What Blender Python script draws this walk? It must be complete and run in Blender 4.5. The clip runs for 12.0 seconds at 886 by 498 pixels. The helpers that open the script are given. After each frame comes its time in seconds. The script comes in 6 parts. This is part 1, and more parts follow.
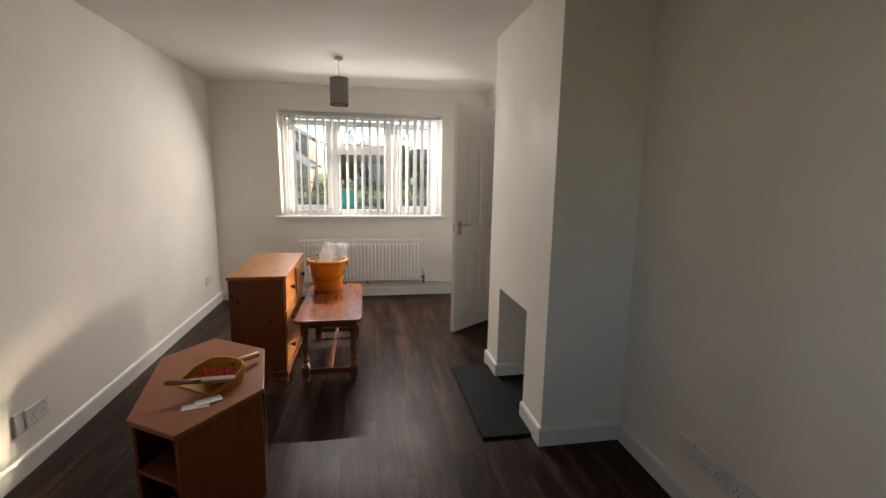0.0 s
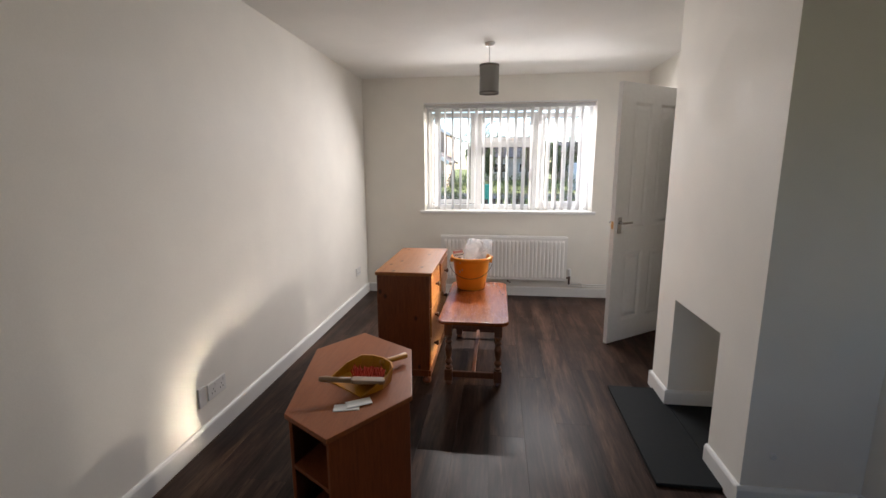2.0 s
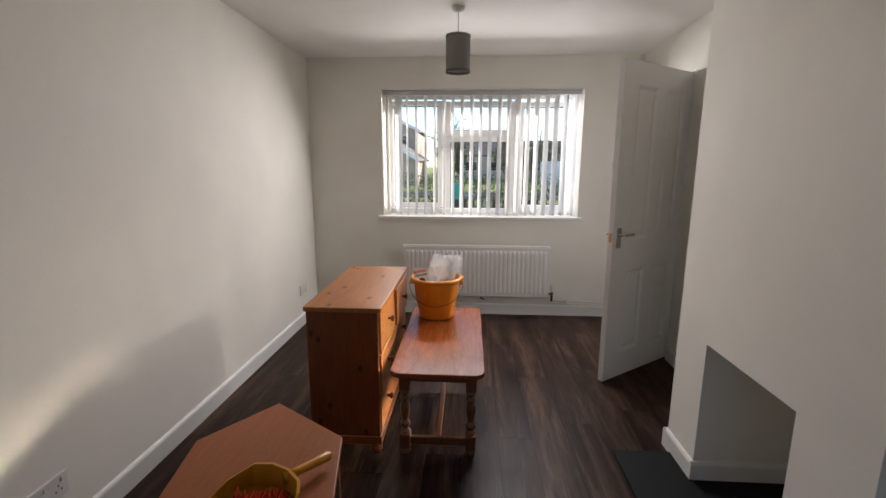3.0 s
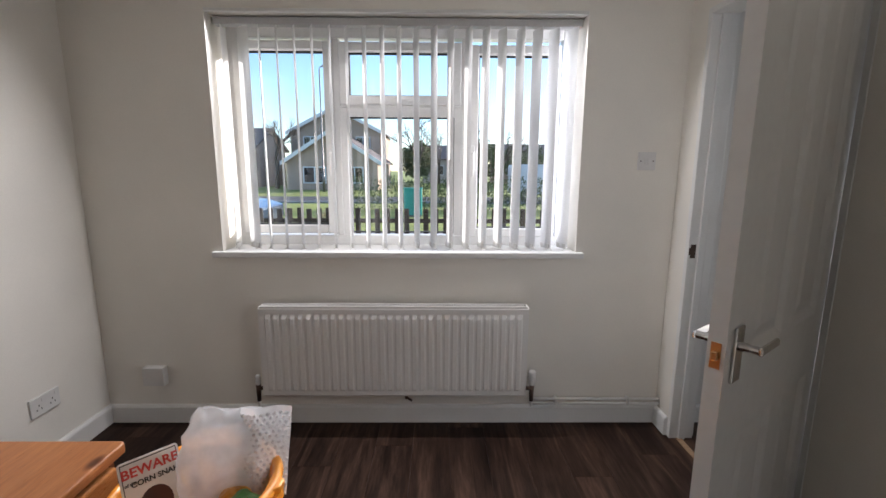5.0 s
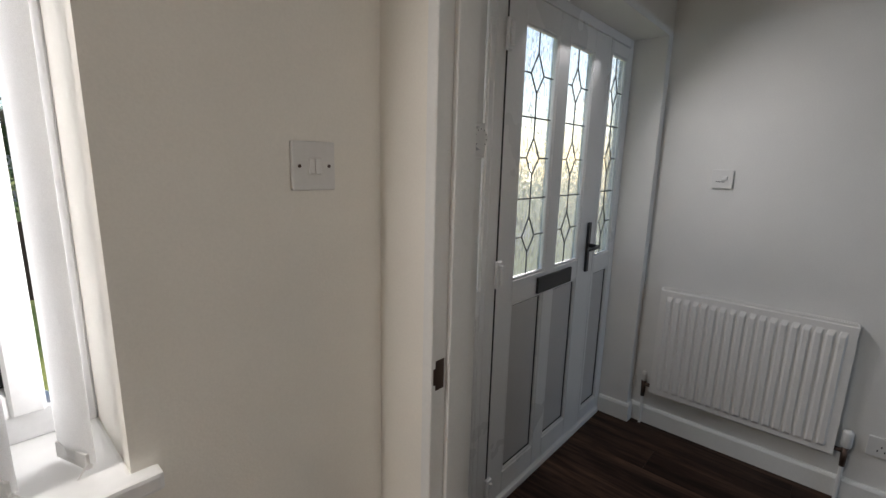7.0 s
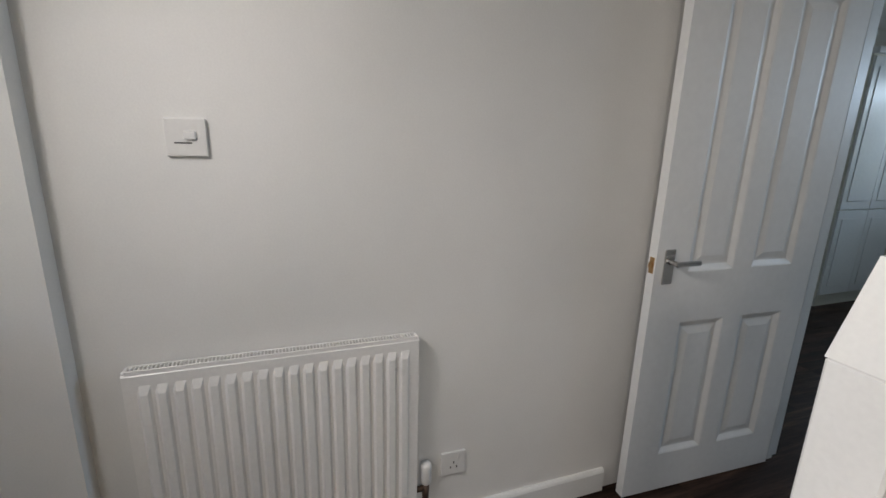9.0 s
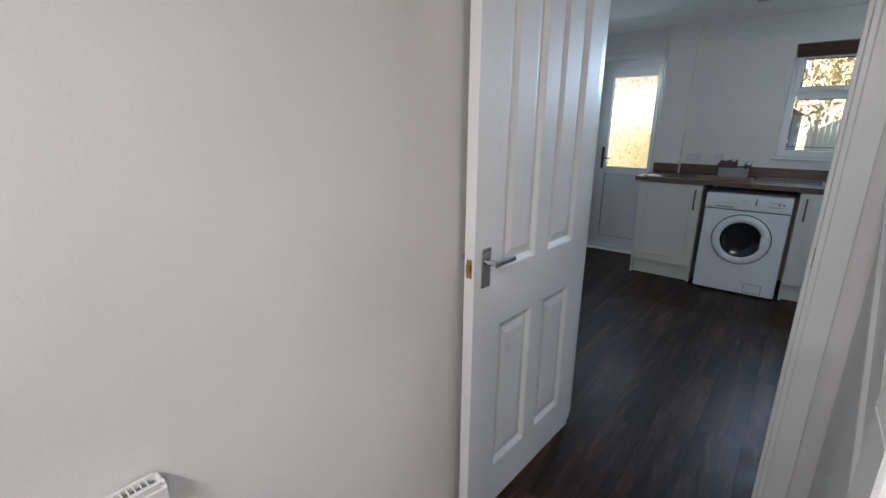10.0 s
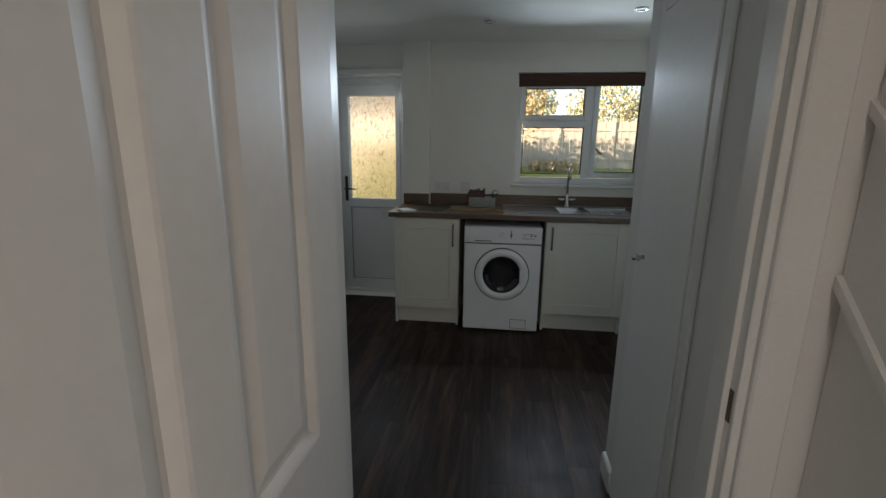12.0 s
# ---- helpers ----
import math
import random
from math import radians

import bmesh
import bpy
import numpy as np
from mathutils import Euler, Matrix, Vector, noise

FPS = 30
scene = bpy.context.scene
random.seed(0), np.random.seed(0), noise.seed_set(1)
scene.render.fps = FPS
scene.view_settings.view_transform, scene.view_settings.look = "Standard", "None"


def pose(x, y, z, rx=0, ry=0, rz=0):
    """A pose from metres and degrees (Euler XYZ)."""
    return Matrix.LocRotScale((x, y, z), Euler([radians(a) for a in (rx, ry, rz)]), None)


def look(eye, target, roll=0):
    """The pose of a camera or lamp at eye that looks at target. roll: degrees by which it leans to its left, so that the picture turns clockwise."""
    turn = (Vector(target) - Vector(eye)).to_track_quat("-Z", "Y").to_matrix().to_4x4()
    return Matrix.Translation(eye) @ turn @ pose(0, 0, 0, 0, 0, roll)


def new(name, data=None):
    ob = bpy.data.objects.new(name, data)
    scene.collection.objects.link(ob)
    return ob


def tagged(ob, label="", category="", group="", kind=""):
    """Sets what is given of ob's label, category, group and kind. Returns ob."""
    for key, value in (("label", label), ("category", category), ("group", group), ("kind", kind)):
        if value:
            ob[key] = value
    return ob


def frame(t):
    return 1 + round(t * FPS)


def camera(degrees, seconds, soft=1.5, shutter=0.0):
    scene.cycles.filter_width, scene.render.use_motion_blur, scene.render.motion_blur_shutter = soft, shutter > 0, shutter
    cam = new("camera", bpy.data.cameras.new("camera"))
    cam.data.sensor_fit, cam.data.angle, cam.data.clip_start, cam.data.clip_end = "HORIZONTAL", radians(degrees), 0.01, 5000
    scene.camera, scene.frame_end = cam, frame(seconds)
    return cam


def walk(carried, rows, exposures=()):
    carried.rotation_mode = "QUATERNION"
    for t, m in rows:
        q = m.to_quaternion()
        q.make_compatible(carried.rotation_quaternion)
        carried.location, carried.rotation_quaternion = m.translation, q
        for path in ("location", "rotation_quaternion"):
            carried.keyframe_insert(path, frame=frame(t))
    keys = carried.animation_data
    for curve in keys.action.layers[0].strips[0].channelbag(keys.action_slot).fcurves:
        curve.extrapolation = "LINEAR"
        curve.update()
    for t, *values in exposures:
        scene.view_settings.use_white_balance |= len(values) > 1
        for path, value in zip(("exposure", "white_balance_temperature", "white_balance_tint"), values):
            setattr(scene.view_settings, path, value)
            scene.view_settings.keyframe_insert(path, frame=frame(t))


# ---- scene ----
LENS = 90.2
PATH = [
    (0, (0.198, 0.143, 1.403), (0.541, 2.085, 1.069), 0.9),
    (0.5, (0.143, 0.101, 1.404), (0.124, 2.074, 1.075), -0.4),
    (1, (0.113, 0.078, 1.403), (-0.06, 2.042, 1.067), -0.1),
    (1.5, (0.124, 0.143, 1.389), (-0.13, 2.096, 1.041), -0.1),
    (2, (0.086, 0.406, 1.379), (-0.158, 2.359, 1.02), -0.2),
    (2.5, (0.063, 0.732, 1.398), (-0.131, 2.687, 1.027), -0.2),
    (3, (0.083, 1.132, 1.379), (-0.034, 3.094, 1.011), 0.2),
    (3.2, (0.096, 1.284, 1.387), (0.014, 3.249, 1.022), 0.3),
    (4.8, (0.351, 2.807, 1.325), (0.349, 4.776, 0.975), 0.3),
    (5, (0.369, 2.999, 1.329), (0.389, 4.968, 0.98), 0.3),
    (5.5, (0.461, 3.448, 1.381), (0.647, 5.406, 1.019), 0.2),
    (6, (0.548, 3.87, 1.404), (1.133, 5.75, 1.053), 0.2),
    (6.5, (0.69, 4.226, 1.42), (1.744, 5.885, 1.047), 0.8),
    (7, (0.936, 4.46, 1.395), (2.394, 5.772, 1.003), 1.4),
    (7.5, (1.243, 4.625, 1.377), (3.006, 5.473, 0.962), 1.5),
    (7.7, (1.366, 4.64, 1.385), (3.194, 5.327, 0.952), 1.2),
    (9.3, (2.313, 4.685, 1.348), (3.989, 3.713, 0.85), 1.3),
    (9.5, (2.404, 4.637, 1.35), (3.947, 3.476, 0.832), 1.0),
    (10, (2.585, 4.519, 1.352), (3.794, 3.016, 0.822), 0.6),
    (10.5, (2.749, 4.311, 1.36), (3.688, 2.621, 0.845), 0.6),
    (11, (2.864, 4.083, 1.387), (3.507, 2.251, 0.906), 0.3),
    (11.5, (2.934, 3.812, 1.429), (3.312, 1.901, 0.977), 0.2),
    (12, (2.96, 3.524, 1.424), (3.191, 1.587, 0.983), 0.7),
]
cam = camera(LENS, 12.0)
EXPOSURES = [(0, 1.45, 6950, 14), (0.5, 1.42, 6750, 14), (1, 1.5, 6500, 13), (2, 1.68, 6390, 15), (3, 1.3, 6420, 15), (5, 1.12, 6100, 15), (5.5, 1.16, 5870, 15), (6, 0.39, 5920, 17), (6.5, 0.55, 6230, 17), (7, 0.83, 6600, 13), (7.5, 1.45, 6600, 15), (9.3, 1.35, 6950, 14), (10, 1.8, 6650, 16), (10.5, 1.6, 7200, 16), (11, 1.45, 7700, 17), (11.5, 1.35, 8150, 18), (12, 1.1, 7900, 17)]
walk(cam, [(r[0], look(*r[1:])) for r in PATH], EXPOSURES)

# ---- world, sun, window lamps ----
SUN_FROM = Vector((0.80, 0.60, 0.287)).normalized()
world = bpy.data.worlds.new("world")
scene.world = world
world.use_nodes = True
wn = world.node_tree
sky = wn.nodes.new("ShaderNodeTexSky")
sky.sky_type, sky.sun_disc = "NISHITA", False
sky.dust_density, sky.ozone_density = 0.2, 3.0
sky.sun_elevation = math.asin(SUN_FROM.z)
sky.sun_rotation = math.atan2(SUN_FROM.x, SUN_FROM.y)
wn.links.new(sky.outputs[0], wn.nodes["Background"].inputs[0])
wn.nodes["Background"].inputs[1].default_value = 0.15
sun = new("sun", bpy.data.lights.new("sun", "SUN"))
sun.data.energy, sun.data.angle, sun.data.color = 5.0, radians(0.6), (1.0, 0.93, 0.82)
sun.matrix_world = look(SUN_FROM * 40, (0, 0, 0))


def window_lamp(name, eye, target, wide, high, watts, color, spread=180):
    lamp = new(name, bpy.data.lights.new(name, "AREA"))
    lamp.data.shape, lamp.data.size, lamp.data.size_y = "RECTANGLE", wide, high
    lamp.data.energy, lamp.data.color, lamp.data.spread = watts, color, radians(spread)
    lamp.matrix_world = look(eye, target)


# skylight that enters at the head of each glazed opening
window_lamp("skylight_living", (0.17, 5.195, 2.030), (0.17, 4.195, 1.18), 1.66, 0.02, 14.8, (1.0, 0.97, 0.93), 142)
# strip lamp added on the side reveal to brighten the slats
window_lamp("skylight_blind", (1.052, 5.335, 1.48), (0.0, 5.335, 1.48), 0.05, 0.98, 0.9, (0.97, 0.98, 1.0))
window_lamp("skylight_hall", (2.62, 5.334, 1.872), (2.62, 4.334, 1.15), 0.60, 0.012, 3.4, (0.97, 0.98, 1.0), 140)
# small lamp added for sunlight scattered by the front door glass
window_lamp("sunlight_front_door", (2.434, 5.335, 1.44), (-1.375, 2.40, 0.0), 0.06, 0.24, 0.7, (1.0, 0.90, 0.76), 34)
# area lamps added in the hall in place of sun through the leaded panes
for pane_x, pane_w in ((2.052, 0.125), (2.588, 0.547), (3.145, 0.19)):
    lead = pane_w * 0.42 / 0.6 + 0.02
    beam_eye = Vector((pane_x, 5.335, 1.41)) - Vector((0.8, 0.6, 0.287)) * lead
    window_lamp("sunbeam_front_door", beam_eye, beam_eye - SUN_FROM, pane_w * 0.6, 0.87, pane_w * 1.6, (1.0, 0.84, 0.63), 7)
window_lamp("skylight_kitchen", (2.25, -0.570, 1.957), (2.25, 0.43, 1.70), 1.0, 0.008, 5.2, (0.52, 0.75, 1.0), 100)
window_lamp("skylight_back_door", (4.02, -0.610, 1.900), (4.02, 0.4, 1.2), 0.5, 0.012, 1.9, (0.58, 0.79, 1.0), 140)

# ---- materials ----


def nodes_of(name):
    m = bpy.data.materials.new(name)
    m.use_nodes = True
    return m, m.node_tree, m.node_tree.nodes["Principled BSDF"]


def node(nt, kind, **values):
    n = nt.nodes.new(kind)
    for key, value in values.items():
        n.inputs[key.replace("_", " ")].default_value = value
    return n


def coords(nt, stretch=(1, 1, 1), space="Object"):
    tc = nt.nodes.new("ShaderNodeTexCoord")
    mp = nt.nodes.new("ShaderNodeMapping")
    mp.inputs["Scale"].default_value = stretch
    nt.links.new(tc.outputs[space], mp.inputs["Vector"])
    return mp.outputs["Vector"]


def ramp(nt, fac, stops):
    r = nt.nodes.new("ShaderNodeValToRGB")
    while len(r.color_ramp.elements) < len(stops):
        r.color_ramp.elements.new(0.5)
    for e, (p, c) in zip(r.color_ramp.elements, stops):
        e.position, e.color = p, (*c, 1)
    nt.links.new(fac, r.inputs[0])
    return r.outputs["Color"]


def mixed(nt, a, b, fac, mode="MIX"):
    n = nt.nodes.new("ShaderNodeMix")
    n.data_type, n.blend_type = "RGBA", mode
    for sock, v in ((n.inputs[6], a), (n.inputs[7], b), (n.inputs[0], fac)):
        if isinstance(v, bpy.types.NodeSocket):
            nt.links.new(v, sock)
        else:
            sock.default_value = v if isinstance(v, (int, float)) else (*v, 1)
    return n.outputs[2]


def bumped(nt, b, height, strength, distance):
    n = node(nt, "ShaderNodeBump", Strength=strength, Distance=distance)
    nt.links.new(height, n.inputs["Height"])
    nt.links.new(n.outputs[0], b.inputs["Normal"])


def plain(name, col, rough=0.5, metal=0.0, vary=0.06, grain=60.0, bump=0.15, depth=0.0006, coat=0.0, space="Object", gloss_vary=0.15):
    """Paint, plastic or metal with large soft blotches and a fine grain."""
    m, nt, b = nodes_of(name)
    v = coords(nt, space=space)
    big = node(nt, "ShaderNodeTexNoise", Scale=2.3, Detail=4.0)
    fine = node(nt, "ShaderNodeTexNoise", Scale=grain, Detail=5.0)
    for n in (big, fine):
        nt.links.new(v, n.inputs["Vector"])
    lo, hi = [tuple(max(0.0, c * (1 + s * vary)) for c in col) for s in (-1.6, 1.2)]
    c1 = ramp(nt, big.outputs["Fac"], [(0.3, lo), (0.7, hi)])
    c2 = ramp(nt, fine.outputs["Fac"], [(0.3, (0.94, 0.94, 0.94)), (0.7, (1, 1, 1))])
    nt.links.new(mixed(nt, c1, c2, 0.7, "MULTIPLY"), b.inputs["Base Color"])
    rr = node(nt, "ShaderNodeMapRange", From_Min=0.3, From_Max=0.7, To_Min=rough * (1 - gloss_vary), To_Max=min(1, rough * (1 + gloss_vary)))
    nt.links.new(big.outputs["Fac"], rr.inputs[0])
    nt.links.new(rr.outputs[0], b.inputs["Roughness"])
    b.inputs["Metallic"].default_value = metal
    b.inputs["Coat Weight"].default_value = coat
    if bump:
        bumped(nt, b, fine.outputs["Fac"], bump, depth)
    return m


def timber(name, dark, light, rough=0.4, along=(1, 1, 12), knots="", coat=0.0, ring=9.0, gloss=0.5):
    """Wood with streaked grain; 'along' stretches the grain across two axes."""
    m, nt, b = nodes_of(name)
    v = coords(nt, along)
    info = nt.nodes.new("ShaderNodeObjectInfo")
    off = nt.nodes.new("ShaderNodeVectorMath")
    sc = nt.nodes.new("ShaderNodeVectorMath")
    sc.operation = "SCALE"
    sc.inputs[0].default_value = (37.0, 19.0, 53.0)
    nt.links.new(info.outputs["Random"], sc.inputs["Scale"])
    nt.links.new(v, off.inputs[0])
    nt.links.new(sc.outputs[0], off.inputs[1])
    g1 = node(nt, "ShaderNodeTexNoise", Scale=ring, Detail=6.0, Roughness=0.65, Distortion=0.6)
    g2 = node(nt, "ShaderNodeTexNoise", Scale=ring * 7, Detail=4.0, Roughness=0.7)
    for n in (g1, g2):
        nt.links.new(off.outputs[0], n.inputs["Vector"])
    mid = tuple((a + c) / 2 for a, c in zip(dark, light))
    col = ramp(nt, g1.outputs["Fac"], [(0.28, dark), (0.5, mid), (0.72, light)])
    col = mixed(nt, col, ramp(nt, g2.outputs["Fac"], [(0.35, (0.72, 0.68, 0.66)), (0.65, (1.06, 1.05, 1.04))]), 0.75, "MULTIPLY")
    if knots:
        # knots spread over the plane of the board
        sp = nt.nodes.new("ShaderNodeSeparateXYZ")
        cb = nt.nodes.new("ShaderNodeCombineXYZ")
        nt.links.new(coords(nt, (6.5, 3.2, 4.2)), sp.inputs[0])
        nt.links.new(sp.outputs["X"], cb.inputs["X"])
        nt.links.new(sp.outputs[knots], cb.inputs["Y"])
        k = node(nt, "ShaderNodeTexVoronoi", Scale=1.0, Randomness=1.0)
        k.voronoi_dimensions = "2D"
        nt.links.new(cb.outputs[0], k.inputs["Vector"])
        kk = ramp(nt, k.outputs["Distance"], [(0.030, (0.10, 0.06, 0.04)), (0.055, (0.35, 0.26, 0.2)), (0.095, (1, 1, 1))])
        col = mixed(nt, col, kk, 0.85, "MULTIPLY")
    nt.links.new(col, b.inputs["Base Color"])
    rr = node(nt, "ShaderNodeMapRange", From_Min=0.3, From_Max=0.7, To_Min=rough * 0.8, To_Max=min(1, rough * 1.25))
    nt.links.new(g2.outputs["Fac"], rr.inputs[0])
    nt.links.new(rr.outputs[0], b.inputs["Roughness"])
    b.inputs["Coat Weight"].default_value = coat
    b.inputs["Coat Roughness"].default_value = 0.25
    b.inputs["Specular IOR Level"].default_value = gloss
    bumped(nt, b, g2.outputs["Fac"], 0.06, 0.0004)
    return m


def plank_vinyl():
    m, nt, b = nodes_of("plank_vinyl")
    info = nt.nodes.new("ShaderNodeObjectInfo")
    v = coords(nt, (9, 0.8, 1), "Object")
    sc = nt.nodes.new("ShaderNodeVectorMath")
    sc.operation = "SCALE"
    sc.inputs[0].default_value = (41.0, 23.0, 7.0)
    nt.links.new(info.outputs["Random"], sc.inputs["Scale"])
    off = nt.nodes.new("ShaderNodeVectorMath")
    nt.links.new(v, off.inputs[0])
    nt.links.new(sc.outputs[0], off.inputs[1])
    g1 = node(nt, "ShaderNodeTexNoise", Scale=1.5, Detail=5.0, Roughness=0.6, Distortion=0.8)
    g2 = node(nt, "ShaderNodeTexNoise", Scale=9.0, Detail=6.0, Roughness=0.7)
    for n in (g1, g2):
        nt.links.new(off.outputs[0], n.inputs["Vector"])
    col = ramp(nt, g1.outputs["Fac"], [(0.30, (0.011, 0.0065, 0.0052)), (0.5, (0.034, 0.0200, 0.0148)), (0.72, (0.092, 0.054, 0.038))])
    col = mixed(nt, col, ramp(nt, g2.outputs["Fac"], [(0.3, (0.38, 0.37, 0.36)), (0.7, (1.35, 1.3, 1.27))]), 0.85, "MULTIPLY")
    tone = ramp(nt, info.outputs["Random"], [(0.0, (0.84, 0.84, 0.85)), (1.0, (1.14, 1.11, 1.08))])
    col = mixed(nt, col, tone, 1.0, "MULTIPLY")
    # dusty scuffs of a floor just moved into
    vd = coords(nt, (1, 1, 1), "Object")
    d = node(nt, "ShaderNodeTexNoise", Scale=3.0, Detail=8.0, Roughness=0.75)
    offd = nt.nodes.new("ShaderNodeVectorMath")
    nt.links.new(vd, offd.inputs[0])
    nt.links.new(sc.outputs[0], offd.inputs[1])
    nt.links.new(offd.outputs[0], d.inputs["Vector"])
    dust = ramp(nt, d.outputs["Fac"], [(0.58, (0, 0, 0)), (0.80, (0.05, 0.05, 0.05))])
    col = mixed(nt, col, (0.16, 0.13, 0.11), dust)
    nt.links.new(col, b.inputs["Base Color"])
    rr = node(nt, "ShaderNodeMapRange", From_Min=0.3, From_Max=0.75, To_Min=0.32, To_Max=0.50)
    nt.links.new(d.outputs["Fac"], rr.inputs[0])
    nt.links.new(rr.outputs[0], b.inputs["Roughness"])
    b.inputs["Specular IOR Level"].default_value = 0.09
    bumped(nt, b, g2.outputs["Fac"], 0.3, 0.0008)
    return m


def clear_glass(name, tint=(1, 1, 1)):
    m = bpy.data.materials.new(name)
    m.use_nodes = True
    nt = m.node_tree
    nt.nodes.clear()
    out = nt.nodes.new("ShaderNodeOutputMaterial")
    tr = nt.nodes.new("ShaderNodeBsdfTransparent")
    tr.inputs[0].default_value = (*tint, 1)
    gl = nt.nodes.new("ShaderNodeBsdfGlossy")
    gl.inputs["Roughness"].default_value = 0.02
    fr = nt.nodes.new("ShaderNodeFresnel")
    fr.inputs["IOR"].default_value = 1.45
    mx = nt.nodes.new("ShaderNodeMixShader")
    nt.links.new(fr.outputs[0], mx.inputs[0])
    nt.links.new(tr.outputs[0], mx.inputs[1])
    nt.links.new(gl.outputs[0], mx.inputs[2])
    nt.links.new(mx.outputs[0], out.inputs[0])
    return m


def rough_glass(name, rough, share, scale, strength, tint=(0.95, 0.97, 1.0)):
    """Obscured glass: bent, blurred view with a share of scattered light."""
    m = bpy.data.materials.new(name)
    m.use_nodes = True
    nt = m.node_tree
    nt.nodes.clear()
    out = nt.nodes.new("ShaderNodeOutputMaterial")
    v = coords(nt, (1, 1, 0.35))
    n1 = node(nt, "ShaderNodeTexNoise", Scale=scale, Detail=3.0, Distortion=1.2)
    nt.links.new(v, n1.inputs["Vector"])
    bp = node(nt, "ShaderNodeBump", Strength=strength, Distance=0.010)
    nt.links.new(n1.outputs["Fac"], bp.inputs["Height"])
    rf = node(nt, "ShaderNodeBsdfRefraction", Roughness=rough, IOR=1.25)
    streak = ramp(nt, n1.outputs["Fac"], [(0.36, tuple(c * 0.5 for c in tint)), (0.47, tint), (0.60, tint), (0.72, tuple(c * 0.72 for c in tint))])
    nt.links.new(streak, rf.inputs["Color"])
    nt.links.new(bp.outputs[0], rf.inputs["Normal"])
    tl = nt.nodes.new("ShaderNodeBsdfTranslucent")
    tl.inputs["Color"].default_value = (*tint, 1)
    mx = nt.nodes.new("ShaderNodeMixShader")
    mx.inputs[0].default_value = share
    nt.links.new(rf.outputs[0], mx.inputs[1])
    nt.links.new(tl.outputs[0], mx.inputs[2])
    gl = node(nt, "ShaderNodeBsdfGlossy", Roughness=0.12)
    nt.links.new(bp.outputs[0], gl.inputs["Normal"])
    fr = nt.nodes.new("ShaderNodeFresnel")
    m2 = nt.nodes.new("ShaderNodeMixShader")
    nt.links.new(fr.outputs[0], m2.inputs[0])
    nt.links.new(mx.outputs[0], m2.inputs[1])
    nt.links.new(gl.outputs[0], m2.inputs[2])
    nt.links.new(m2.outputs[0], out.inputs[0])
    return m


def thin_fabric(name, col, share, clear=0.0, weave=700.0, sheen=0.0):
    """Thin cloth or film that lets part of the light through."""
    m = bpy.data.materials.new(name)
    m.use_nodes = True
    nt = m.node_tree
    nt.nodes.clear()
    out = nt.nodes.new("ShaderNodeOutputMaterial")
    v = coords(nt)
    n1 = node(nt, "ShaderNodeTexNoise", Scale=weave, Detail=2.0)
    n2 = node(nt, "ShaderNodeTexNoise", Scale=4.0, Detail=3.0)
    nt.links.new(v, n1.inputs["Vector"])
    nt.links.new(v, n2.inputs["Vector"])
    c = mixed(nt, ramp(nt, n1.outputs["Fac"], [(0.3, tuple(x * 0.9 for x in col)), (0.7, col)]),
              ramp(nt, n2.outputs["Fac"], [(0.3, (0.93, 0.93, 0.93)), (0.7, (1, 1, 1))]), 1.0, "MULTIPLY")
    df = nt.nodes.new("ShaderNodeBsdfDiffuse")
    tl = nt.nodes.new("ShaderNodeBsdfTranslucent")
    nt.links.new(c, df.inputs[0])
    nt.links.new(c, tl.inputs[0])
    mx = nt.nodes.new("ShaderNodeMixShader")
    mx.inputs[0].default_value = share
    nt.links.new(df.outputs[0], mx.inputs[1])
    nt.links.new(tl.outputs[0], mx.inputs[2])
    last = mx
    if clear:
        tr = nt.nodes.new("ShaderNodeBsdfTransparent")
        last = nt.nodes.new("ShaderNodeMixShader")
        last.inputs[0].default_value = clear
        nt.links.new(mx.outputs[0], last.inputs[1])
        nt.links.new(tr.outputs[0], last.inputs[2])
    if sheen:
        gl = node(nt, "ShaderNodeBsdfGlossy", Roughness=0.22)
        base, last = last, nt.nodes.new("ShaderNodeMixShader")
        last.inputs[0].default_value = sheen
        nt.links.new(base.outputs[0], last.inputs[1])
        nt.links.new(gl.outputs[0], last.inputs[2])
    nt.links.new(last.outputs[0], out.inputs[0])
    return m


def grass_mat(name, a, b_, scale):
    m, nt, b = nodes_of(name)
    v = coords(nt)
    n1 = node(nt, "ShaderNodeTexNoise", Scale=scale, Detail=8.0, Roughness=0.7)
    n2 = node(nt, "ShaderNodeTexNoise", Scale=scale * 0.06, Detail=4.0)
    nt.links.new(v, n1.inputs["Vector"])
    nt.links.new(v, n2.inputs["Vector"])
    c = ramp(nt, n1.outputs["Fac"], [(0.3, a), (0.7, b_)])
    c = mixed(nt, c, ramp(nt, n2.outputs["Fac"], [(0.35, (0.7, 0.72, 0.6)), (0.65, (1.15, 1.1, 1.0))]), 1.0, "MULTIPLY")
    nt.links.new(c, b.inputs["Base Color"])
    b.inputs["Roughness"].default_value = 0.9
    bumped(nt, b, n1.outputs["Fac"], 0.35, 0.03)
    return m


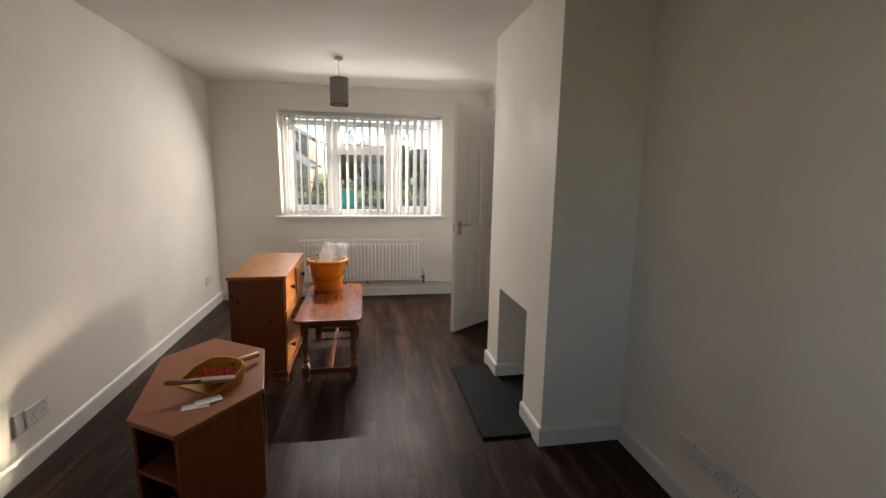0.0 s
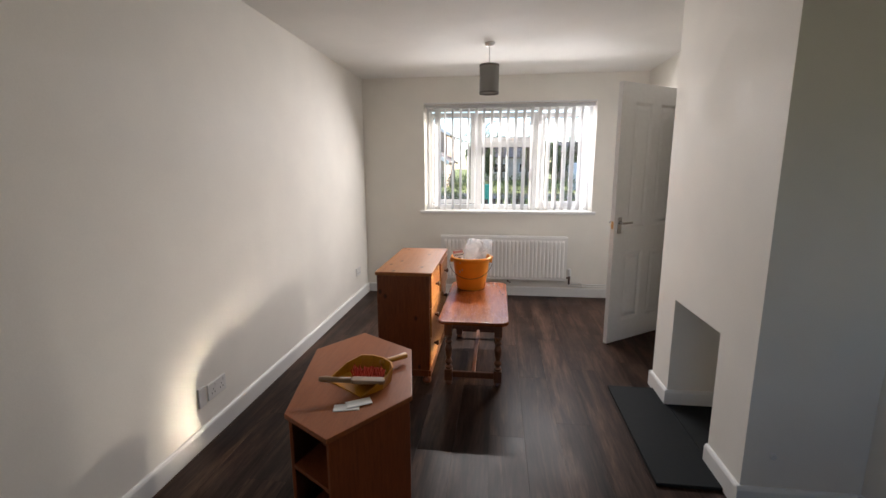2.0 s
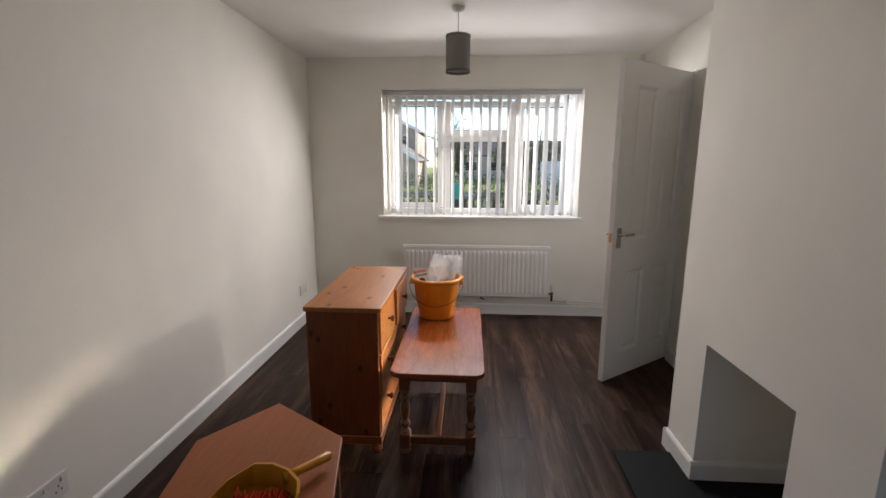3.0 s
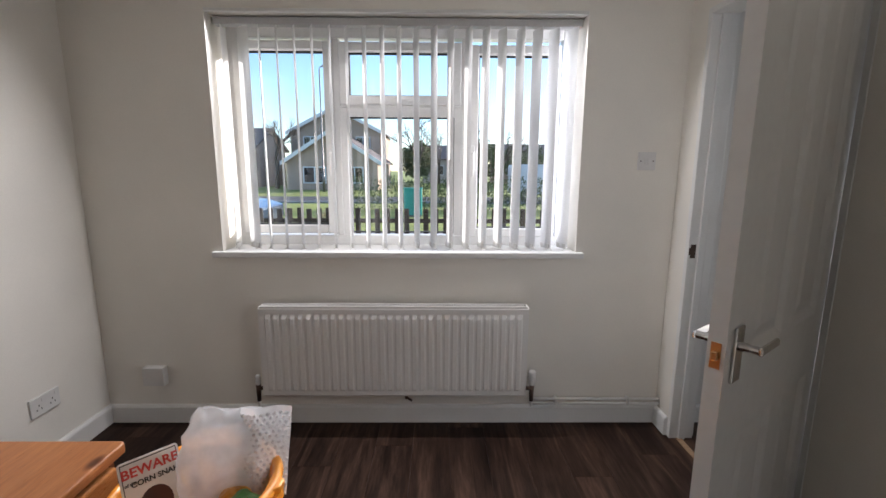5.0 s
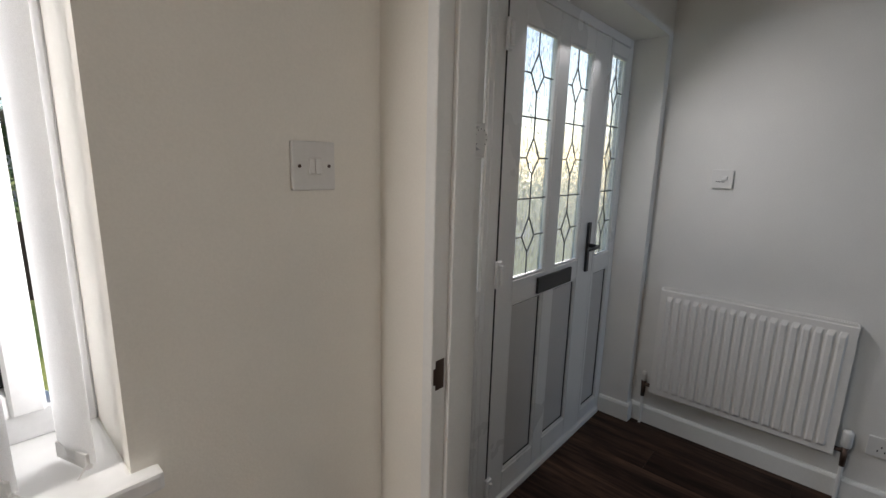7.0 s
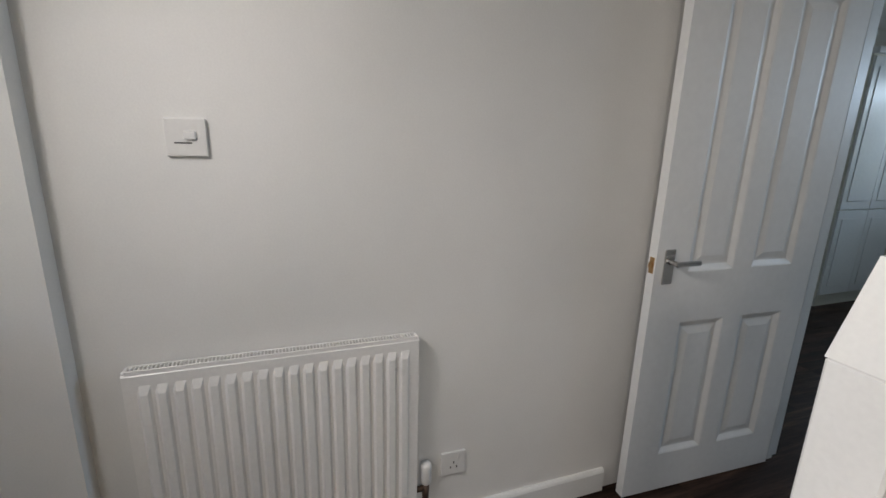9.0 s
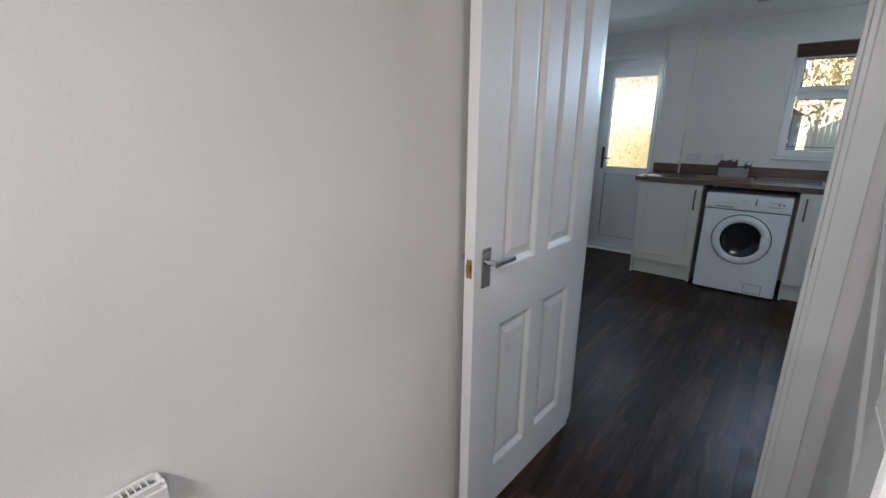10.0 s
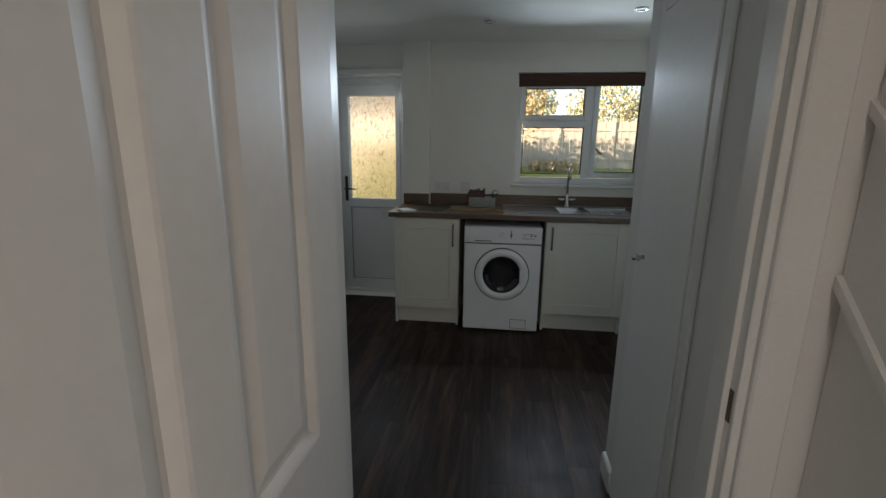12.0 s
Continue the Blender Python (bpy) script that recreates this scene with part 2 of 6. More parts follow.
def brick_mat(name, c1, c2, mortar):
    m, nt, b = nodes_of(name)
    v = coords(nt)
    sp = nt.nodes.new("ShaderNodeSeparateXYZ")
    cb = nt.nodes.new("ShaderNodeCombineXYZ")
    ad = nt.nodes.new("ShaderNodeMath")
    nt.links.new(v, sp.inputs[0])
    nt.links.new(sp.outputs[0], ad.inputs[0])
    nt.links.new(sp.outputs[1], ad.inputs[1])
    nt.links.new(ad.outputs[0], cb.inputs[0])
    nt.links.new(sp.outputs[2], cb.inputs[1])
    t = node(nt, "ShaderNodeTexBrick", Scale=1.0, Mortar_Size=0.006, Brick_Width=0.225, Row_Height=0.075)
    for k, c in (("Color1", c1), ("Color2", c2), ("Mortar", mortar)):
        t.inputs[k].default_value = (*c, 1)
    nt.links.new(cb.outputs[0], t.inputs["Vector"])
    n2 = node(nt, "ShaderNodeTexNoise", Scale=0.8, Detail=5.0)
    nt.links.new(v, n2.inputs["Vector"])
    nt.links.new(mixed(nt, t.outputs["Color"], ramp(nt, n2.outputs["Fac"], [(0.3, (0.8, 0.8, 0.8)), (0.7, (1.1, 1.1, 1.1))]), 1.0, "MULTIPLY"), b.inputs["Base Color"])
    b.inputs["Roughness"].default_value = 0.9
    return m


WALL = plain("magnolia_emulsion", (0.82, 0.79, 0.725), 0.75, vary=0.03, grain=220, bump=0.25, depth=0.0012, space="Object")
HALL_WALL = plain("grey_white_emulsion", (0.74, 0.73, 0.705), 0.75, vary=0.03, grain=220, bump=0.25, depth=0.0012)
CEIL = plain("ceiling_emulsion", (0.85, 0.835, 0.80), 0.85, vary=0.03, grain=160, bump=0.2, depth=0.001)
GLOSS = plain("white_gloss_paint", (0.78, 0.78, 0.77), 0.46, vary=0.0, grain=40, bump=0.02, gloss_vary=0.03)
SATIN = plain("white_satin_trim", (0.76, 0.76, 0.74), 0.4, vary=0.04, grain=120, bump=0.15)
UPVC = plain("white_upvc", (0.80, 0.80, 0.80), 0.3, vary=0.02, grain=90, bump=0.05)
PANEL_GREY = plain("upvc_panel", (0.56, 0.55, 0.55), 0.35, vary=0.03, grain=90, bump=0.08)
ENAMEL = plain("radiator_enamel", (0.80, 0.785, 0.76), 0.32, vary=0.02, grain=100, bump=0.05)
PLASTIC = plain("white_plastic", (0.70, 0.69, 0.67), 0.35, vary=0.02, bump=0.04)
CHROME = plain("brushed_chrome", (0.62, 0.61, 0.60), 0.22, metal=1.0, vary=0.05, bump=0.05)
BRASS = plain("worn_brass", (0.62, 0.40, 0.20), 0.35, metal=1.0, vary=0.15)
DARKMETAL = plain("dark_strike_metal", (0.11, 0.075, 0.06), 0.4, metal=0.8, vary=0.2)
BLACK = plain("black_plastic", (0.018, 0.018, 0.02), 0.4, vary=0.1, bump=0.1)
SEAL = plain("black_rubber_seal", (0.02, 0.02, 0.022), 0.7, vary=0.1)
LEAD = plain("dull_lead_strip", (0.14, 0.145, 0.15), 0.5, metal=0.6, vary=0.15)
SLATE = plain("black_slate", (0.012, 0.014, 0.015), 0.75, vary=0.28, grain=45, bump=0.5, depth=0.002)
SLATE.node_tree.nodes["Principled BSDF"].inputs["Specular IOR Level"].default_value = 0.15
SHADE = thin_fabric("grey_shade_cloth", (0.42, 0.41, 0.385), 0.4)
SLAT = thin_fabric("white_slat_cloth", (0.92, 0.92, 0.92), 0.62)
POLY = thin_fabric("milky_polythene", (0.88, 0.89, 0.90), 0.45, clear=0.28, weave=60, sheen=0.14)
VINYL = plank_vinyl()
UNDER = plain("screed", (0.02, 0.017, 0.015), 0.9)
# one pine, light put in: shaded sides darker, lit top and drawers lighter
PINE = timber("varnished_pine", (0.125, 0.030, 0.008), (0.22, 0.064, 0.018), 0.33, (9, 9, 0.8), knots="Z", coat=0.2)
PINE_TOP_LIT = timber("varnished_pine_top_lit", (0.28, 0.100, 0.030), (0.39, 0.160, 0.056), 0.34, (7, 0.6, 9), knots="Y", coat=0.05, ring=5.0, gloss=0.28)
PINE_FRONT_LIT = timber("varnished_pine_drawers_sunlit", (0.34, 0.12, 0.030), (0.58, 0.25, 0.08), 0.3, (9, 0.8, 9), coat=0.3)
OAK_TOP = timber("polished_table_top", (0.15, 0.034, 0.008), (0.33, 0.095, 0.024), 0.24, (8, 0.7, 8), coat=0.06, gloss=0.22)
OAK_LEG = timber("stained_table_leg", (0.085, 0.030, 0.013), (0.19, 0.07, 0.028), 0.33, (9, 9, 0.8), coat=0.25)
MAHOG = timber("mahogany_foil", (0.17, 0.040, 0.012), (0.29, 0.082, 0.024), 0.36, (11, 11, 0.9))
# the same foil, lightened for the light that falls on the top
MAHOG_TOP_LIT = timber("mahogany_foil_top_lit", (0.27, 0.084, 0.027), (0.345, 0.114, 0.040), 0.42, (10, 0.9, 10), gloss=0.22)
WALNUT = timber("walnut_laminate", (0.055, 0.030, 0.018), (0.17, 0.10, 0.060), 0.3, (0.8, 10, 10), coat=0.2)
PALEWOOD = timber("pale_board", (0.20, 0.12, 0.06), (0.36, 0.24, 0.14), 0.5, (0.9, 9, 9))
CREAM = plain("cream_cabinet_foil", (0.70, 0.68, 0.60), 0.42, vary=0.02, bump=0.06)
WASHER = plain("white_appliance_enamel", (0.78, 0.79, 0.80), 0.25, vary=0.015, bump=0.03)
STEEL = plain("stainless_steel", (0.40, 0.41, 0.42), 0.24, metal=1.0, vary=0.05, grain=200)
GREYSTEEL = plain("dull_grey_steel", (0.20, 0.19, 0.18), 0.4, metal=0.9, vary=0.1)
DARKGLASS = plain("dark_porthole_glass", (0.012, 0.013, 0.016), 0.06, vary=0.1, bump=0)
ORANGE = plain("orange_plastic", (0.86, 0.32, 0.025), 0.33, vary=0.06, grain=25, bump=0.08)
YELLOW = plain("yellow_plastic", (0.55, 0.23, 0.010), 0.32, vary=0.12, bump=0.08)
BRISTLE = plain("red_bristle", (0.40, 0.030, 0.006), 0.95, vary=0.3)
BRISTLE.node_tree.nodes["Principled BSDF"].inputs["Specular IOR Level"].default_value = 0.08
PAPER = plain("white_paper", (0.80, 0.80, 0.77), 0.7, vary=0.03)
INK_RED = plain("red_ink", (0.60, 0.06, 0.045), 0.6)
INK_BLACK = plain("black_ink", (0.03, 0.03, 0.03), 0.6)
BROWN = plain("brown_patch", (0.10, 0.035, 0.022), 0.6, vary=0.4, grain=30)
GREENISH = plain("green_wrapper", (0.06, 0.22, 0.04), 0.4, vary=0.3)
REDDISH = plain("red_wrapper", (0.45, 0.03, 0.02), 0.35, vary=0.3)
CARPET = plain("dark_brown_carpet", (0.028, 0.020, 0.016), 0.95, vary=0.4, grain=180, bump=0.9, depth=0.004)
BLIND = plain("brown_blind_cloth", (0.10, 0.045, 0.028), 0.85, vary=0.12, grain=300)
WICKER = plain("grey_wicker", (0.40, 0.40, 0.40), 0.8, vary=0.2, grain=90, bump=0.6, depth=0.004)
PORTHOLE = plain("porthole_glass", (0.010, 0.011, 0.014), 0.08, vary=0.1, bump=0)
GLASS = clear_glass("clear_glass")
LEADED = rough_glass("leaded_obscure_glass", 0.05, 0.16, 60, 1.0, (0.50, 0.535, 0.57))
FROST = rough_glass("back_door_obscure_glass", 0.05, 0.08, 70, 0.8, (0.93, 0.94, 0.96))
LAWN = grass_mat("lawn_grass", (0.16, 0.20, 0.035), (0.38, 0.41, 0.09), 22)
ASPHALT = plain("road_asphalt", (0.055, 0.055, 0.058), 0.9, vary=0.2, grain=40)
FENCEWOOD = timber("dark_fence_timber", (0.030, 0.018, 0.012), (0.075, 0.045, 0.030), 0.8, (8, 8, 1))
PALEFENCE = timber("weathered_fence_panel", (0.50, 0.42, 0.33), (0.74, 0.66, 0.54), 0.85, (6, 6, 1))
BRICK_A = brick_mat("buff_brick", (0.48, 0.34, 0.24), (0.42, 0.28, 0.20), (0.50, 0.46, 0.42))
ROOF = plain("roof_tiles", (0.17, 0.135, 0.12), 0.85, vary=0.25, grain=8, bump=0.5, depth=0.02)
RENDER = plain("pale_render", (0.55, 0.52, 0.47), 0.85, vary=0.08, grain=20)
BARK = plain("bare_bark", (0.10, 0.075, 0.055), 0.9, vary=0.3, grain=20, bump=0.5, depth=0.01)
LEAF = grass_mat("hedge_leaf", (0.06, 0.085, 0.035), (0.16, 0.19, 0.08), 30)
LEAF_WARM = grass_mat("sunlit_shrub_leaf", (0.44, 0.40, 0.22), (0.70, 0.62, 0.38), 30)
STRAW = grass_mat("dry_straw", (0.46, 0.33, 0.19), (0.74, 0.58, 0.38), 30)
GREENBOX = plain("green_cabinet_paint", (0.025, 0.36, 0.29), 0.45)
CARBLUE = plain("navy_car_paint", (0.018, 0.030, 0.070), 0.2, coat=1.0)
CARWHITE = plain("white_van_paint", (0.62, 0.66, 0.72), 0.3, coat=0.5)
TYRE = plain("tyre_rubber", (0.02, 0.02, 0.02), 0.8)

# ---- building helpers ----


def mesh_of(name, bm, m, smooth=False):
    me = bpy.data.meshes.new(name)
    bm.normal_update()
    bm.to_mesh(me)
    bm.free()
    me.materials.append(m)
    if smooth:
        for p in me.polygons:
            p.use_smooth = True
    return me


def part(name, bm, m, parent=None, label="", smooth=False):
    ob = new(name, mesh_of(name, bm, m, smooth))
    ob.parent = parent
    return tagged(ob, label)


def thing(name, label, category, at=None, group="", kind=""):
    ob = new(name)
    ob.empty_display_size = 0.1
    if at is not None:
        ob.matrix_world = at
    return tagged(ob, label, category, group, kind)


def bx(bm, x0, x1, y0, y1, z0, z1, bevel=0.0, m=None, seg=1):
    """Adds a box to bm, with bevelled edges if asked."""
    c = Matrix.Translation(((x0 + x1) / 2, (y0 + y1) / 2, (z0 + z1) / 2)) @ Matrix.Diagonal((abs(x1 - x0), abs(y1 - y0), abs(z1 - z0), 1))
    r = bmesh.ops.create_cube(bm, size=1, matrix=(m @ c) if m else c)
    if bevel:
        es = list({e for v in r["verts"] for e in v.link_edges})
        bmesh.ops.bevel(bm, geom=es, offset=bevel, segments=seg, affect="EDGES", profile=0.6)
    return bm


def box(x0, x1, y0, y1, z0, z1, bevel=0.0, seg=1):
    return bx(bmesh.new(), x0, x1, y0, y1, z0, z1, bevel, seg=seg)


def tube(bm, pts, r, seg=10, cap=True):
    """A round bar along points; r is one radius or one for each point."""
    pts = [Vector(p) for p in pts]
    rs = r if isinstance(r, (list, tuple)) else [r] * len(pts)
    rings = []
    for i, p in enumerate(pts):
        d = (pts[min(i + 1, len(pts) - 1)] - pts[max(i - 1, 0)]).normalized()
        u = d.cross(Vector((0, 0, 1)) if abs(d.z) < 0.9 else Vector((1, 0, 0))).normalized()
        w = d.cross(u)
        rings.append([bm.verts.new(p + (u * math.cos(a) + w * math.sin(a)) * rs[i]) for a in [2 * math.pi * k / seg for k in range(seg)]])
    for a, b in zip(rings, rings[1:]):
        for k in range(seg):
            bm.faces.new((a[k], a[(k + 1) % seg], b[(k + 1) % seg], b[k]))
    if cap:
        bm.faces.new(rings[0][::-1])
        bm.faces.new(rings[-1])
    bmesh.ops.recalc_face_normals(bm, faces=bm.faces)
    return bm


def lathe(bm, prof, seg=20, cx=0.0, cy=0.0, closed=False):
    """Turns (radius, height) pairs round a vertical axis."""
    rings = []
    for r, z in prof:
        rings.append([bm.verts.new((cx + max(r, 1e-4) * math.cos(2 * math.pi * k / seg), cy + max(r, 1e-4) * math.sin(2 * math.pi * k / seg), z)) for k in range(seg)])
    for a, b in zip(rings, rings[1:]):
        for k in range(seg):
            bm.faces.new((a[k], a[(k + 1) % seg], b[(k + 1) % seg], b[k]))
    if closed:
        bm.faces.new(rings[0][::-1])
        bm.faces.new(rings[-1])
    bmesh.ops.recalc_face_normals(bm, faces=bm.faces)
    return bm


def prism(bm, poly, z0, z1, bevel=0.0, seg=2, m=None):
    """A flat outline (x, y) drawn up from z0 to z1."""
    lo = [bm.verts.new((x, y, z0)) for x, y in poly]
    hi = [bm.verts.new((x, y, z1)) for x, y in poly]
    n = len(poly)
    fs = [bm.faces.new(lo[::-1]), bm.faces.new(hi)]
    fs += [bm.faces.new((lo[i], lo[(i + 1) % n], hi[(i + 1) % n], hi[i])) for i in range(n)]
    bmesh.ops.recalc_face_normals(bm, faces=fs)
    vs = lo + hi
    if bevel:
        es = list({e for v in vs for e in v.link_edges})
        r = bmesh.ops.bevel(bm, geom=es, offset=bevel, segments=seg, affect="EDGES", profile=0.6)
        vs = r["verts"]
    if m:
        bmesh.ops.transform(bm, matrix=m, verts=[v for v in bm.verts if v.is_valid])
    return bm


def round_rect(x0, x1, y0, y1, r, n=5):
    out = []
    for cx, cy, a0 in ((x1 - r, y1 - r, 0), (x0 + r, y1 - r, 90), (x0 + r, y0 + r, 180), (x1 - r, y0 + r, 270)):
        for k in range(n + 1):
            a = radians(a0 + 90 * k / n)
            out.append((cx + r * math.cos(a), cy + r * math.sin(a)))
    return out


def lettering(body, size, m, parent, at, name="lettering"):
    cu = bpy.data.curves.new("lettering", "FONT")
    cu.body, cu.size, cu.extrude, cu.align_x = body, size, 0.0004, "CENTER"
    cu.offset = size * 0.025
    tmp = bpy.data.objects.new("lettering", cu)
    me = bpy.data.meshes.new_from_object(tmp)
    bpy.data.objects.remove(tmp)
    me.materials.clear()
    me.materials.append(m)
    ob = new(name, me)
    ob.parent = parent
    ob.matrix_local = at
    return ob


def structure(name, bm, m, label="", category=""):
    return tagged(part(name, bm, m), label, category, kind="structure")


# ---- the plan, in metres ----
XL, XR, XH, YF, YB, H = -1.375, 1.54, 3.36, 5.185, -0.53, 2.315
XW = 1.655          # hall face of the living room's side wall
YK, YK2 = 2.74, 2.64   # hall and kitchen faces of the kitchen wall
XE = 4.66          # kitchen's far side wall
WX0, WX1, WZ0, WZ1 = -0.71, 1.06, 0.925, 2.045   # living room window opening
FX0, FX1, FZ1 = 1.885, 3.30, 2.0                 # front door opening
DY0, DY1, DZ1 = 4.25, 5.052, 2.025                # living room doorway
KX0, KX1 = 2.485, 3.305                          # kitchen doorway
KWX0, KWX1, KWZ0, KWZ1 = 1.70, 2.81, 1.13, 2.07  # kitchen window
SX0, SX1, SZ0, SZ1 = -0.20, 0.95, 0.95, 2.05     # rear window of the living room, behind the walk
BX0, BX1, BZ1 = 3.83, 4.50, 2.06                 # back door opening

# ---- shell ----
structure("wall_west", box(XL - 0.1, XL, YB - 0.1, YF, -0.2, H), WALL, "plain magnolia painted plaster wall of the living room", "wall")
bm = box(XL, SX0, YB - 0.3, YB, -0.2, H)
bx(bm, SX0, SX1, YB - 0.3, YB, -0.2, SZ0)
bx(bm, SX0, SX1, YB - 0.3, YB, SZ1, H)
bx(bm, SX1, XR, YB - 0.3, YB, -0.2, H)
structure("wall_south", bm, WALL, "plain magnolia painted plaster end wall with the rear window", "wall")
bm = box(XL - 0.1, WX0, YF, YF + 0.3, -0.2, H)
bx(bm, WX0, WX1, YF, YF + 0.3, -0.2, WZ0)
bx(bm, WX0, WX1, YF, YF + 0.3, WZ1, H)
bx(bm, WX1, XW, YF, YF + 0.3, -0.2, H)
structure("wall_north", bm, WALL, "plastered outer wall with the living room window opening", "wall")
bm = box(XW, FX0, YF, YF + 0.3, -0.2, H)
bx(bm, FX0, FX1, YF, YF + 0.3, FZ1, H)
bx(bm, FX0, FX1, YF, YF + 0.3, -0.2, -0.004)
bx(bm, FX1, XE + 0.1, YF, YF + 0.3, -0.2, H)
structure("wall_front_door", bm, HALL_WALL, "grey-white plastered wall round the front door", "wall")
bm = box(XR, XW, YB - 0.1, DY0, -0.2, H)
bx(bm, XR, XW, DY0, DY1, DZ1, H)
bx(bm, XR, XW, DY1, YF, -0.2, H)
structure("wall_middle", bm, WALL, "painted wall between living room and hall with doorway", "wall")
bm = box(1.09, XR, 2.15, 2.43, 0, H)
bx(bm, 1.09, XR, 2.95, 3.20, 0, H)
bx(bm, 1.09, XR, 2.43, 2.95, 0.645, H)
bx(bm, 1.50, XR, 2.43, 2.95, 0, 0.645)
structure("wall_chimney", bm, WALL, "painted chimney breast with a plain square fireplace opening", "chimney breast")
structure("wall_hall", box(XH, XH + 0.1, YK, YF, -0.2, H), HALL_WALL, "pale grey painted hall wall", "wall")
bm = box(2.425, KX0, YK2, YK, -0.2, H)
bx(bm, KX0, KX1, YK2, YK, DZ1, H)
bx(bm, KX1, XE + 0.1, YK2, YK, -0.2, H)
structure("wall_kitchen_door", bm, HALL_WALL, "pale painted wall with the kitchen doorway", "wall")
structure("wall_stair_cupboard", box(2.345, 2.425, 1.70, YK, -0.2, H), HALL_WALL, "painted partition beside the stair", "wall")
structure("wall_stair_end", box(XW, 2.385, 1.70, 1.76, -0.2, H), HALL_WALL, "painted partition behind the stair", "wall")
bm = box(XW, KWX0, YB - 0.3, YB, -0.2, H)
bx(bm, KWX0, KWX1, YB - 0.3, YB, -0.2, KWZ0)
bx(bm, KWX0, KWX1, YB - 0.3, YB, KWZ1, H)
bx(bm, KWX1, BX0, YB - 0.3, YB, -0.2, H)
bx(bm, BX0, BX1, YB - 0.3, YB, BZ1, H)
bx(bm, BX0, BX1, YB - 0.3, YB, -0.2, -0.004)
bx(bm, BX1, XE + 0.1, YB - 0.3, YB, -0.2, H)
structure("wall_kitchen_rear", bm, WALL, "cream painted rear kitchen wall", "wall")
structure("wall_pilaster", box(3.565, 3.80, YB, YB + 0.085, 0, H), WALL, "shallow painted pilaster on the kitchen wall", "wall")
structure("wall_kitchen_east", box(XE, XE + 0.1, YB, YK2, -0.2, H), WALL, "cream painted kitchen side wall", "wall")
structure("ceiling", box(XL - 0.1, XE + 0.1, YB - 0.3, YF + 0.3, H, H + 0.12), CEIL, "white painted plaster ceiling with faint roller marks", "ceiling")

# skirting boards, each a moulded strip along a stretch of wall


def skirting(x0, y0, x1, y1, nx, ny, h=0.099, d=0.017):
    bm = bmesh.new()
    prof = [(0, 0), (d, 0), (d, h - 0.014), (d - 0.004, h - 0.005), (d - 0.009, h), (0, h)]
    a = [bm.verts.new((x0 + nx * p, y0 + ny * p, z)) for p, z in prof]
    b = [bm.verts.new((x1 + nx * p, y1 + ny * p, z)) for p, z in prof]
    n = len(prof)
    for i in range(n):
        bm.faces.new((a[i], a[(i + 1) % n], b[(i + 1) % n], b[i]))
    bm.faces.new(a[::-1])
    bm.faces.new(b)
    bmesh.ops.recalc_face_normals(bm, faces=bm.faces)
    structure("baseboard", bm, SATIN, "white painted wooden skirting board", "baseboard")


for s in ((XL, YB, XL, YF, 1, 0), (XL + 0.018, YF, XR - 0.018, YF, 0, -1), (XR, DY1 + 0.002, XR, YF, -1, 0), (XR, 3.20, XR, DY0 - 0.002, -1, 0),
          (XR, YB, XR, 2.15, -1, 0), (1.09, 2.15, 1.09, 2.43, -1, 0), (1.09, 2.95, 1.09, 3.20, -1, 0), (1.073, 2.15, XR - 0.018, 2.15, 0, -1),
          (1.073, 2.95, 1.50, 2.95, 0, -1), (1.073, 3.20, XR - 0.018, 3.20, 0, 1), (XH, 3.55, XH, YF, -1, 0), (FX1, YF, XH - 0.018, YF, 0, -1),
          (FX1, 5.17, FX1, 5.34, -1, 0), (XW, YF, FX0, YF, 0, -1), (2.425, 1.70, 2.425, 1.84, 1, 0), (2.425, 2.352, 2.425, 2.57, 1, 0), (XE, -0.2, XE, YK2, -1, 0), (4.50, YB, XE, YB, 0, 1)):
    skirting(*s)

# ---- doors ----


def door_slab(w=0.762, h=1.981, t=0.036):
    """A moulded four-panel leaf: hinge edge at x = 0, faces at y = +-t/2."""
    bm = bmesh.new()
    xs = (0, 0.112, 0.322, 0.408, 0.618, w)
    zs = (0, 0.165, 0.725, 0.915, 1.850, h)
    for side in (-1, 1):
        grid = [[bm.verts.new((x, side * t / 2, z)) for x in xs] for z in zs]
        panels = []
        for i in range(5):
            for j in range(5):
                q = (grid[i][j], grid[i][j + 1], grid[i + 1][j + 1], grid[i + 1][j])
                f = bm.faces.new(q if side < 0 else q[::-1])
                if j in (1, 3) and i in (1, 3):
                    panels.append(f)
        bm.normal_update()
        for thick, depth in ((0.006, -0.002), (0.016, -0.009), (0.008, 0.0), (0.024, 0.006)):
            bmesh.ops.inset_individual(bm, faces=panels, thickness=thick, depth=depth, use_even_offset=True)
        rim = grid[0] + [r[-1] for r in grid[1:]] + grid[-1][-2::-1] + [r[0] for r in grid[-2:0:-1]]
        if side < 0:
            first = rim
        else:
            n = len(rim)
            for k in range(n):
                bm.faces.new((first[k], first[(k + 1) % n], rim[(k + 1) % n], rim[k]))
    bmesh.ops.recalc_face_normals(bm, faces=bm.faces)
    return bm


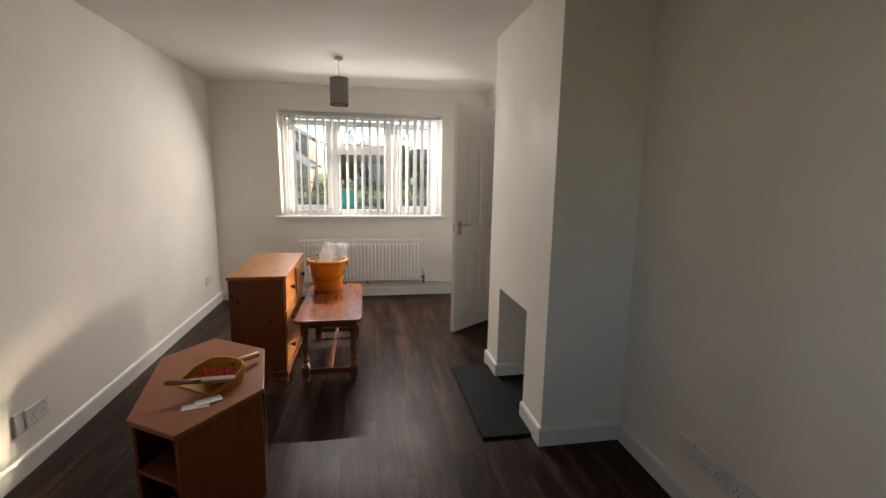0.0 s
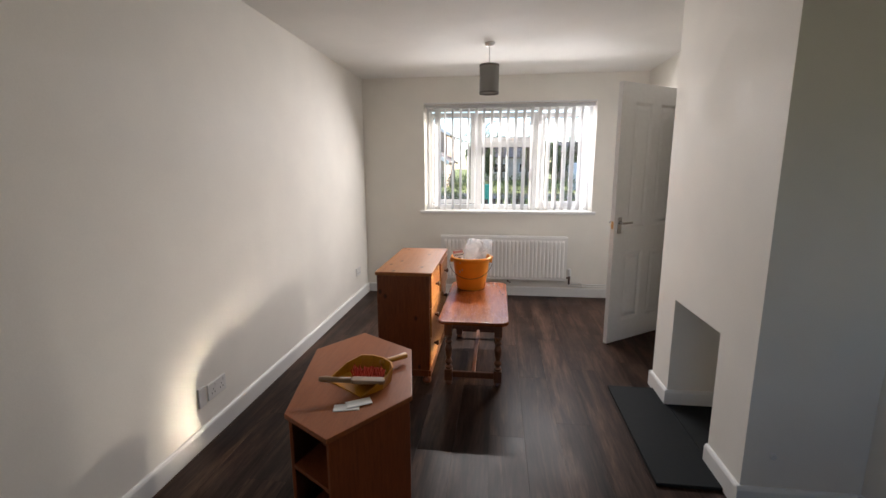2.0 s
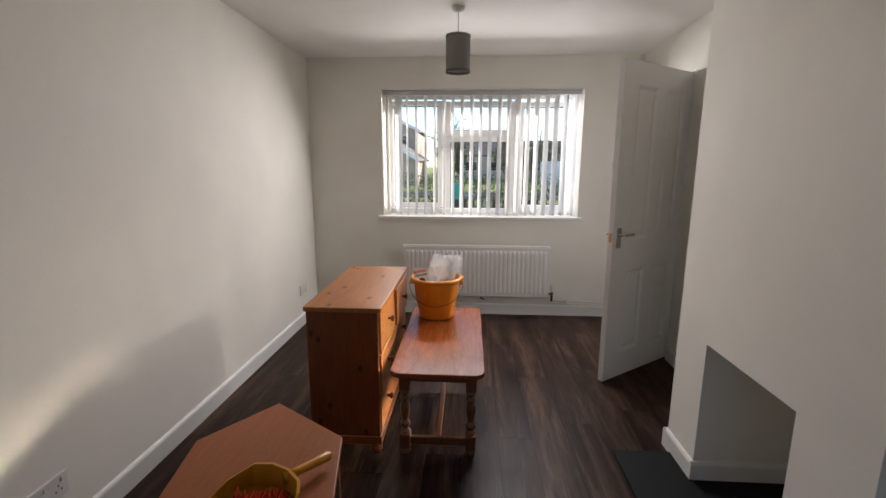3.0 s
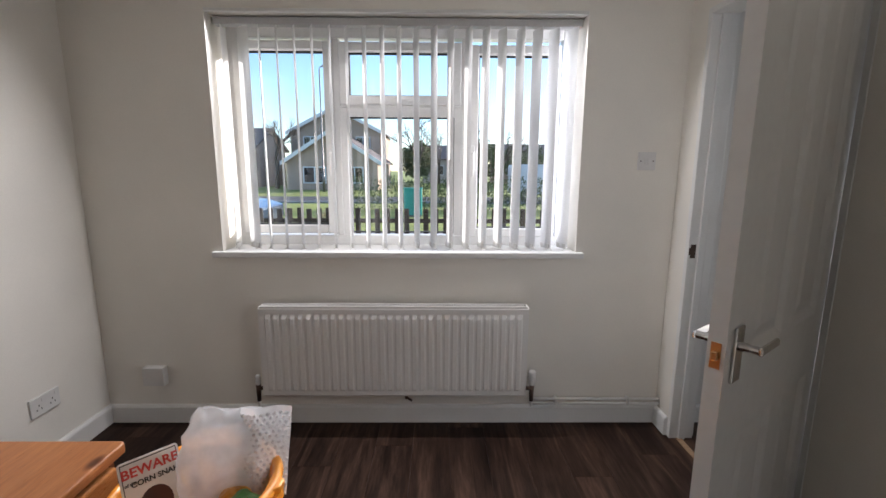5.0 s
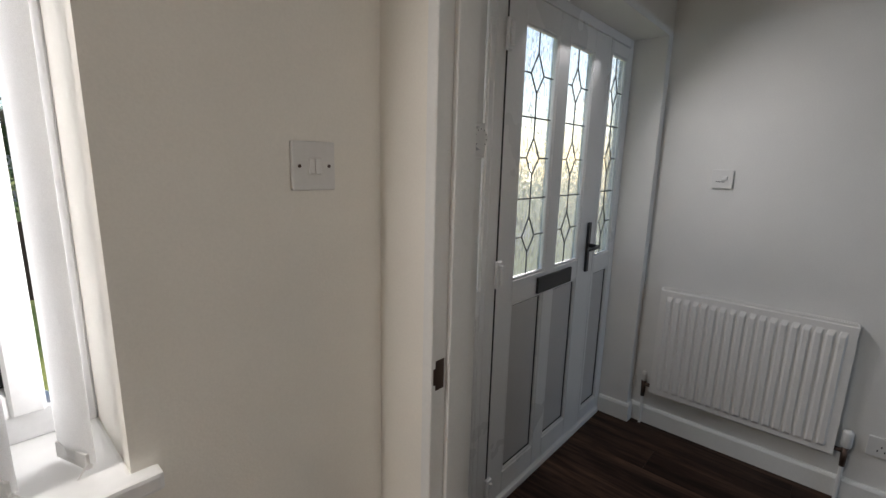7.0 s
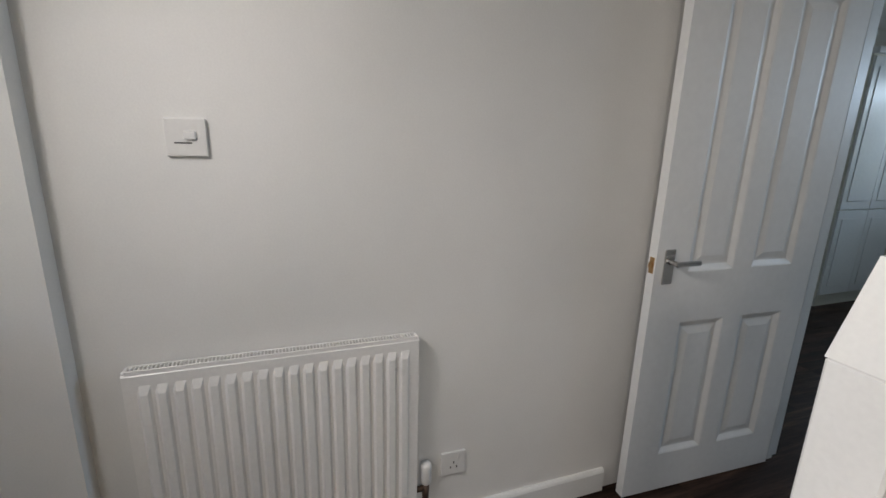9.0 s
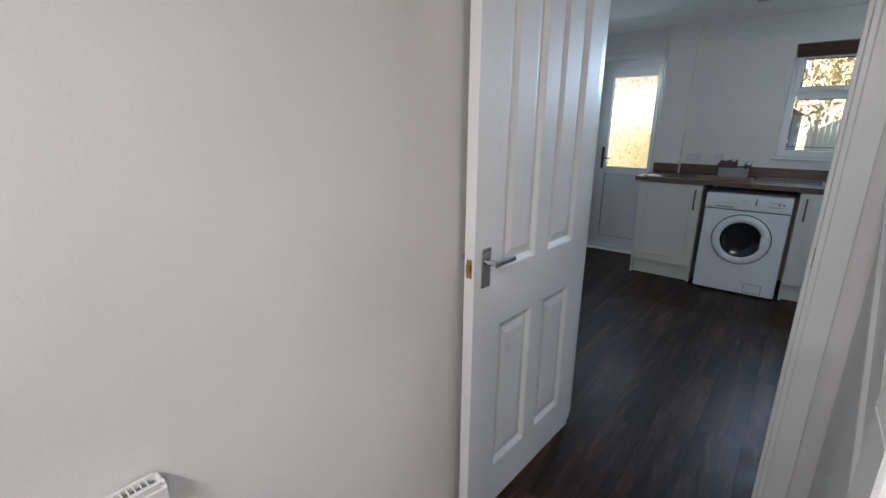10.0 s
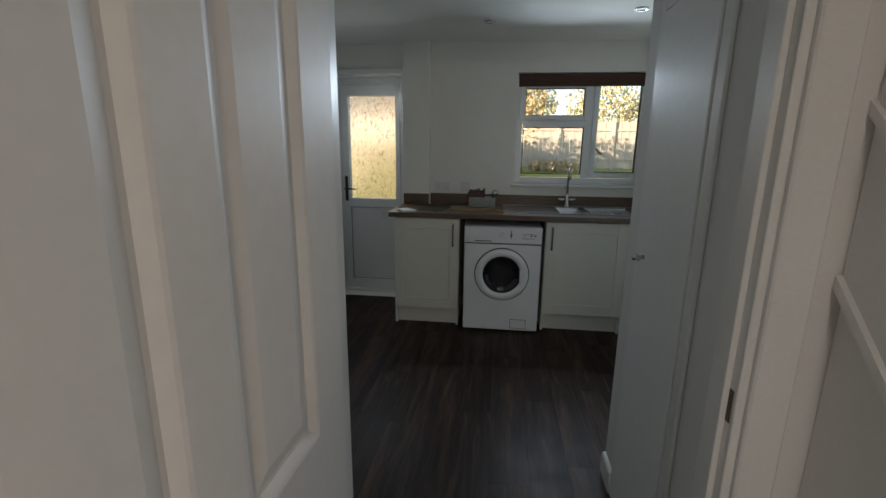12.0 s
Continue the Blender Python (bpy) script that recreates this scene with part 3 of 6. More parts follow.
def lever_handle(parent, x, z, side, t=0.036, toward=-1):
    """Back plate and lever on one face of a leaf."""
    y = side * (t / 2 + 0.0005)
    plate = part("handle_plate", box(x - 0.021, x + 0.021, min(y, y + side * 0.007), max(y, y + side * 0.007), z - 0.062, z + 0.062, 0.002), CHROME, parent, "brushed chrome back plate")
    bm = bmesh.new()
    y1 = y + side * 0.007
    tube(bm, [(x, y1, z + 0.020), (x, y1 + side * 0.02, z + 0.020), (x, y1 + side * 0.042, z + 0.020)], [0.011, 0.0085, 0.0095])
    ys, xs = sorted((y1 + side * 0.034, y1 + side * 0.044)), sorted((x - toward * 0.010, x + toward * 0.095))
    bx(bm, xs[0], xs[1], ys[0], ys[1], z + 0.011, z + 0.029, 0.0035)
    part("lever", bm, CHROME, plate, "flat chrome lever")


def panel_door(name, at, label, flip):
    d = tagged(new(name), label, "door", "", "structure")
    d.matrix_world = at
    part("leaf", door_slab(), GLOSS, d)
    for s in (-1, 1):
        lever_handle(d, 0.762 - 0.052, 0.940, s)
    part("latch_plate", box(0.762, 0.7635, -0.010, 0.010, 0.915, 0.972), BRASS, d, "brass latch plate")
    part("latch_bolt", box(0.7635, 0.773, -0.006, 0.006, 0.934, 0.954, 0.002), BRASS, d, "worn brass latch bolt")
    for z in (0.2, 1.0, 1.78):
        bm = bmesh.new()
        tube(bm, [(-0.004, flip * 0.021, z - 0.04), (-0.004, flip * 0.021, z + 0.04)], 0.005, 8)
        part("hinge", bm, CHROME, d, "steel butt hinge")
    return d


# living room door stands open into the room
panel_door("door_1", pose(1.5605, 4.3185, 0.008, 0, 0, 180 + 36.6), "white moulded four-panel door standing open into the living room", 1)
# kitchen door stands open along the hall wall
panel_door("door_2", pose(3.270, 2.745, 0.008, 0, 0, 87.8), "white moulded four-panel door standing open against the hall wall", -1)


def lining(name, along, a0, a1, b0, b1, top, strike, label, sides=(-1, 1), mid=0.0):
    """Door lining, stop and architraves round an opening; 'along' is the axis of the opening's width."""
    d = tagged(new(name), label, "door frame", "", "structure")

    def b(n, u0, u1, v0, v1, z0, z1, bev=0.002, m=SATIN, parent=d):
        u0, u1, v0, v1 = min(u0, u1), max(u0, u1), min(v0, v1), max(v0, v1)
        part(n, box(u0, u1, v0, v1, z0, z1, bev) if along == "x" else box(v0, v1, u0, u1, z0, z1, bev), m, parent)

    b("jamb", a0, a0 + 0.027, b0 - 0.002, b1 + 0.002, 0, top)
    b("jamb", a1 - 0.027, a1, b0 - 0.002, b1 + 0.002, 0, top)
    b("head", a0 + 0.027, a1 - 0.027, b0 - 0.002, b1 + 0.002, top - 0.027, top)
    mid += (b0 + b1) / 2
    b("stop", a0 + 0.027, a0 + 0.039, mid - 0.006, mid + 0.028, 0, top - 0.027)
    b("stop", a1 - 0.039, a1 - 0.027, mid - 0.006, mid + 0.028, 0, top - 0.027)
    for v, s in ((b0, -1), (b1, 1)):
        if s not in sides:
            continue
        for u0, u1 in ((a0 - 0.055, a0 + 0.012), (a1 - 0.012, a1 + 0.055)):
            b("architrave", u0, u1, v, v + s * 0.017, 0, top + 0.05, 0.004)
        b("architrave", a0 + 0.012, a1 - 0.012, v, v + s * 0.017, top - 0.012, top + 0.05, 0.004)
    u, s, v = strike
    b("strike_plate", u, u + s * 0.0015, v - 0.012, v + 0.012, 0.93, 0.995, 0.0, DARKMETAL)
    b("strike_lip", u + s * 0.0015, u + s * 0.004, v - 0.02, v - 0.006, 0.945, 0.98, 0.0, DARKMETAL)


lining("door_frame_1", "y", DY0, DY1, XR, XW, DZ1, (DY1 - 0.027, -1, 1.562), "white painted door lining of the living room doorway", (1,), -0.012)
lining("door_frame_2", "x", KX0, KX1, YK2, YK, DZ1, (KX0 + 0.027, 1, 2.718), "white painted door lining and architrave of the kitchen doorway")
structure("threshold_strip", box(XR + 0.03, XR + 0.06, DY0 + 0.03, DY1 - 0.03, 0.0005, 0.006, 0.002), PALEWOOD, "pale wooden threshold strip in the doorway", "threshold")

# ---- front door with two glazed side panels ----
fd = tagged(new("door_3"), "white plastic front door with leaded obscure glass, closed", "front door", "", "structure")
FY0, FY1 = 5.345, 5.415


def pieces(parent, name, m, rows, bevel=0.003, label=""):
    for r in rows:
        part(name, box(*r, bevel), m, parent, label)


pieces(fd, "frame_member", UPVC, ((FX0, 1.955, FY0, FY1, 0, FZ1), (3.265, FX1, FY0, FY1, 0, FZ1), (1.955, 3.265, FY0, FY1, 1.96, FZ1), (2.145, 2.205, FY0, FY1, 0.03, 1.96), (3.005, 3.03, FY0, FY1, 0.03, 1.96), (1.955, 3.265, FY0 - 0.015, FY1, 0, 0.03)))


def quad_y(x0, x1, y, z0, z1):
    bm = bmesh.new()
    bm.faces.new([bm.verts.new(p) for p in ((x0, y, z0), (x1, y, z0), (x1, y, z1), (x0, y, z1))])
    return bm


def leaded_pane(parent, x0, x1, z0, z1, y):
    part("leaded_pane", quad_y(x0, x1, y, z0, z1), LEADED, parent, "obscure glass with lead strips in diamonds")
    lead = bmesh.new()
    w, hh, cx = x1 - x0, (z1 - z0) / 3, (x0 + x1) / 2
    yy = y - 0.004

    def strip(p, q):
        tube(lead, [(p[0], yy, p[1]), (q[0], yy, q[1])], 0.0032, 6)

    for k in range(3):
        b0 = z0 + k * hh
        zt, zb, zm = b0 + hh * 0.76, b0 + hh * 0.29, b0 + hh * 0.51
        if k:
            strip((x0, b0), (x1, b0))
        strip((cx, b0), (cx, zb))
        strip((cx, zt), (cx, b0 + hh))
        for s in (-1, 1):
            strip((cx, zb), (cx + s * w * 0.20, zm))
            strip((cx + s * w * 0.20, zm), (cx, zt))
            strip((cx + s * w * 0.20, zm), (cx + s * w * 0.5, zm))
    part("lead_strips", lead, LEAD, parent, "dull lead strips")


def glazed_leaf(parent, name, x0, x1, cols, zsplit=(0.135, 0.865, 0.955, 1.865), top=1.955, bottom=0.035, y=5.365):
    """A leaf or side panel: stiles and rails, glazed above, panelled below."""
    g = new(name)
    g.parent = parent
    z0, z1, z2, z3 = zsplit
    edges = [x0] + [c for pair in cols for c in pair] + [x1]
    for a, b in zip(edges[::2], edges[1::2]):
        part("stile", box(a, b, y - 0.022, y + 0.022, bottom, top, 0.003), UPVC, g)
    for a, b in cols:
        for q0, q1 in ((bottom, z0), (z1, z2), (z3, top)):
            part("rail", box(a, b, y - 0.022, y + 0.022, q0, q1, 0.003), UPVC, g)
        part("lower_panel", box(a, b, y - 0.008, y + 0.010, z0, z1), PANEL_GREY, g, "flat grey-white lower panel")
        for u0, u1, w0, w1 in ((a, a + 0.012, z0, z1), (b - 0.012, b, z0, z1), (a + 0.012, b - 0.012, z0, z0 + 0.012), (a + 0.012, b - 0.012, z1 - 0.012, z1),
                               (a, a + 0.010, z2, z3), (b - 0.010, b, z2, z3), (a + 0.010, b - 0.010, z2, z2 + 0.010), (a + 0.010, b - 0.010, z3 - 0.010, z3)):
            part("glazing_bead", box(u0, u1, y - 0.019, y - 0.0085, w0, w1, 0.003), UPVC, g)
        for u0, u1, w0, w1 in ((a + 0.010, a + 0.017, z0 + 0.01, z1 - 0.01), (b - 0.017, b - 0.010, z0 + 0.01, z1 - 0.01), (a + 0.017, b - 0.017, z0 + 0.010, z0 + 0.017), (a + 0.017, b - 0.017, z1 - 0.017, z1 - 0.010)):
            part("panel_gasket", box(u0, u1, y - 0.0105, y - 0.0075, w0, w1), SEAL, g, "black rubber gasket")
        leaded_pane(g, a + 0.006, b - 0.006, z2 + 0.006, z3 - 0.006, y)
    return g


glazed_leaf(fd, "side_panel", 1.957, 2.143, ((1.990, 2.115),), (0.135, 0.865, 0.955, 1.90))
leaf = glazed_leaf(fd, "door_leaf", 2.207, 3.003, ((2.315, 2.553), (2.638, 2.862)))
glazed_leaf(fd, "side_panel", 3.032, 3.263, ((3.050, 3.240),), (0.10, 0.865, 0.945, 1.90))
part("letter_plate", box(2.492, 2.785, 5.331, 5.3425, 0.868, 0.936, 0.002), BLACK, fd, "black letter plate")
part("handle_plate", box(2.935, 2.962, 5.331, 5.3425, 0.885, 1.125, 0.003), BLACK, fd, "black lever handle plate")
bm = bmesh.new()
tube(bm, [(2.949, 5.332, 1.015), (2.949, 5.285, 1.015), (2.90, 5.28, 1.015), (2.845, 5.282, 1.013)], [0.010, 0.009, 0.0085, 0.007])
part("lever", bm, BLACK, fd, "black lever", smooth=True)
for z in (0.12, 1.0, 1.80):
    bm = box(2.190, 2.222, 5.327, 5.3425, z - 0.05, z + 0.05, 0.004)
    tube(bm, [(2.206, 5.322, z - 0.035), (2.206, 5.322, z + 0.035)], 0.007, 8)
    part("hinge", bm, UPVC, fd, "white flag hinge")
structure("front_door_seal", box(2.2025, 2.2085, 5.3424, 5.380, 0.035, 1.955), SEAL, "black seal line beside the front door", "door seal")

# ---- windows ----


def casement_window(name, x0, x1, z0, z1, y0, y1, inner, lights, label, handles):
    """Plastic window: outer frame, dividers, sashes with panes. inner is +1 or -1, the side of the room along y."""
    w = tagged(new(name), label, "window", "", "structure")
    f = 0.055
    yi = y0 if inner < 0 else y1
    for r in ((x0, x0 + f, z0, z1), (x1 - f, x1, z0, z1), (x0 + f, x1 - f, z0, z0 + f), (x0 + f, x1 - f, z1 - f, z1)):
        part("window_frame", box(r[0], r[1], y0, y1, r[2], r[3], 0.004), UPVC, w)
    for a, b, c, d, sash in lights:
        if sash:
            s = 0.045
            e = new("sash")
            e.parent = w
            q0, q1 = (yi - 0.012, yi + 0.045) if inner < 0 else (yi - 0.045, yi + 0.012)
            for r in ((a - s, a, c - s, d + s), (b, b + s, c - s, d + s), (a, b, c - s, c), (a, b, d, d + s)):
                part("sash_rail", box(r[0], r[1], q0, q1, r[2], r[3], 0.005), UPVC, e)
        ym = (y0 + y1) / 2
        for r in ((a, a + 0.006, c, d), (b - 0.006, b, c, d), (a + 0.006, b - 0.006, c, c + 0.006), (a + 0.006, b - 0.006, d - 0.006, d)):
            part("gasket", box(r[0], r[1], ym - 0.012, ym + 0.012, r[2], r[3]), SEAL, w, "black glazing gasket")
        p = part("pane", box(a, b, ym - 0.002, ym + 0.002, c, d), GLASS, w, "clear glass")
        p.visible_shadow = False
    for hx, hz, vertical in handles:
        yh = yi + inner * 0.012
        bm = bmesh.new()
        lo, hi = sorted((yh, yh + inner * 0.012))
        if vertical:
            bx(bm, hx - 0.013, hx + 0.013, lo, hi, hz - 0.04, hz + 0.04, 0.003)
            tube(bm, [(hx, hi if inner > 0 else lo, hz), (hx, yh + inner * 0.035, hz), (hx, yh + inner * 0.038, hz - 0.06), (hx, yh + inner * 0.034, hz - 0.12)], [0.009, 0.009, 0.009, 0.007])
        else:
            bx(bm, hx - 0.04, hx + 0.04, lo, hi, hz - 0.013, hz + 0.013, 0.003)
            tube(bm, [(hx, hi if inner > 0 else lo, hz), (hx, yh + inner * 0.035, hz), (hx + 0.06, yh + inner * 0.038, hz), (hx + 0.12, yh + inner * 0.034, hz)], [0.009, 0.009, 0.009, 0.007])
        part("window_handle", bm, UPVC, w, "white plastic window handle", smooth=False)
    return w


w1 = casement_window("window_1", WX0, WX1, WZ0, WZ1, 5.395, 5.460, -1,
                     ((-0.640, -0.225, 1.035, 1.930, True), (-0.100, 0.440, 1.710, 1.925, True), (-0.105, 0.450, 0.992, 1.605, False), (0.575, 0.950, 1.020, 1.915, True)),
                     "white plastic casement window with a small top light", ((-0.200, 1.42, True), (0.17, 1.685, False), (0.545, 1.42, True)))
for r in ((-0.180, -0.145, 0.98, 1.99), (0.485, 0.530, 0.98, 1.99), (-0.145, 0.485, 1.650, 1.665)):
    part("mullion", box(r[0], r[1], 5.395, 5.460, r[2], r[3], 0.004), UPVC, w1)
part("mullion_fill", box(-0.145, -0.105, 5.398, 5.457, 0.98, 1.65), UPVC, w1)
part("mullion_fill", box(0.450, 0.485, 5.398, 5.457, 0.98, 1.65), UPVC, w1)
part("transom_fill", box(-0.105, 0.450, 5.398, 5.457, 1.605, 1.65), UPVC, w1)
bm = prism(bmesh.new(), [(-0.755, 5.155), (1.095, 5.155), (1.095, 5.185), (1.06, 5.186), (1.06, 5.40), (-0.71, 5.40), (-0.71, 5.186), (-0.755, 5.185)], 0.898, 0.928, 0.006)
part("window_sill", bm, GLOSS, w1, "white painted window board with rounded nose")
part("reveal_trim", box(WX0 - 0.001, WX1 + 0.001, YF - 0.004, YF + 0.02, WZ1 - 0.003, WZ1 + 0.012, 0.002), SATIN, w1)

w2 = casement_window("window_2", KWX0, KWX1, KWZ0, KWZ1, -0.690, -0.625, 1,
                     ((2.225, 2.735, 1.725, 1.955, True), (2.215, 2.745, 1.215, 1.625, False), (1.755, 2.105, 1.235, 1.985, True)),
                     "white plastic kitchen window with a small top light", ((2.48, 1.70, False), (2.13, 1.50, True)))
for r in ((2.150, 2.185, 1.185, 2.015), (2.185, 2.755, 1.650, 1.680)):
    part("mullion", box(r[0], r[1], -0.690, -0.625, r[2], r[3], 0.004), UPVC, w2)
part("mullion_fill", box(2.185, 2.215, -0.687, -0.628, 1.185, 1.65), UPVC, w2)
part("transom_fill", box(2.215, 2.745, -0.687, -0.628, 1.625, 1.65), UPVC, w2)
part("window_sill", box(KWX0 - 0.03, KWX1 + 0.03, -0.63, -0.505, 1.105, 1.132, 0.005), GLOSS, w2, "white tiled window ledge")

casement_window("window_3", SX0, SX1, SZ0, SZ1, -0.690, -0.625, 1, ((SX0 + 0.06, 0.17, SZ0 + 0.06, SZ1 - 0.06, False), (0.23, SX1 - 0.06, SZ0 + 0.06, SZ1 - 0.06, False)),
                "white plastic rear window of the living room", ())

# back door, obscure glass above, panel below
bd = tagged(new("door_4"), "white plastic back door with obscure glass, closed", "back door", "", "structure")
pieces(bd, "frame_member", UPVC, ((BX0, BX0 + 0.05, -0.75, -0.685, 0, BZ1), (BX1 - 0.05, BX1, -0.75, -0.685, 0, BZ1), (BX0 + 0.05, BX1 - 0.05, -0.75, -0.685, 2.0, BZ1), (BX0 + 0.05, BX1 - 0.05, -0.75, -0.67, 0, 0.03)))
pieces(bd, "stile", UPVC, ((BX0 + 0.052, BX0 + 0.095, -0.735, -0.675, 0.035, 1.998), (BX1 - 0.12, BX1 - 0.052, -0.735, -0.675, 0.035, 1.998)))
pieces(bd, "rail", UPVC, ((BX0 + 0.095, BX1 - 0.12, -0.735, -0.675, 0.035, 0.13), (BX0 + 0.095, BX1 - 0.12, -0.735, -0.675, 0.86, 0.945), (BX0 + 0.095, BX1 - 0.12, -0.735, -0.675, 1.90, 1.998)))
part("lower_panel", box(BX0 + 0.095, BX1 - 0.12, -0.715, -0.695, 0.13, 0.86), UPVC, bd, "flat white lower panel")
for r in ((BX0 + 0.095, BX0 + 0.099, 0.13, 0.86), (BX1 - 0.124, BX1 - 0.12, 0.13, 0.86), (BX0 + 0.099, BX1 - 0.124, 0.13, 0.134), (BX0 + 0.099, BX1 - 0.124, 0.856, 0.86)):
    part("panel_gasket", box(r[0], r[1], -0.6955, -0.6925, r[2], r[3]), SEAL, bd, "thin black gasket")
part("obscure_pane", quad_y(BX0 + 0.09, BX1 - 0.115, -0.705, 0.94, 1.905), FROST, bd, "obscure patterned glass")
part("handle_plate", box(BX1 - 0.10, BX1 - 0.073, -0.675, -0.664, 0.92, 1.16, 0.003), BLACK, bd, "black lever handle plate")
bm = bmesh.new()
tube(bm, [(BX1 - 0.087, -0.664, 1.04), (BX1 - 0.087, -0.62, 1.04), (BX1 - 0.13, -0.615, 1.04), (BX1 - 0.19, -0.617, 1.038)], [0.010, 0.009, 0.008, 0.007])
part("lever", bm, BLACK, bd, "black lever", smooth=True)
structure("trim", box(BX0 - 0.04, BX1 + 0.03, YB, YB + 0.03, BZ1, BZ1 + 0.05, 0.006), SATIN, "white painted trim over the back door", "trim")

# ---- stairs ----
RISE, GO, YS = 0.190, 0.200, 4.36
st = tagged(new("stairs"), "dark carpeted stairs with white painted string and balustrade", "stairs", "", "structure")
for k in range(12):
    y1 = YS - k * GO
    if y1 - GO < 1.78:
        break
    bm = box(XW, 2.345, y1 - GO, y1, max(0, k * RISE - 0.25), (k + 1) * RISE, 0.008)
    bx(bm, XW, 2.345, y1, y1 + 0.022, (k + 1) * RISE - 0.03, (k + 1) * RISE, 0.008)
    part("step", bm, CARPET, st, "dark brown carpeted step")


def string_z(y):
    return 1.545 - 0.945 * (y - 2.70)


def sloped(bm, x0, x1, y0, y1, lo, hi, zmin=-9.0):
    """A bar between two heights over the slope of the stair."""
    vs = []
    for y in (y0, y1):
        for x, d in ((x0, lo), (x1, lo), (x1, hi), (x0, hi)):
            vs.append(bm.verts.new((x, y, max(zmin, string_z(y) + d))))
    a, b = vs[:4], vs[4:]
    for i in range(4):
        bm.faces.new((a[i], a[(i + 1) % 4], b[(i + 1) % 4], b[i]))
    bm.faces.new(a[::-1])
    bm.faces.new(b)
    bmesh.ops.recalc_face_normals(bm, faces=bm.faces)
    return bm


part("string_board", sloped(bmesh.new(), 2.347, 2.3835, YK + 0.002, 3.940, -0.295, -0.022, 0.0), SATIN, st, "white painted outer string")
part("string_cap", sloped(bmesh.new(), 2.335, 2.397, YK + 0.002, 3.940, -0.022, 0.0, 0.0), SATIN, st, "white capping rail")
part("string_mould", sloped(bmesh.new(), 2.383, 2.394, YK + 0.002, 3.935, -0.302, -0.278, 0.0), SATIN, st, "white moulding under the string")
part("spandrel_panel", sloped(bmesh.new(), 2.355, 2.376, YK + 0.002, 3.94, -3.0, -0.285, 0.0), HALL_WALL, st, "painted panel under the stair")
bm = box(2.398, 2.488, 3.940, 4.030, 0, 1.090, 0.004)
lo = [bm.verts.new((x, y, 1.090)) for x, y in ((2.398, 3.940), (2.488, 3.940), (2.488, 4.030), (2.398, 4.030))]
hi = [bm.verts.new((x, y, 1.230)) for x, y in ((2.418, 3.960), (2.468, 3.960), (2.468, 4.010), (2.418, 4.010))]
bm.faces.new(hi)
for i in range(4):
    bm.faces.new((lo[i], lo[(i + 1) % 4], hi[(i + 1) % 4], hi[i]))
bmesh.ops.recalc_face_normals(bm, faces=bm.faces)
part("newel_post", bm, SATIN, st, "square white newel post with a tapered top")
part("handrail", sloped(bmesh.new(), 2.342, 2.396, YK + 0.002, 3.940, 0.66, 0.72), SATIN, st, "white painted handrail")
y = 2.765
while y < 3.92:
    bm = bmesh.new()
    vs = [bm.verts.new((x, yy, z)) for yy in (y - 0.019, y + 0.019) for x, z in ((2.350, string_z(yy)), (2.388, string_z(yy)), (2.388, string_z(yy) + 0.66), (2.350, string_z(yy) + 0.66))]
    a, b = vs[:4], vs[4:]
    for i in range(4):
        bm.faces.new((a[i], a[(i + 1) % 4], b[(i + 1) % 4], b[i]))
    bmesh.ops.recalc_face_normals(bm, faces=bm.faces)
    part("baluster", bm, SATIN, st)
    y += 0.142

# ---- living room things ----
BY = 5.262
blind = thing("vertical_blind", "white cloth vertical blind with open slats hung in the window", "blind", pose(0, 0, 0))
part("headrail", box(WX0 + 0.01, WX1 - 0.01, 5.238, 5.286, 2.004, 2.038, 0.003), plain("headrail_grey", (0.55, 0.55, 0.55), 0.35), blind, "pale grey metal headrail")


def slat_mesh(w=0.089, z0=0.945, z1=2.0):
    """A gently bowed cloth strip with a pocket for its weight."""
    bm = bmesh.new()
    cols = 6
    for side in (0, 1):
        rows = []
        for z in (z0, z0 + 0.03, (z0 + z1) / 2, z1):
            rows.append([bm.verts.new((w * (k / cols - 0.5), 0.007 * (1 - (2 * k / cols - 1) ** 2) + (side * 2 - 1) * (0.0016 if z < z0 + 0.04 else 0.0004), z)) for k in range(cols + 1)])
        for a, b in zip(rows, rows[1:]):
            for k in range(cols):
                bm.faces.new((a[k], a[k + 1], b[k + 1], b[k]) if not side else (b[k], b[k + 1], a[k + 1], a[k]))
    return bm


slat_me = mesh_of("slat", slat_mesh(), SLAT, True)
weight_me = mesh_of("weight_clip", box(-0.038, 0.038, -0.0035, 0.0045, 0.936, 0.962, 0.001), PLASTIC)
rnd = random.Random(4)
ends = []
N = 21
for k in range(N):
    x = WX0 + 0.05 + k * (WX1 - WX0 - 0.10) / (N - 1)
    a = 109.5 + rnd.uniform(-2.0, 2.0)
    if k == 0:
        a = 98
    if k == 1:
        a = 146
    s = new("slat", slat_me)
    s.parent = blind
    s.matrix_local = pose(x, BY, 0, 0, rnd.uniform(-0.25, 0.25), a)
    c = new("weight_clip", weight_me)
    c.parent = s
    c.matrix_local = pose(0, 0.0035, 0)
    inner = Vector((x, BY, 0.948)) + Matrix.Rotation(radians(a), 3, "Z") @ Vector((-0.040, 0.006, 0))
    ends.append(inner)
for a, b in zip(ends, ends[1:]):
    bm = bmesh.new()
    tube(bm, [a.lerp(b, i / 6) - Vector((0, 0, 0.035 * (1 - (i / 3 - 1) ** 2))) for i in range(7)], 0.0012, 5)
    part("bead_chain", bm, PLASTIC, blind, "fine white linking chain")


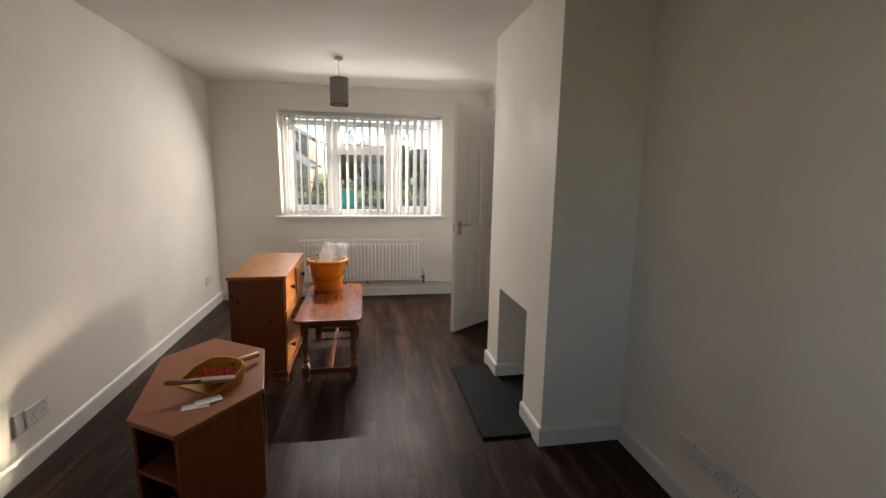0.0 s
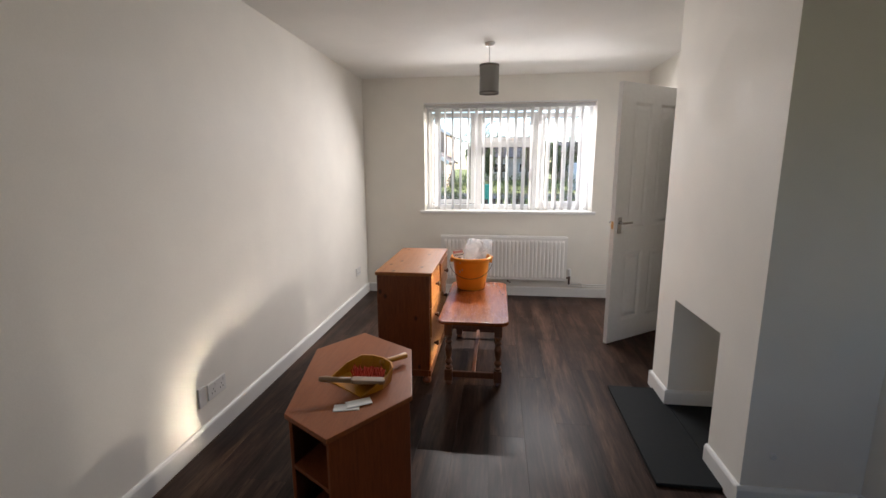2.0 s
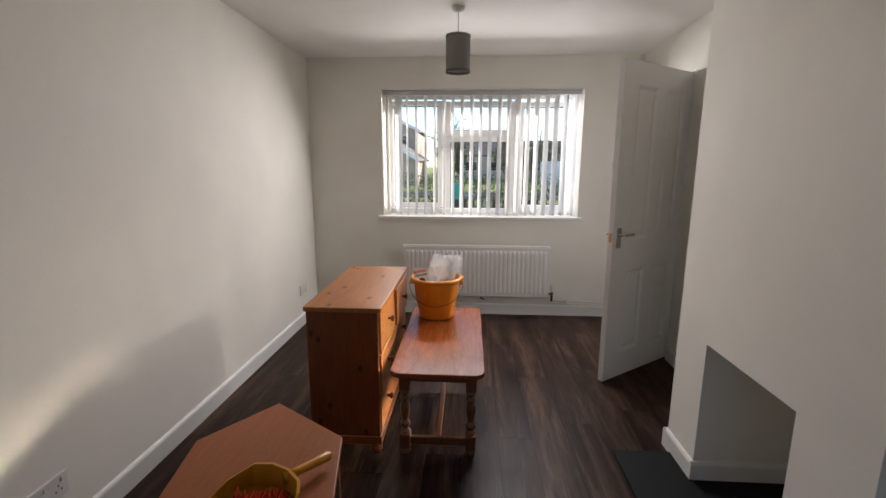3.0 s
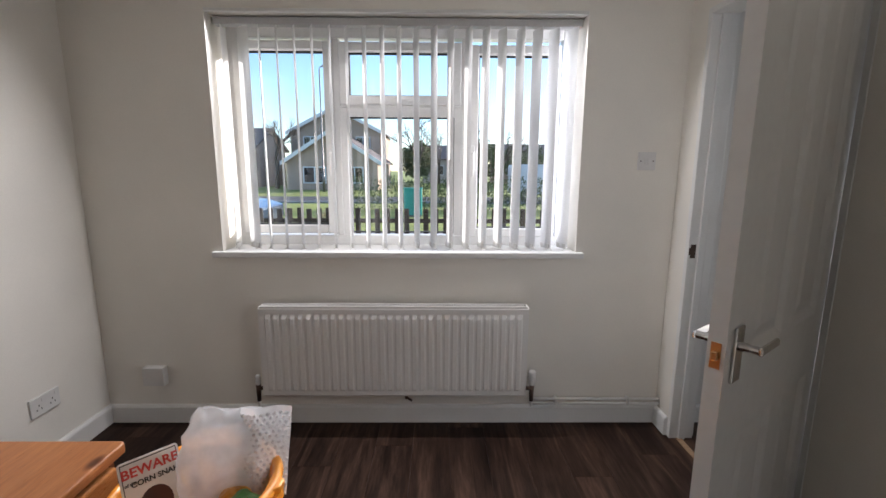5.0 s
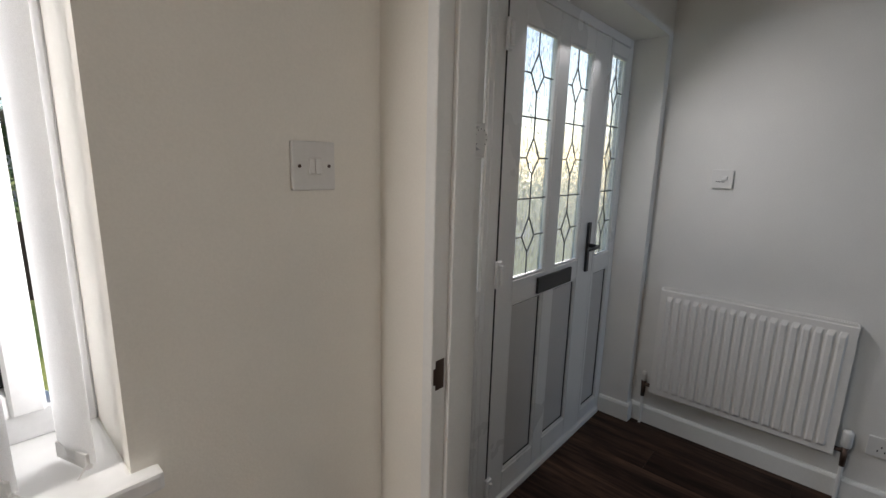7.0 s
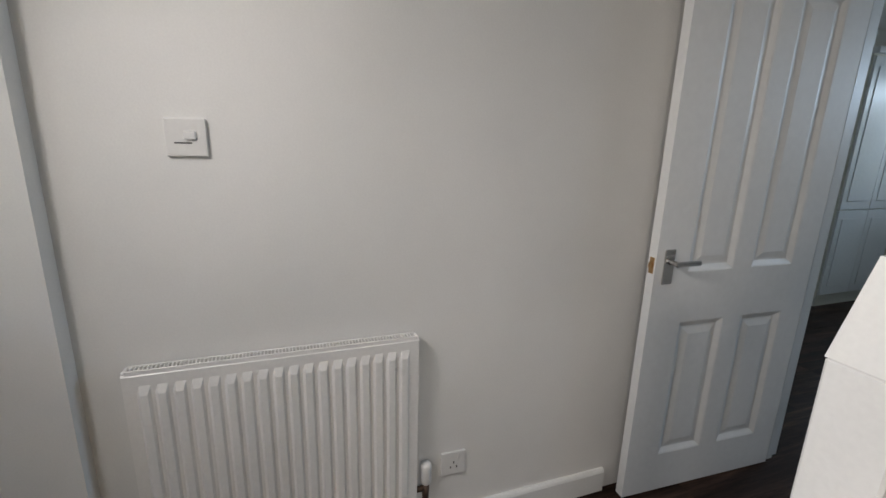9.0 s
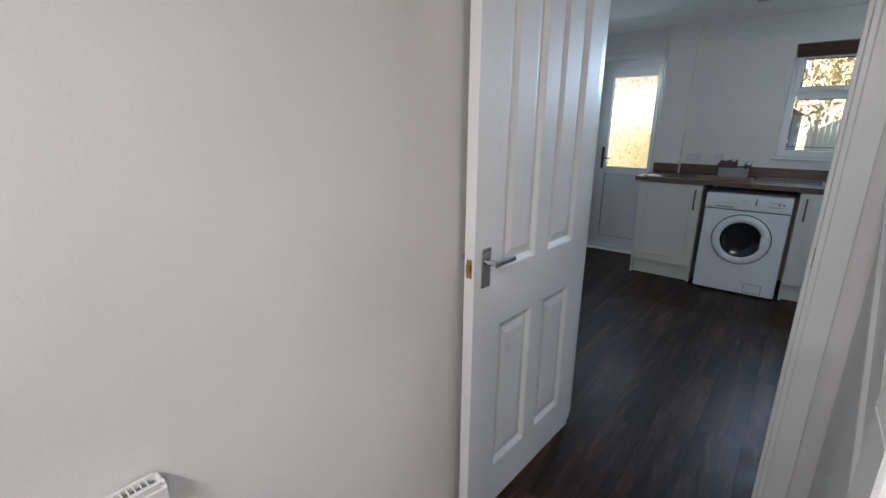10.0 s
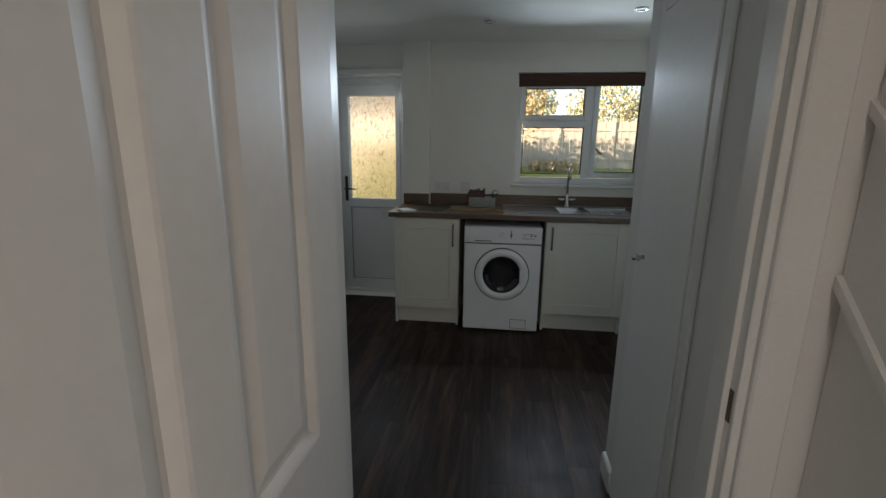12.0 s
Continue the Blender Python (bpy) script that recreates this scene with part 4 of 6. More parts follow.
def radiator(name, w, z0, z1, depth, at, label, pitch, pipe_z=0.0):
    """A fluted panel radiator; front at y = 0 facing -y, left end at x = 0."""
    r = thing(name, label, "radiator", at)
    h = z1 - z0
    bm = bmesh.new()
    n = max(4, round((w - 0.05) / pitch))
    p = (w - 0.05) / n
    xs, ds = [0.0, 0.022], [0.0, 0.0]
    for k in range(n):
        x = 0.025 + k * p
        for u, d in ((0.10, 0.0), (0.28, 1.0), (0.72, 1.0), (0.90, 0.0)):
            xs.append(x + u * p)
            ds.append(d)
    xs += [w - 0.022, w]
    ds += [0.0, 0.0]
    zs = [(z0, 0.0, 0.012), (z0 + 0.010, 0, 0), (z0 + 0.032, 0, 0), (z0 + 0.045, 1, 0), (z1 - 0.062, 1, 0), (z1 - 0.038, 0, 0), (z1 - 0.012, 0, 0), (z1, 0, 0.010)]
    rows = [[bm.verts.new((x, 0.012 + back - 0.0075 * d * f, z)) for x, d in zip(xs, ds)] for z, f, back in zs]
    for a, b in zip(rows, rows[1:]):
        for k in range(len(xs) - 1):
            bm.faces.new((a[k], a[k + 1], b[k + 1], b[k]))
    part("front_panel", bm, ENAMEL, r, "fluted white enamel panel")
    part("back_panel", box(0.01, w - 0.01, depth - 0.02, depth - 0.008, z0 + 0.005, z1 - 0.015, 0.003), ENAMEL, r)
    for x in (0.0, w - 0.008):
        part("side_cover", box(x, x + 0.008, 0.016, depth - 0.004, z0 + 0.01, z1 - 0.002, 0.002), ENAMEL, r, "slim white side cover")
    g = part("top_grille", box(0.008, w - 0.008, 0.014, 0.018, z1 - 0.010, z1 + 0.001), ENAMEL, r, "slotted top grille")
    part("grille_rail", box(0.008, w - 0.008, depth - 0.012, depth - 0.006, z1 - 0.010, z1 + 0.001), ENAMEL, g)
    bm = bmesh.new()
    x = 0.016
    while x < w - 0.016:
        bx(bm, x, x + 0.0022, 0.018, depth - 0.012, z1 - 0.0035, z1 - 0.001)
        x += 0.0090
    tagged(part("grille_slotting", bm, ENAMEL, g), kind="stuff")
    # solid black block put in as the shade below the grille slots
    part("grille_shade", box(0.01, w - 0.01, 0.02, depth - 0.024, z0 + 0.05, z1 - 0.035), plain("radiator_shade_black", (0.02, 0.02, 0.02), 0.8), r, "black block standing for the dark inside the radiator")
    for x, s, big in ((0, -1, False), (w, 1, True)):
        bm = bmesh.new()
        yy = depth * 0.55
        tube(bm, [(x, yy, z0 + 0.035), (x + s * 0.035, yy, z0 + 0.035)], 0.010, 10)
        tube(bm, [(x + s * 0.035, yy, z0 - 0.035), (x + s * 0.035, yy, z0 + 0.055)], [0.010, 0.013], 10)
        v = part("valve", bm, DARKMETAL, r, "tarnished brass valve body", smooth=True)
        bm = bmesh.new()
        rr, hh = (0.019, 0.075) if big else (0.013, 0.05)
        lathe(bm, [(rr * 0.8, z0 + 0.055), (rr, z0 + 0.062), (rr, z0 + 0.045 + hh), (rr * 0.8, z0 + 0.055 + hh), (0, z0 + 0.057 + hh)], 14, x + s * 0.035, yy)
        part("valve_cap", bm, PLASTIC, v, "white plastic valve cap", smooth=True)
        bm = bmesh.new()
        tube(bm, [(x + s * 0.035, yy, pipe_z), (x + s * 0.035, yy, z0 - 0.03)], 0.0075, 8)
        part("feed_pipe", bm, SATIN, v, "white painted feed pipe")
    return r


radiator("radiator", 1.335, 0.190, 0.668, 0.075, pose(-0.518, 5.075, 0), "long white double radiator under the living room window", 0.0398, 0.125)
radiator("radiator", 0.750, 0.195, 0.785, 0.055, pose(3.302, 5.085, 0, 0, 0, -90), "short white fluted radiator on the hall wall", 0.0395)
pipes = thing("heating_pipes", "two thin white painted heating pipes along the skirting", "pipes")
for z, x0, y in ((0.128, 0.862, 5.140), (0.148, 0.878, 5.150)):
    bm = bmesh.new()
    tube(bm, [(x0, y, z), (XR - 0.004, y + 0.004, z - 0.004)], 0.0075, 8)
    part("pipe", bm, SATIN, pipes, smooth=True)
for x in (0.98, 1.36):
    part("pipe_clip", box(x, x + 0.014, 5.132, 5.168, 0.118, 0.158, 0.003), PLASTIC, pipes, "white pipe clip")
bleed = thing("drain_tap", "small tarnished drain tap below the radiator", "drain tap")
bm = bmesh.new()
tube(bm, [(0.205, 5.12, 0.205), (0.205, 5.12, 0.165)], 0.008, 8)
tube(bm, [(0.205, 5.12, 0.172), (0.235, 5.11, 0.158)], 0.006, 8)
part("body", bm, DARKMETAL, bleed, smooth=True)

pend = thing("pendant_light", "ceiling pendant with a grey cloth drum shade, unlit", "pendant light", pose(0.0, 3.99, 0))
part("ceiling_rose", lathe(bmesh.new(), [(0.0, H), (0.038, H), (0.038, H - 0.012), (0.030, H - 0.024), (0.008, H - 0.030), (0, H - 0.030)], 20), PLASTIC, pend, "white plastic ceiling rose", smooth=True)
bm = bmesh.new()
tube(bm, [(0, 0, H - 0.028), (0, 0, 2.10)], 0.0032, 8)
part("flex", bm, PLASTIC, pend, "white flex")
part("lamp_holder", lathe(bmesh.new(), [(0.0, 2.13), (0.012, 2.125), (0.017, 2.10), (0.017, 2.065), (0, 2.06)], 14), PLASTIC, pend, smooth=True)
sh = part("shade", lathe(bmesh.new(), [(0.074, 1.945), (0.074, 2.155), (0.0725, 2.155), (0.0725, 1.945), (0.074, 1.945)], 28), SHADE, pend, "grey cloth drum shade", smooth=True)
RIM = plain("shade_rim", (0.20, 0.19, 0.18), 0.7)
for z in (1.943, 2.143):
    part("rim", lathe(bmesh.new(), [(0.0755, z), (0.0755, z + 0.014), (0.0715, z + 0.014), (0.0715, z), (0.0755, z)], 28), RIM, sh, "darker bound rim")
bm = bmesh.new()
for k in range(3):
    a = 2 * math.pi * k / 3
    tube(bm, [(0.016 * math.cos(a), 0.016 * math.sin(a), 2.09), (0.072 * math.cos(a), 0.072 * math.sin(a), 2.148)], 0.0015, 5)
part("shade_carrier", bm, CHROME, sh, "wire carrier")

# sockets and switches


def wall_plate(name, at, w, h, label, category, kind, d=0.009, group=""):
    """A plastic plate: x across, z up, facing -y, its back on y = 0."""
    t = thing(name, label, category, at, group)
    part("plate", box(-w / 2, w / 2, -d, 0, -h / 2, h / 2, 0.003, 2), PLASTIC, t)
    if kind == "socket1" or kind == "socket2":
        for cx in ((0,) if kind == "socket1" else (-w * 0.23, w * 0.23)):
            part("rocker", box(cx + 0.012, cx + 0.021, -d - 0.003, -d, 0.016, 0.034, 0.0015), PLASTIC, t, "small rocker switch")
            for px, pz in ((0, 0.004), (-0.011, -0.014), (0.011, -0.014)):
                part("pin_slot", box(cx + px - 0.002, cx + px + 0.002, -d - 0.0006, -d + 0.0004, pz - 0.004, pz + 0.004), BLACK, t, "dark pin slot")
    elif kind == "switch":
        for px in (-0.0135, 0.0005):
            part("rocker", box(px, px + 0.013, -d - 0.004, -d, -0.015, 0.015, 0.002), PLASTIC, t, "narrow white rocker")
        for px in (-0.030, 0.030):
            bm = bmesh.new()
            tube(bm, [(px, -d - 0.0012, 0), (px, -d + 0.001, 0)], 0.0032, 10)
            part("screw", bm, DARKMETAL, t, "dark screw head")
    elif kind == "spur":
        part("fuse_cover", box(-0.005, 0.022, -d - 0.005, -d, -0.006, 0.016, 0.003), PLASTIC, t, "raised corner cover")
        part("slot", box(-0.025, 0.012, -d - 0.001, -d + 0.001, -0.014, -0.011), BLACK, t, "thin dark slot")
    return t


wall_plate("light_switch", pose(1.380, YF, 1.380), 0.087, 0.087, "white plastic light switch beside the window", "light switch", "switch")
wall_plate("light_switch", pose(XH, 4.895, 1.342, 0, 0, -90), 0.087, 0.087, "white plastic plate switch on the hall wall", "light switch", "spur")
wall_plate("socket", pose(XH, 4.195, 0.283, 0, 0, -90), 0.087, 0.087, "white plastic socket beside the hall radiator", "socket", "socket1")
wall_plate("socket", pose(XL, 2.285, 0.255, 0, 0, 90), 0.050, 0.100, "white plastic socket low on the side wall", "socket", "blank", 0.012)
wall_plate("socket", pose(XL, 2.405, 0.250, 0, 0, 90), 0.146, 0.087, "white plastic double socket low on the side wall", "socket", "socket2")
wall_plate("socket", pose(XL, 4.82, 0.310, 0, 0, 90), 0.146, 0.087, "white plastic double socket near the room corner", "socket", "socket2")
wall_plate("junction_box", pose(-1.105, YF, 0.270), 0.108, 0.098, "white plastic junction box above the skirting", "junction box", "blank", 0.042)
wall_plate("socket", pose(XR, 1.655, 0.268, 0, 0, -90), 0.087, 0.087, "white plastic blank plate in the alcove", "socket", "blank", group="alcove plates")
wall_plate("socket", pose(XR, 1.515, 0.268, 0, 0, -90), 0.146, 0.087, "white plastic double socket in the alcove", "socket", "socket2", group="alcove plates")
wall_plate("socket", pose(XR, 1.355, 0.268, 0, 0, -90), 0.146, 0.087, "white plastic double socket in the alcove", "socket", "socket2", group="alcove plates")
th = wall_plate("thermostat", pose(1.832, YF, 1.448), 0.076, 0.088, "white room thermostat with a round dial", "thermostat", "blank", 0.022)
bm = bmesh.new()
tube(bm, [(0, -0.022, 0.004), (0, -0.036, 0.004)], [0.030, 0.027], 24)
dial = part("dial", bm, PLASTIC, th, "round dial", smooth=False)
for k in range(9):
    a = radians(-130 + k * 32.5)
    part("mark", box(-0.0008, 0.0008, -0.0366, -0.0358, 0.020, 0.0245), INK_BLACK, dial).matrix_local = Matrix.Translation((0, 0, 0.004)) @ Matrix.Rotation(a, 4, "Y")

# fireplace slabs and a cable stub
hearth = thing("hearth", "worn black slate hearth slab on the floor", "hearth", pose(0, 0, 0))
part("front_slab", box(0.800, 1.092, 2.232, 3.130, 0, 0.016, 0.003), SLATE, hearth, "black slate slab")
part("inner_slab", box(1.095, 1.498, 2.434, 2.946, 0, 0.015, 0.002), SLATE, hearth, "black slate inside the opening")
stub = thing("cable_stub", "small white plastic wall stub low on the chimney breast", "wall stub")
bm = bmesh.new()
tube(bm, [(1.20, 2.150, 0.236), (1.20, 2.143, 0.236)], [0.014, 0.011], 14)
part("cap", bm, PLASTIC, stub)

# chest of drawers: its drawers face +x, towards the table
chest = thing("chest_of_drawers", "varnished knotty pine chest of drawers with turned knobs", "chest of drawers", pose(-0.31, 3.035, 0))
CW, CL = 0.365, 0.835
part("top", prism(bmesh.new(), round_rect(-CW, 0.0, -0.012, CL + 0.012, 0.012, 3), 0.722, 0.745, 0.005), PINE_TOP_LIT, chest, "varnished pine top")
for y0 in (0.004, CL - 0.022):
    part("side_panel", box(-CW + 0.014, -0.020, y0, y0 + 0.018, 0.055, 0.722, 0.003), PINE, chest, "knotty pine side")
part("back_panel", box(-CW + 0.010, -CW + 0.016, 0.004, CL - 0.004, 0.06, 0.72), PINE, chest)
part("carcass", box(-CW + 0.018, -0.036, 0.022, CL - 0.022, 0.075, 0.715), MAHOG, chest, "shadowed drawer carcass")
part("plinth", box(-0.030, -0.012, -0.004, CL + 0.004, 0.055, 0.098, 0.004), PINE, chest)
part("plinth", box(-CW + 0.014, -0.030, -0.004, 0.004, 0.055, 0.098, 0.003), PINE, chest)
for y0 in (0.03, CL - 0.03):
    for x0 in (-CW + 0.05, -0.045):
        bm = lathe(bmesh.new(), [(0.0, 0), (0.020, 0), (0.030, 0.018), (0.028, 0.035), (0.018, 0.045), (0.024, 0.055), (0, 0.055)], 14, x0, y0)
        part("bun_foot", bm, PINE, chest, "turned bun foot", smooth=True)
rows_ = ((0.104, 0.200, 1), (0.310, 0.190, 1), (0.506, 0.205, 2))
for z, hgt, n in rows_:
    for k in range(n):
        w0 = 0.028 + k * (CL - 0.056 + 0.006) / n
        w1 = w0 + (CL - 0.056 + 0.006) / n - 0.006
        out = 0.018 if (z > 0.5 and k == 1) else (0.0 if z < 0.3 else 0.006)
        dr = part("drawer", box(-0.036, -0.016 + out, w0, w1, z, z + hgt, 0.005, 2), PINE_FRONT_LIT, chest, "pine drawer front")
        for f in ((0.5,) if n == 2 else (0.2, 0.8)):
            yk, zk, xk = w0 + f * (w1 - w0), z + hgt * 0.55, -0.016 + out
            bm = bmesh.new()
            tube(bm, [(xk, yk, zk), (xk + 0.010, yk, zk), (xk + 0.018, yk, zk), (xk + 0.026, yk, zk), (xk + 0.030, yk, zk)], [0.008, 0.007, 0.016, 0.016, 0.008], 14)
            part("knob", bm, OAK_LEG, dr, "dark turned knob", smooth=True)

# long low table with turned legs
table = thing("coffee_table", "polished dark-stained wooden table with turned legs", "table", pose(0, 0, 0))
TX0, TX1, TY0, TY1, TZ = -0.275, 0.165, 2.985, 3.975, 0.452
part("tabletop", prism(bmesh.new(), round_rect(TX0, TX1, TY0, TY1, 0.055, 6), TZ - 0.024, TZ, 0.006, 3), OAK_TOP, table, "worn polished table top")
for y0 in (TY0 + 0.075, TY1 - 0.095):
    part("apron", box(TX0 + 0.085, TX1 - 0.085, y0, y0 + 0.018, TZ - 0.075, TZ - 0.024, 0.002), OAK_LEG, table)
for x0 in (TX0 + 0.058, TX1 - 0.076):
    part("apron", box(x0, x0 + 0.018, TY0 + 0.11, TY1 - 0.11, TZ - 0.075, TZ - 0.024, 0.002), OAK_LEG, table)
for x in (TX0 + 0.062, TX1 - 0.062):
    for y in (TY0 + 0.085, TY1 - 0.085):
        bm = box(x - 0.025, x + 0.025, y - 0.025, y + 0.025, 0.335, TZ - 0.024, 0.003)
        bx(bm, x - 0.025, x + 0.025, y - 0.025, y + 0.025, 0.028, 0.105, 0.003)
        lathe(bm, [(0.0, 0), (0.020, 0), (0.025, 0.012), (0.018, 0.028), (0.0, 0.028)], 14, x, y)
        lathe(bm, [(0.017, 0.105), (0.025, 0.118), (0.014, 0.132), (0.024, 0.150), (0.024, 0.158), (0.014, 0.176), (0.020, 0.205), (0.024, 0.245), (0.016, 0.275), (0.024, 0.290), (0.015, 0.306), (0.025, 0.322), (0.018, 0.335)], 16, x, y)
        part("leg", bm, OAK_LEG, table, "dark turned leg")
for y in (TY0 + 0.085, TY1 - 0.085):
    part("stretcher", box(TX0 + 0.087, TX1 - 0.087, y - 0.012, y + 0.012, 0.048, 0.088, 0.003), OAK_LEG, table)
part("stretcher", box((TX0 + TX1) / 2 - 0.012, (TX0 + TX1) / 2 + 0.012, TY0 + 0.097, TY1 - 0.097, 0.052, 0.084, 0.003), PINE, table, "lighter centre stretcher")
for x, y, r in ((0.02, 3.87, 0.016), (0.10, 3.83, 0.008)):
    ob = part("worn_patch", prism(bmesh.new(), [(x + r * (1 + 0.35 * math.sin(3 * a)) * math.cos(a), y + 1.6 * r * math.sin(a)) for a in [2 * math.pi * k / 14 for k in range(14)]], TZ, TZ + 0.0006), BROWN, table, "dark worn patch in the varnish")

# bucket with packing in it
KX, KY = -0.115, 3.800
bucket = thing("bucket", "orange plastic bucket with a wire handle on the table", "bucket", pose(KX, KY, TZ))
part("pail", lathe(bmesh.new(), [(0.0, 0.0), (0.104, 0.0), (0.110, 0.006), (0.142, 0.215), (0.146, 0.232), (0.158, 0.236), (0.162, 0.246), (0.157, 0.256), (0.147, 0.256), (0.140, 0.244), (0.106, 0.010), (0.0, 0.008)], 40), ORANGE, bucket, smooth=True)
for s in (-1, 1):
    part("lug", box(s * 0.152 - 0.012, s * 0.152 + 0.012, -0.022, 0.022, 0.205, 0.240, 0.005), ORANGE, bucket)
bm = bmesh.new()
tube(bm, [(0.166 * math.cos(radians(a)), -0.02 - 0.150 * math.sin(radians(a)), 0.222 - 0.115 * math.sin(radians(a))) for a in range(0, 181, 12)], 0.0022, 6)
part("handle", bm, DARKMETAL, bucket, "thin wire handle", smooth=True)
part("spout", prism(bmesh.new(), [(0.140, -0.034), (0.170, -0.012), (0.170, 0.012), (0.140, 0.034)], 0.238, 0.254, 0.004), ORANGE, bucket)


def film_bag(name, at, prof, seed, m, label, category, rough=0.010, n=44, rows_n=26):
    """A creased film bag: (height, half width, half depth) rings, crumpled by noise."""
    bm = bmesh.new()
    rings = []
    for i in range(rows_n + 1):
        f = i / rows_n * (len(prof) - 1)
        k = min(int(f), len(prof) - 2)
        z, w, d = (prof[k][c] + (prof[k + 1][c] - prof[k][c]) * (f - k) for c in range(3))
        ring = []
        for j in range(n):
            a = 2 * math.pi * j / n
            p = Vector((w * math.cos(a), d * math.sin(a), z))
            q = p * 14 + Vector((seed, seed * 2.3, 0))
            ridge = 1 - abs(noise.noise(q * 1.3)) * 3.0
            v = noise.noise_vector(q) * rough + noise.noise_vector(q * 2.7) * rough * 0.45
            v.z *= 0.6
            side = Vector((math.cos(a), math.sin(a), 0))
            ring.append(bm.verts.new(p + v + side * ridge * rough * 0.5))
        rings.append(ring)
    for a, b in zip(rings, rings[1:]):
        for k in range(n):
            bm.faces.new((a[k], a[(k + 1) % n], b[(k + 1) % n], b[k]))
    bm.faces.new(rings[0][::-1])
    t = thing(name, label, category, at)
    part("sheet", bm, m, t, smooth=True)
    return t


film_bag("packing_bag", pose(KX - 0.005, KY + 0.040, TZ + 0.12, -4, 10, 16), [(0, 0.050, 0.040), (0.08, 0.066, 0.036), (0.15, 0.074, 0.026), (0.225, 0.070, 0.012), (0.262, 0.064, 0.003)], 1.3, POLY, "crumpled milky plastic bag standing up in the bucket", "plastic bag", 0.014)
film_bag("packing_bag", pose(KX - 0.030, KY - 0.050, TZ + 0.12, 24, -10, 10), [(0, 0.045, 0.030), (0.05, 0.058, 0.034), (0.10, 0.054, 0.022), (0.130, 0.045, 0.008)], 4.1, POLY, "crumpled clear packing film in the bucket", "plastic bag", 0.016)
bub = thing("bubble_wrap", "piece of bubble wrap standing in the bucket", "bubble wrap", pose(KX + 0.096, KY + 0.062, TZ + 0.17, -6, 6, 12))
bm = bmesh.new()
g = [[bm.verts.new((-0.052 + 0.104 * i / 12, -0.010 * math.sin(i * 0.5) + 0.006 * math.sin(j * 0.8), 0.205 * j / 14)) for i in range(13)] for j in range(15)]
for a, b in zip(g, g[1:]):
    for k in range(12):
        bm.faces.new((a[k], a[k + 1], b[k + 1], b[k]))
part("film", bm, POLY, bub, smooth=True)
bm = bmesh.new()
for i in range(8):
    for j in range(17):
        x, z = -0.046 + (i + 0.5 * (j % 2)) * 0.0125, 0.008 + j * 0.0112
        y = -0.010 * math.sin((x + 0.052) / 0.104 * 12 * 0.5) + 0.006 * math.sin(z / 0.205 * 14 * 0.8)
        bmesh.ops.create_icosphere(bm, subdivisions=1, radius=0.0052, matrix=Matrix.Translation((x, y - 0.002, z)) @ Matrix.Diagonal((1, 0.6, 1, 1)))
tagged(part("bubble_layer", bm, POLY, bub, "rows of small air bubbles"), kind="stuff")
for x, y, z, m, lab in ((0.078, -0.055, 0.200, REDDISH, "shiny red wrapper in the bucket"), (0.040, -0.095, 0.180, BROWN, "dark brown crumpled bag in the bucket"), (0.105, -0.005, 0.205, GREENISH, "green wrapper in the bucket"), (0.060, 0.020, 0.195, YELLOW, "yellow crisp wrapper in the bucket"), (0.010, -0.060, 0.175, REDDISH, "red crumpled wrapper in the bucket")):
    bm = bmesh.new()
    bmesh.ops.create_icosphere(bm, subdivisions=3, radius=0.034)
    for v in bm.verts:
        v.co *= 1 + 0.45 * noise.noise(v.co * 30 + Vector((x * 90, 0, 0)))
        v.co.z *= 0.7
    t = thing("wrapper", lab, "wrapper", pose(KX + x * 0.9, KY + y * 0.9, TZ + z))
    part("ball", bm, m, t)
bm = bmesh.new()
bmesh.ops.create_icosphere(bm, subdivisions=3, radius=0.095)
for v in bm.verts:
    v.co.z *= 0.60
    v.co *= 1 + 0.12 * noise.noise(v.co * 20)
t = thing("packing_paper", "crumpled packing paper filling the bucket", "packing paper", pose(KX, KY, TZ + 0.085))
part("wad", bm, PAPER, t)
sign = thing("warning_sign", "small white card sign with red and black lettering in the bucket", "sign", pose(-0.188, 3.788, TZ + 0.145, 70, 0, 47))
part("card", prism(bmesh.new(), round_rect(-0.054, 0.054, 0.0, 0.165, 0.006, 3), -0.001, 0.001), PAPER, sign, "white card")
for r in ((-0.050, 0.050, 0.159, 0.161), (-0.050, 0.050, 0.006, 0.008), (-0.050, -0.0485, 0.008, 0.159), (0.0485, 0.050, 0.008, 0.159)):
    part("border", box(r[0], r[1], r[2], r[3], 0.001, 0.0014), INK_BLACK, sign, "thin black border")
lettering("BEWARE", 0.0262, INK_RED, sign, pose(0, 0.132, 0.0015))
lettering("of the", 0.0088, INK_BLACK, sign, pose(-0.037, 0.117, 0.0015))
lettering("CORN SNAKE", 0.0146, INK_BLACK, sign, pose(0.009, 0.112, 0.0015))
part("picture_patch", prism(bmesh.new(), [(0.030 * math.cos(a), 0.066 + 0.034 * math.sin(a)) for a in [2 * math.pi * k / 20 for k in range(20)]], 0.001, 0.0014), BROWN, sign, "brown printed patch")

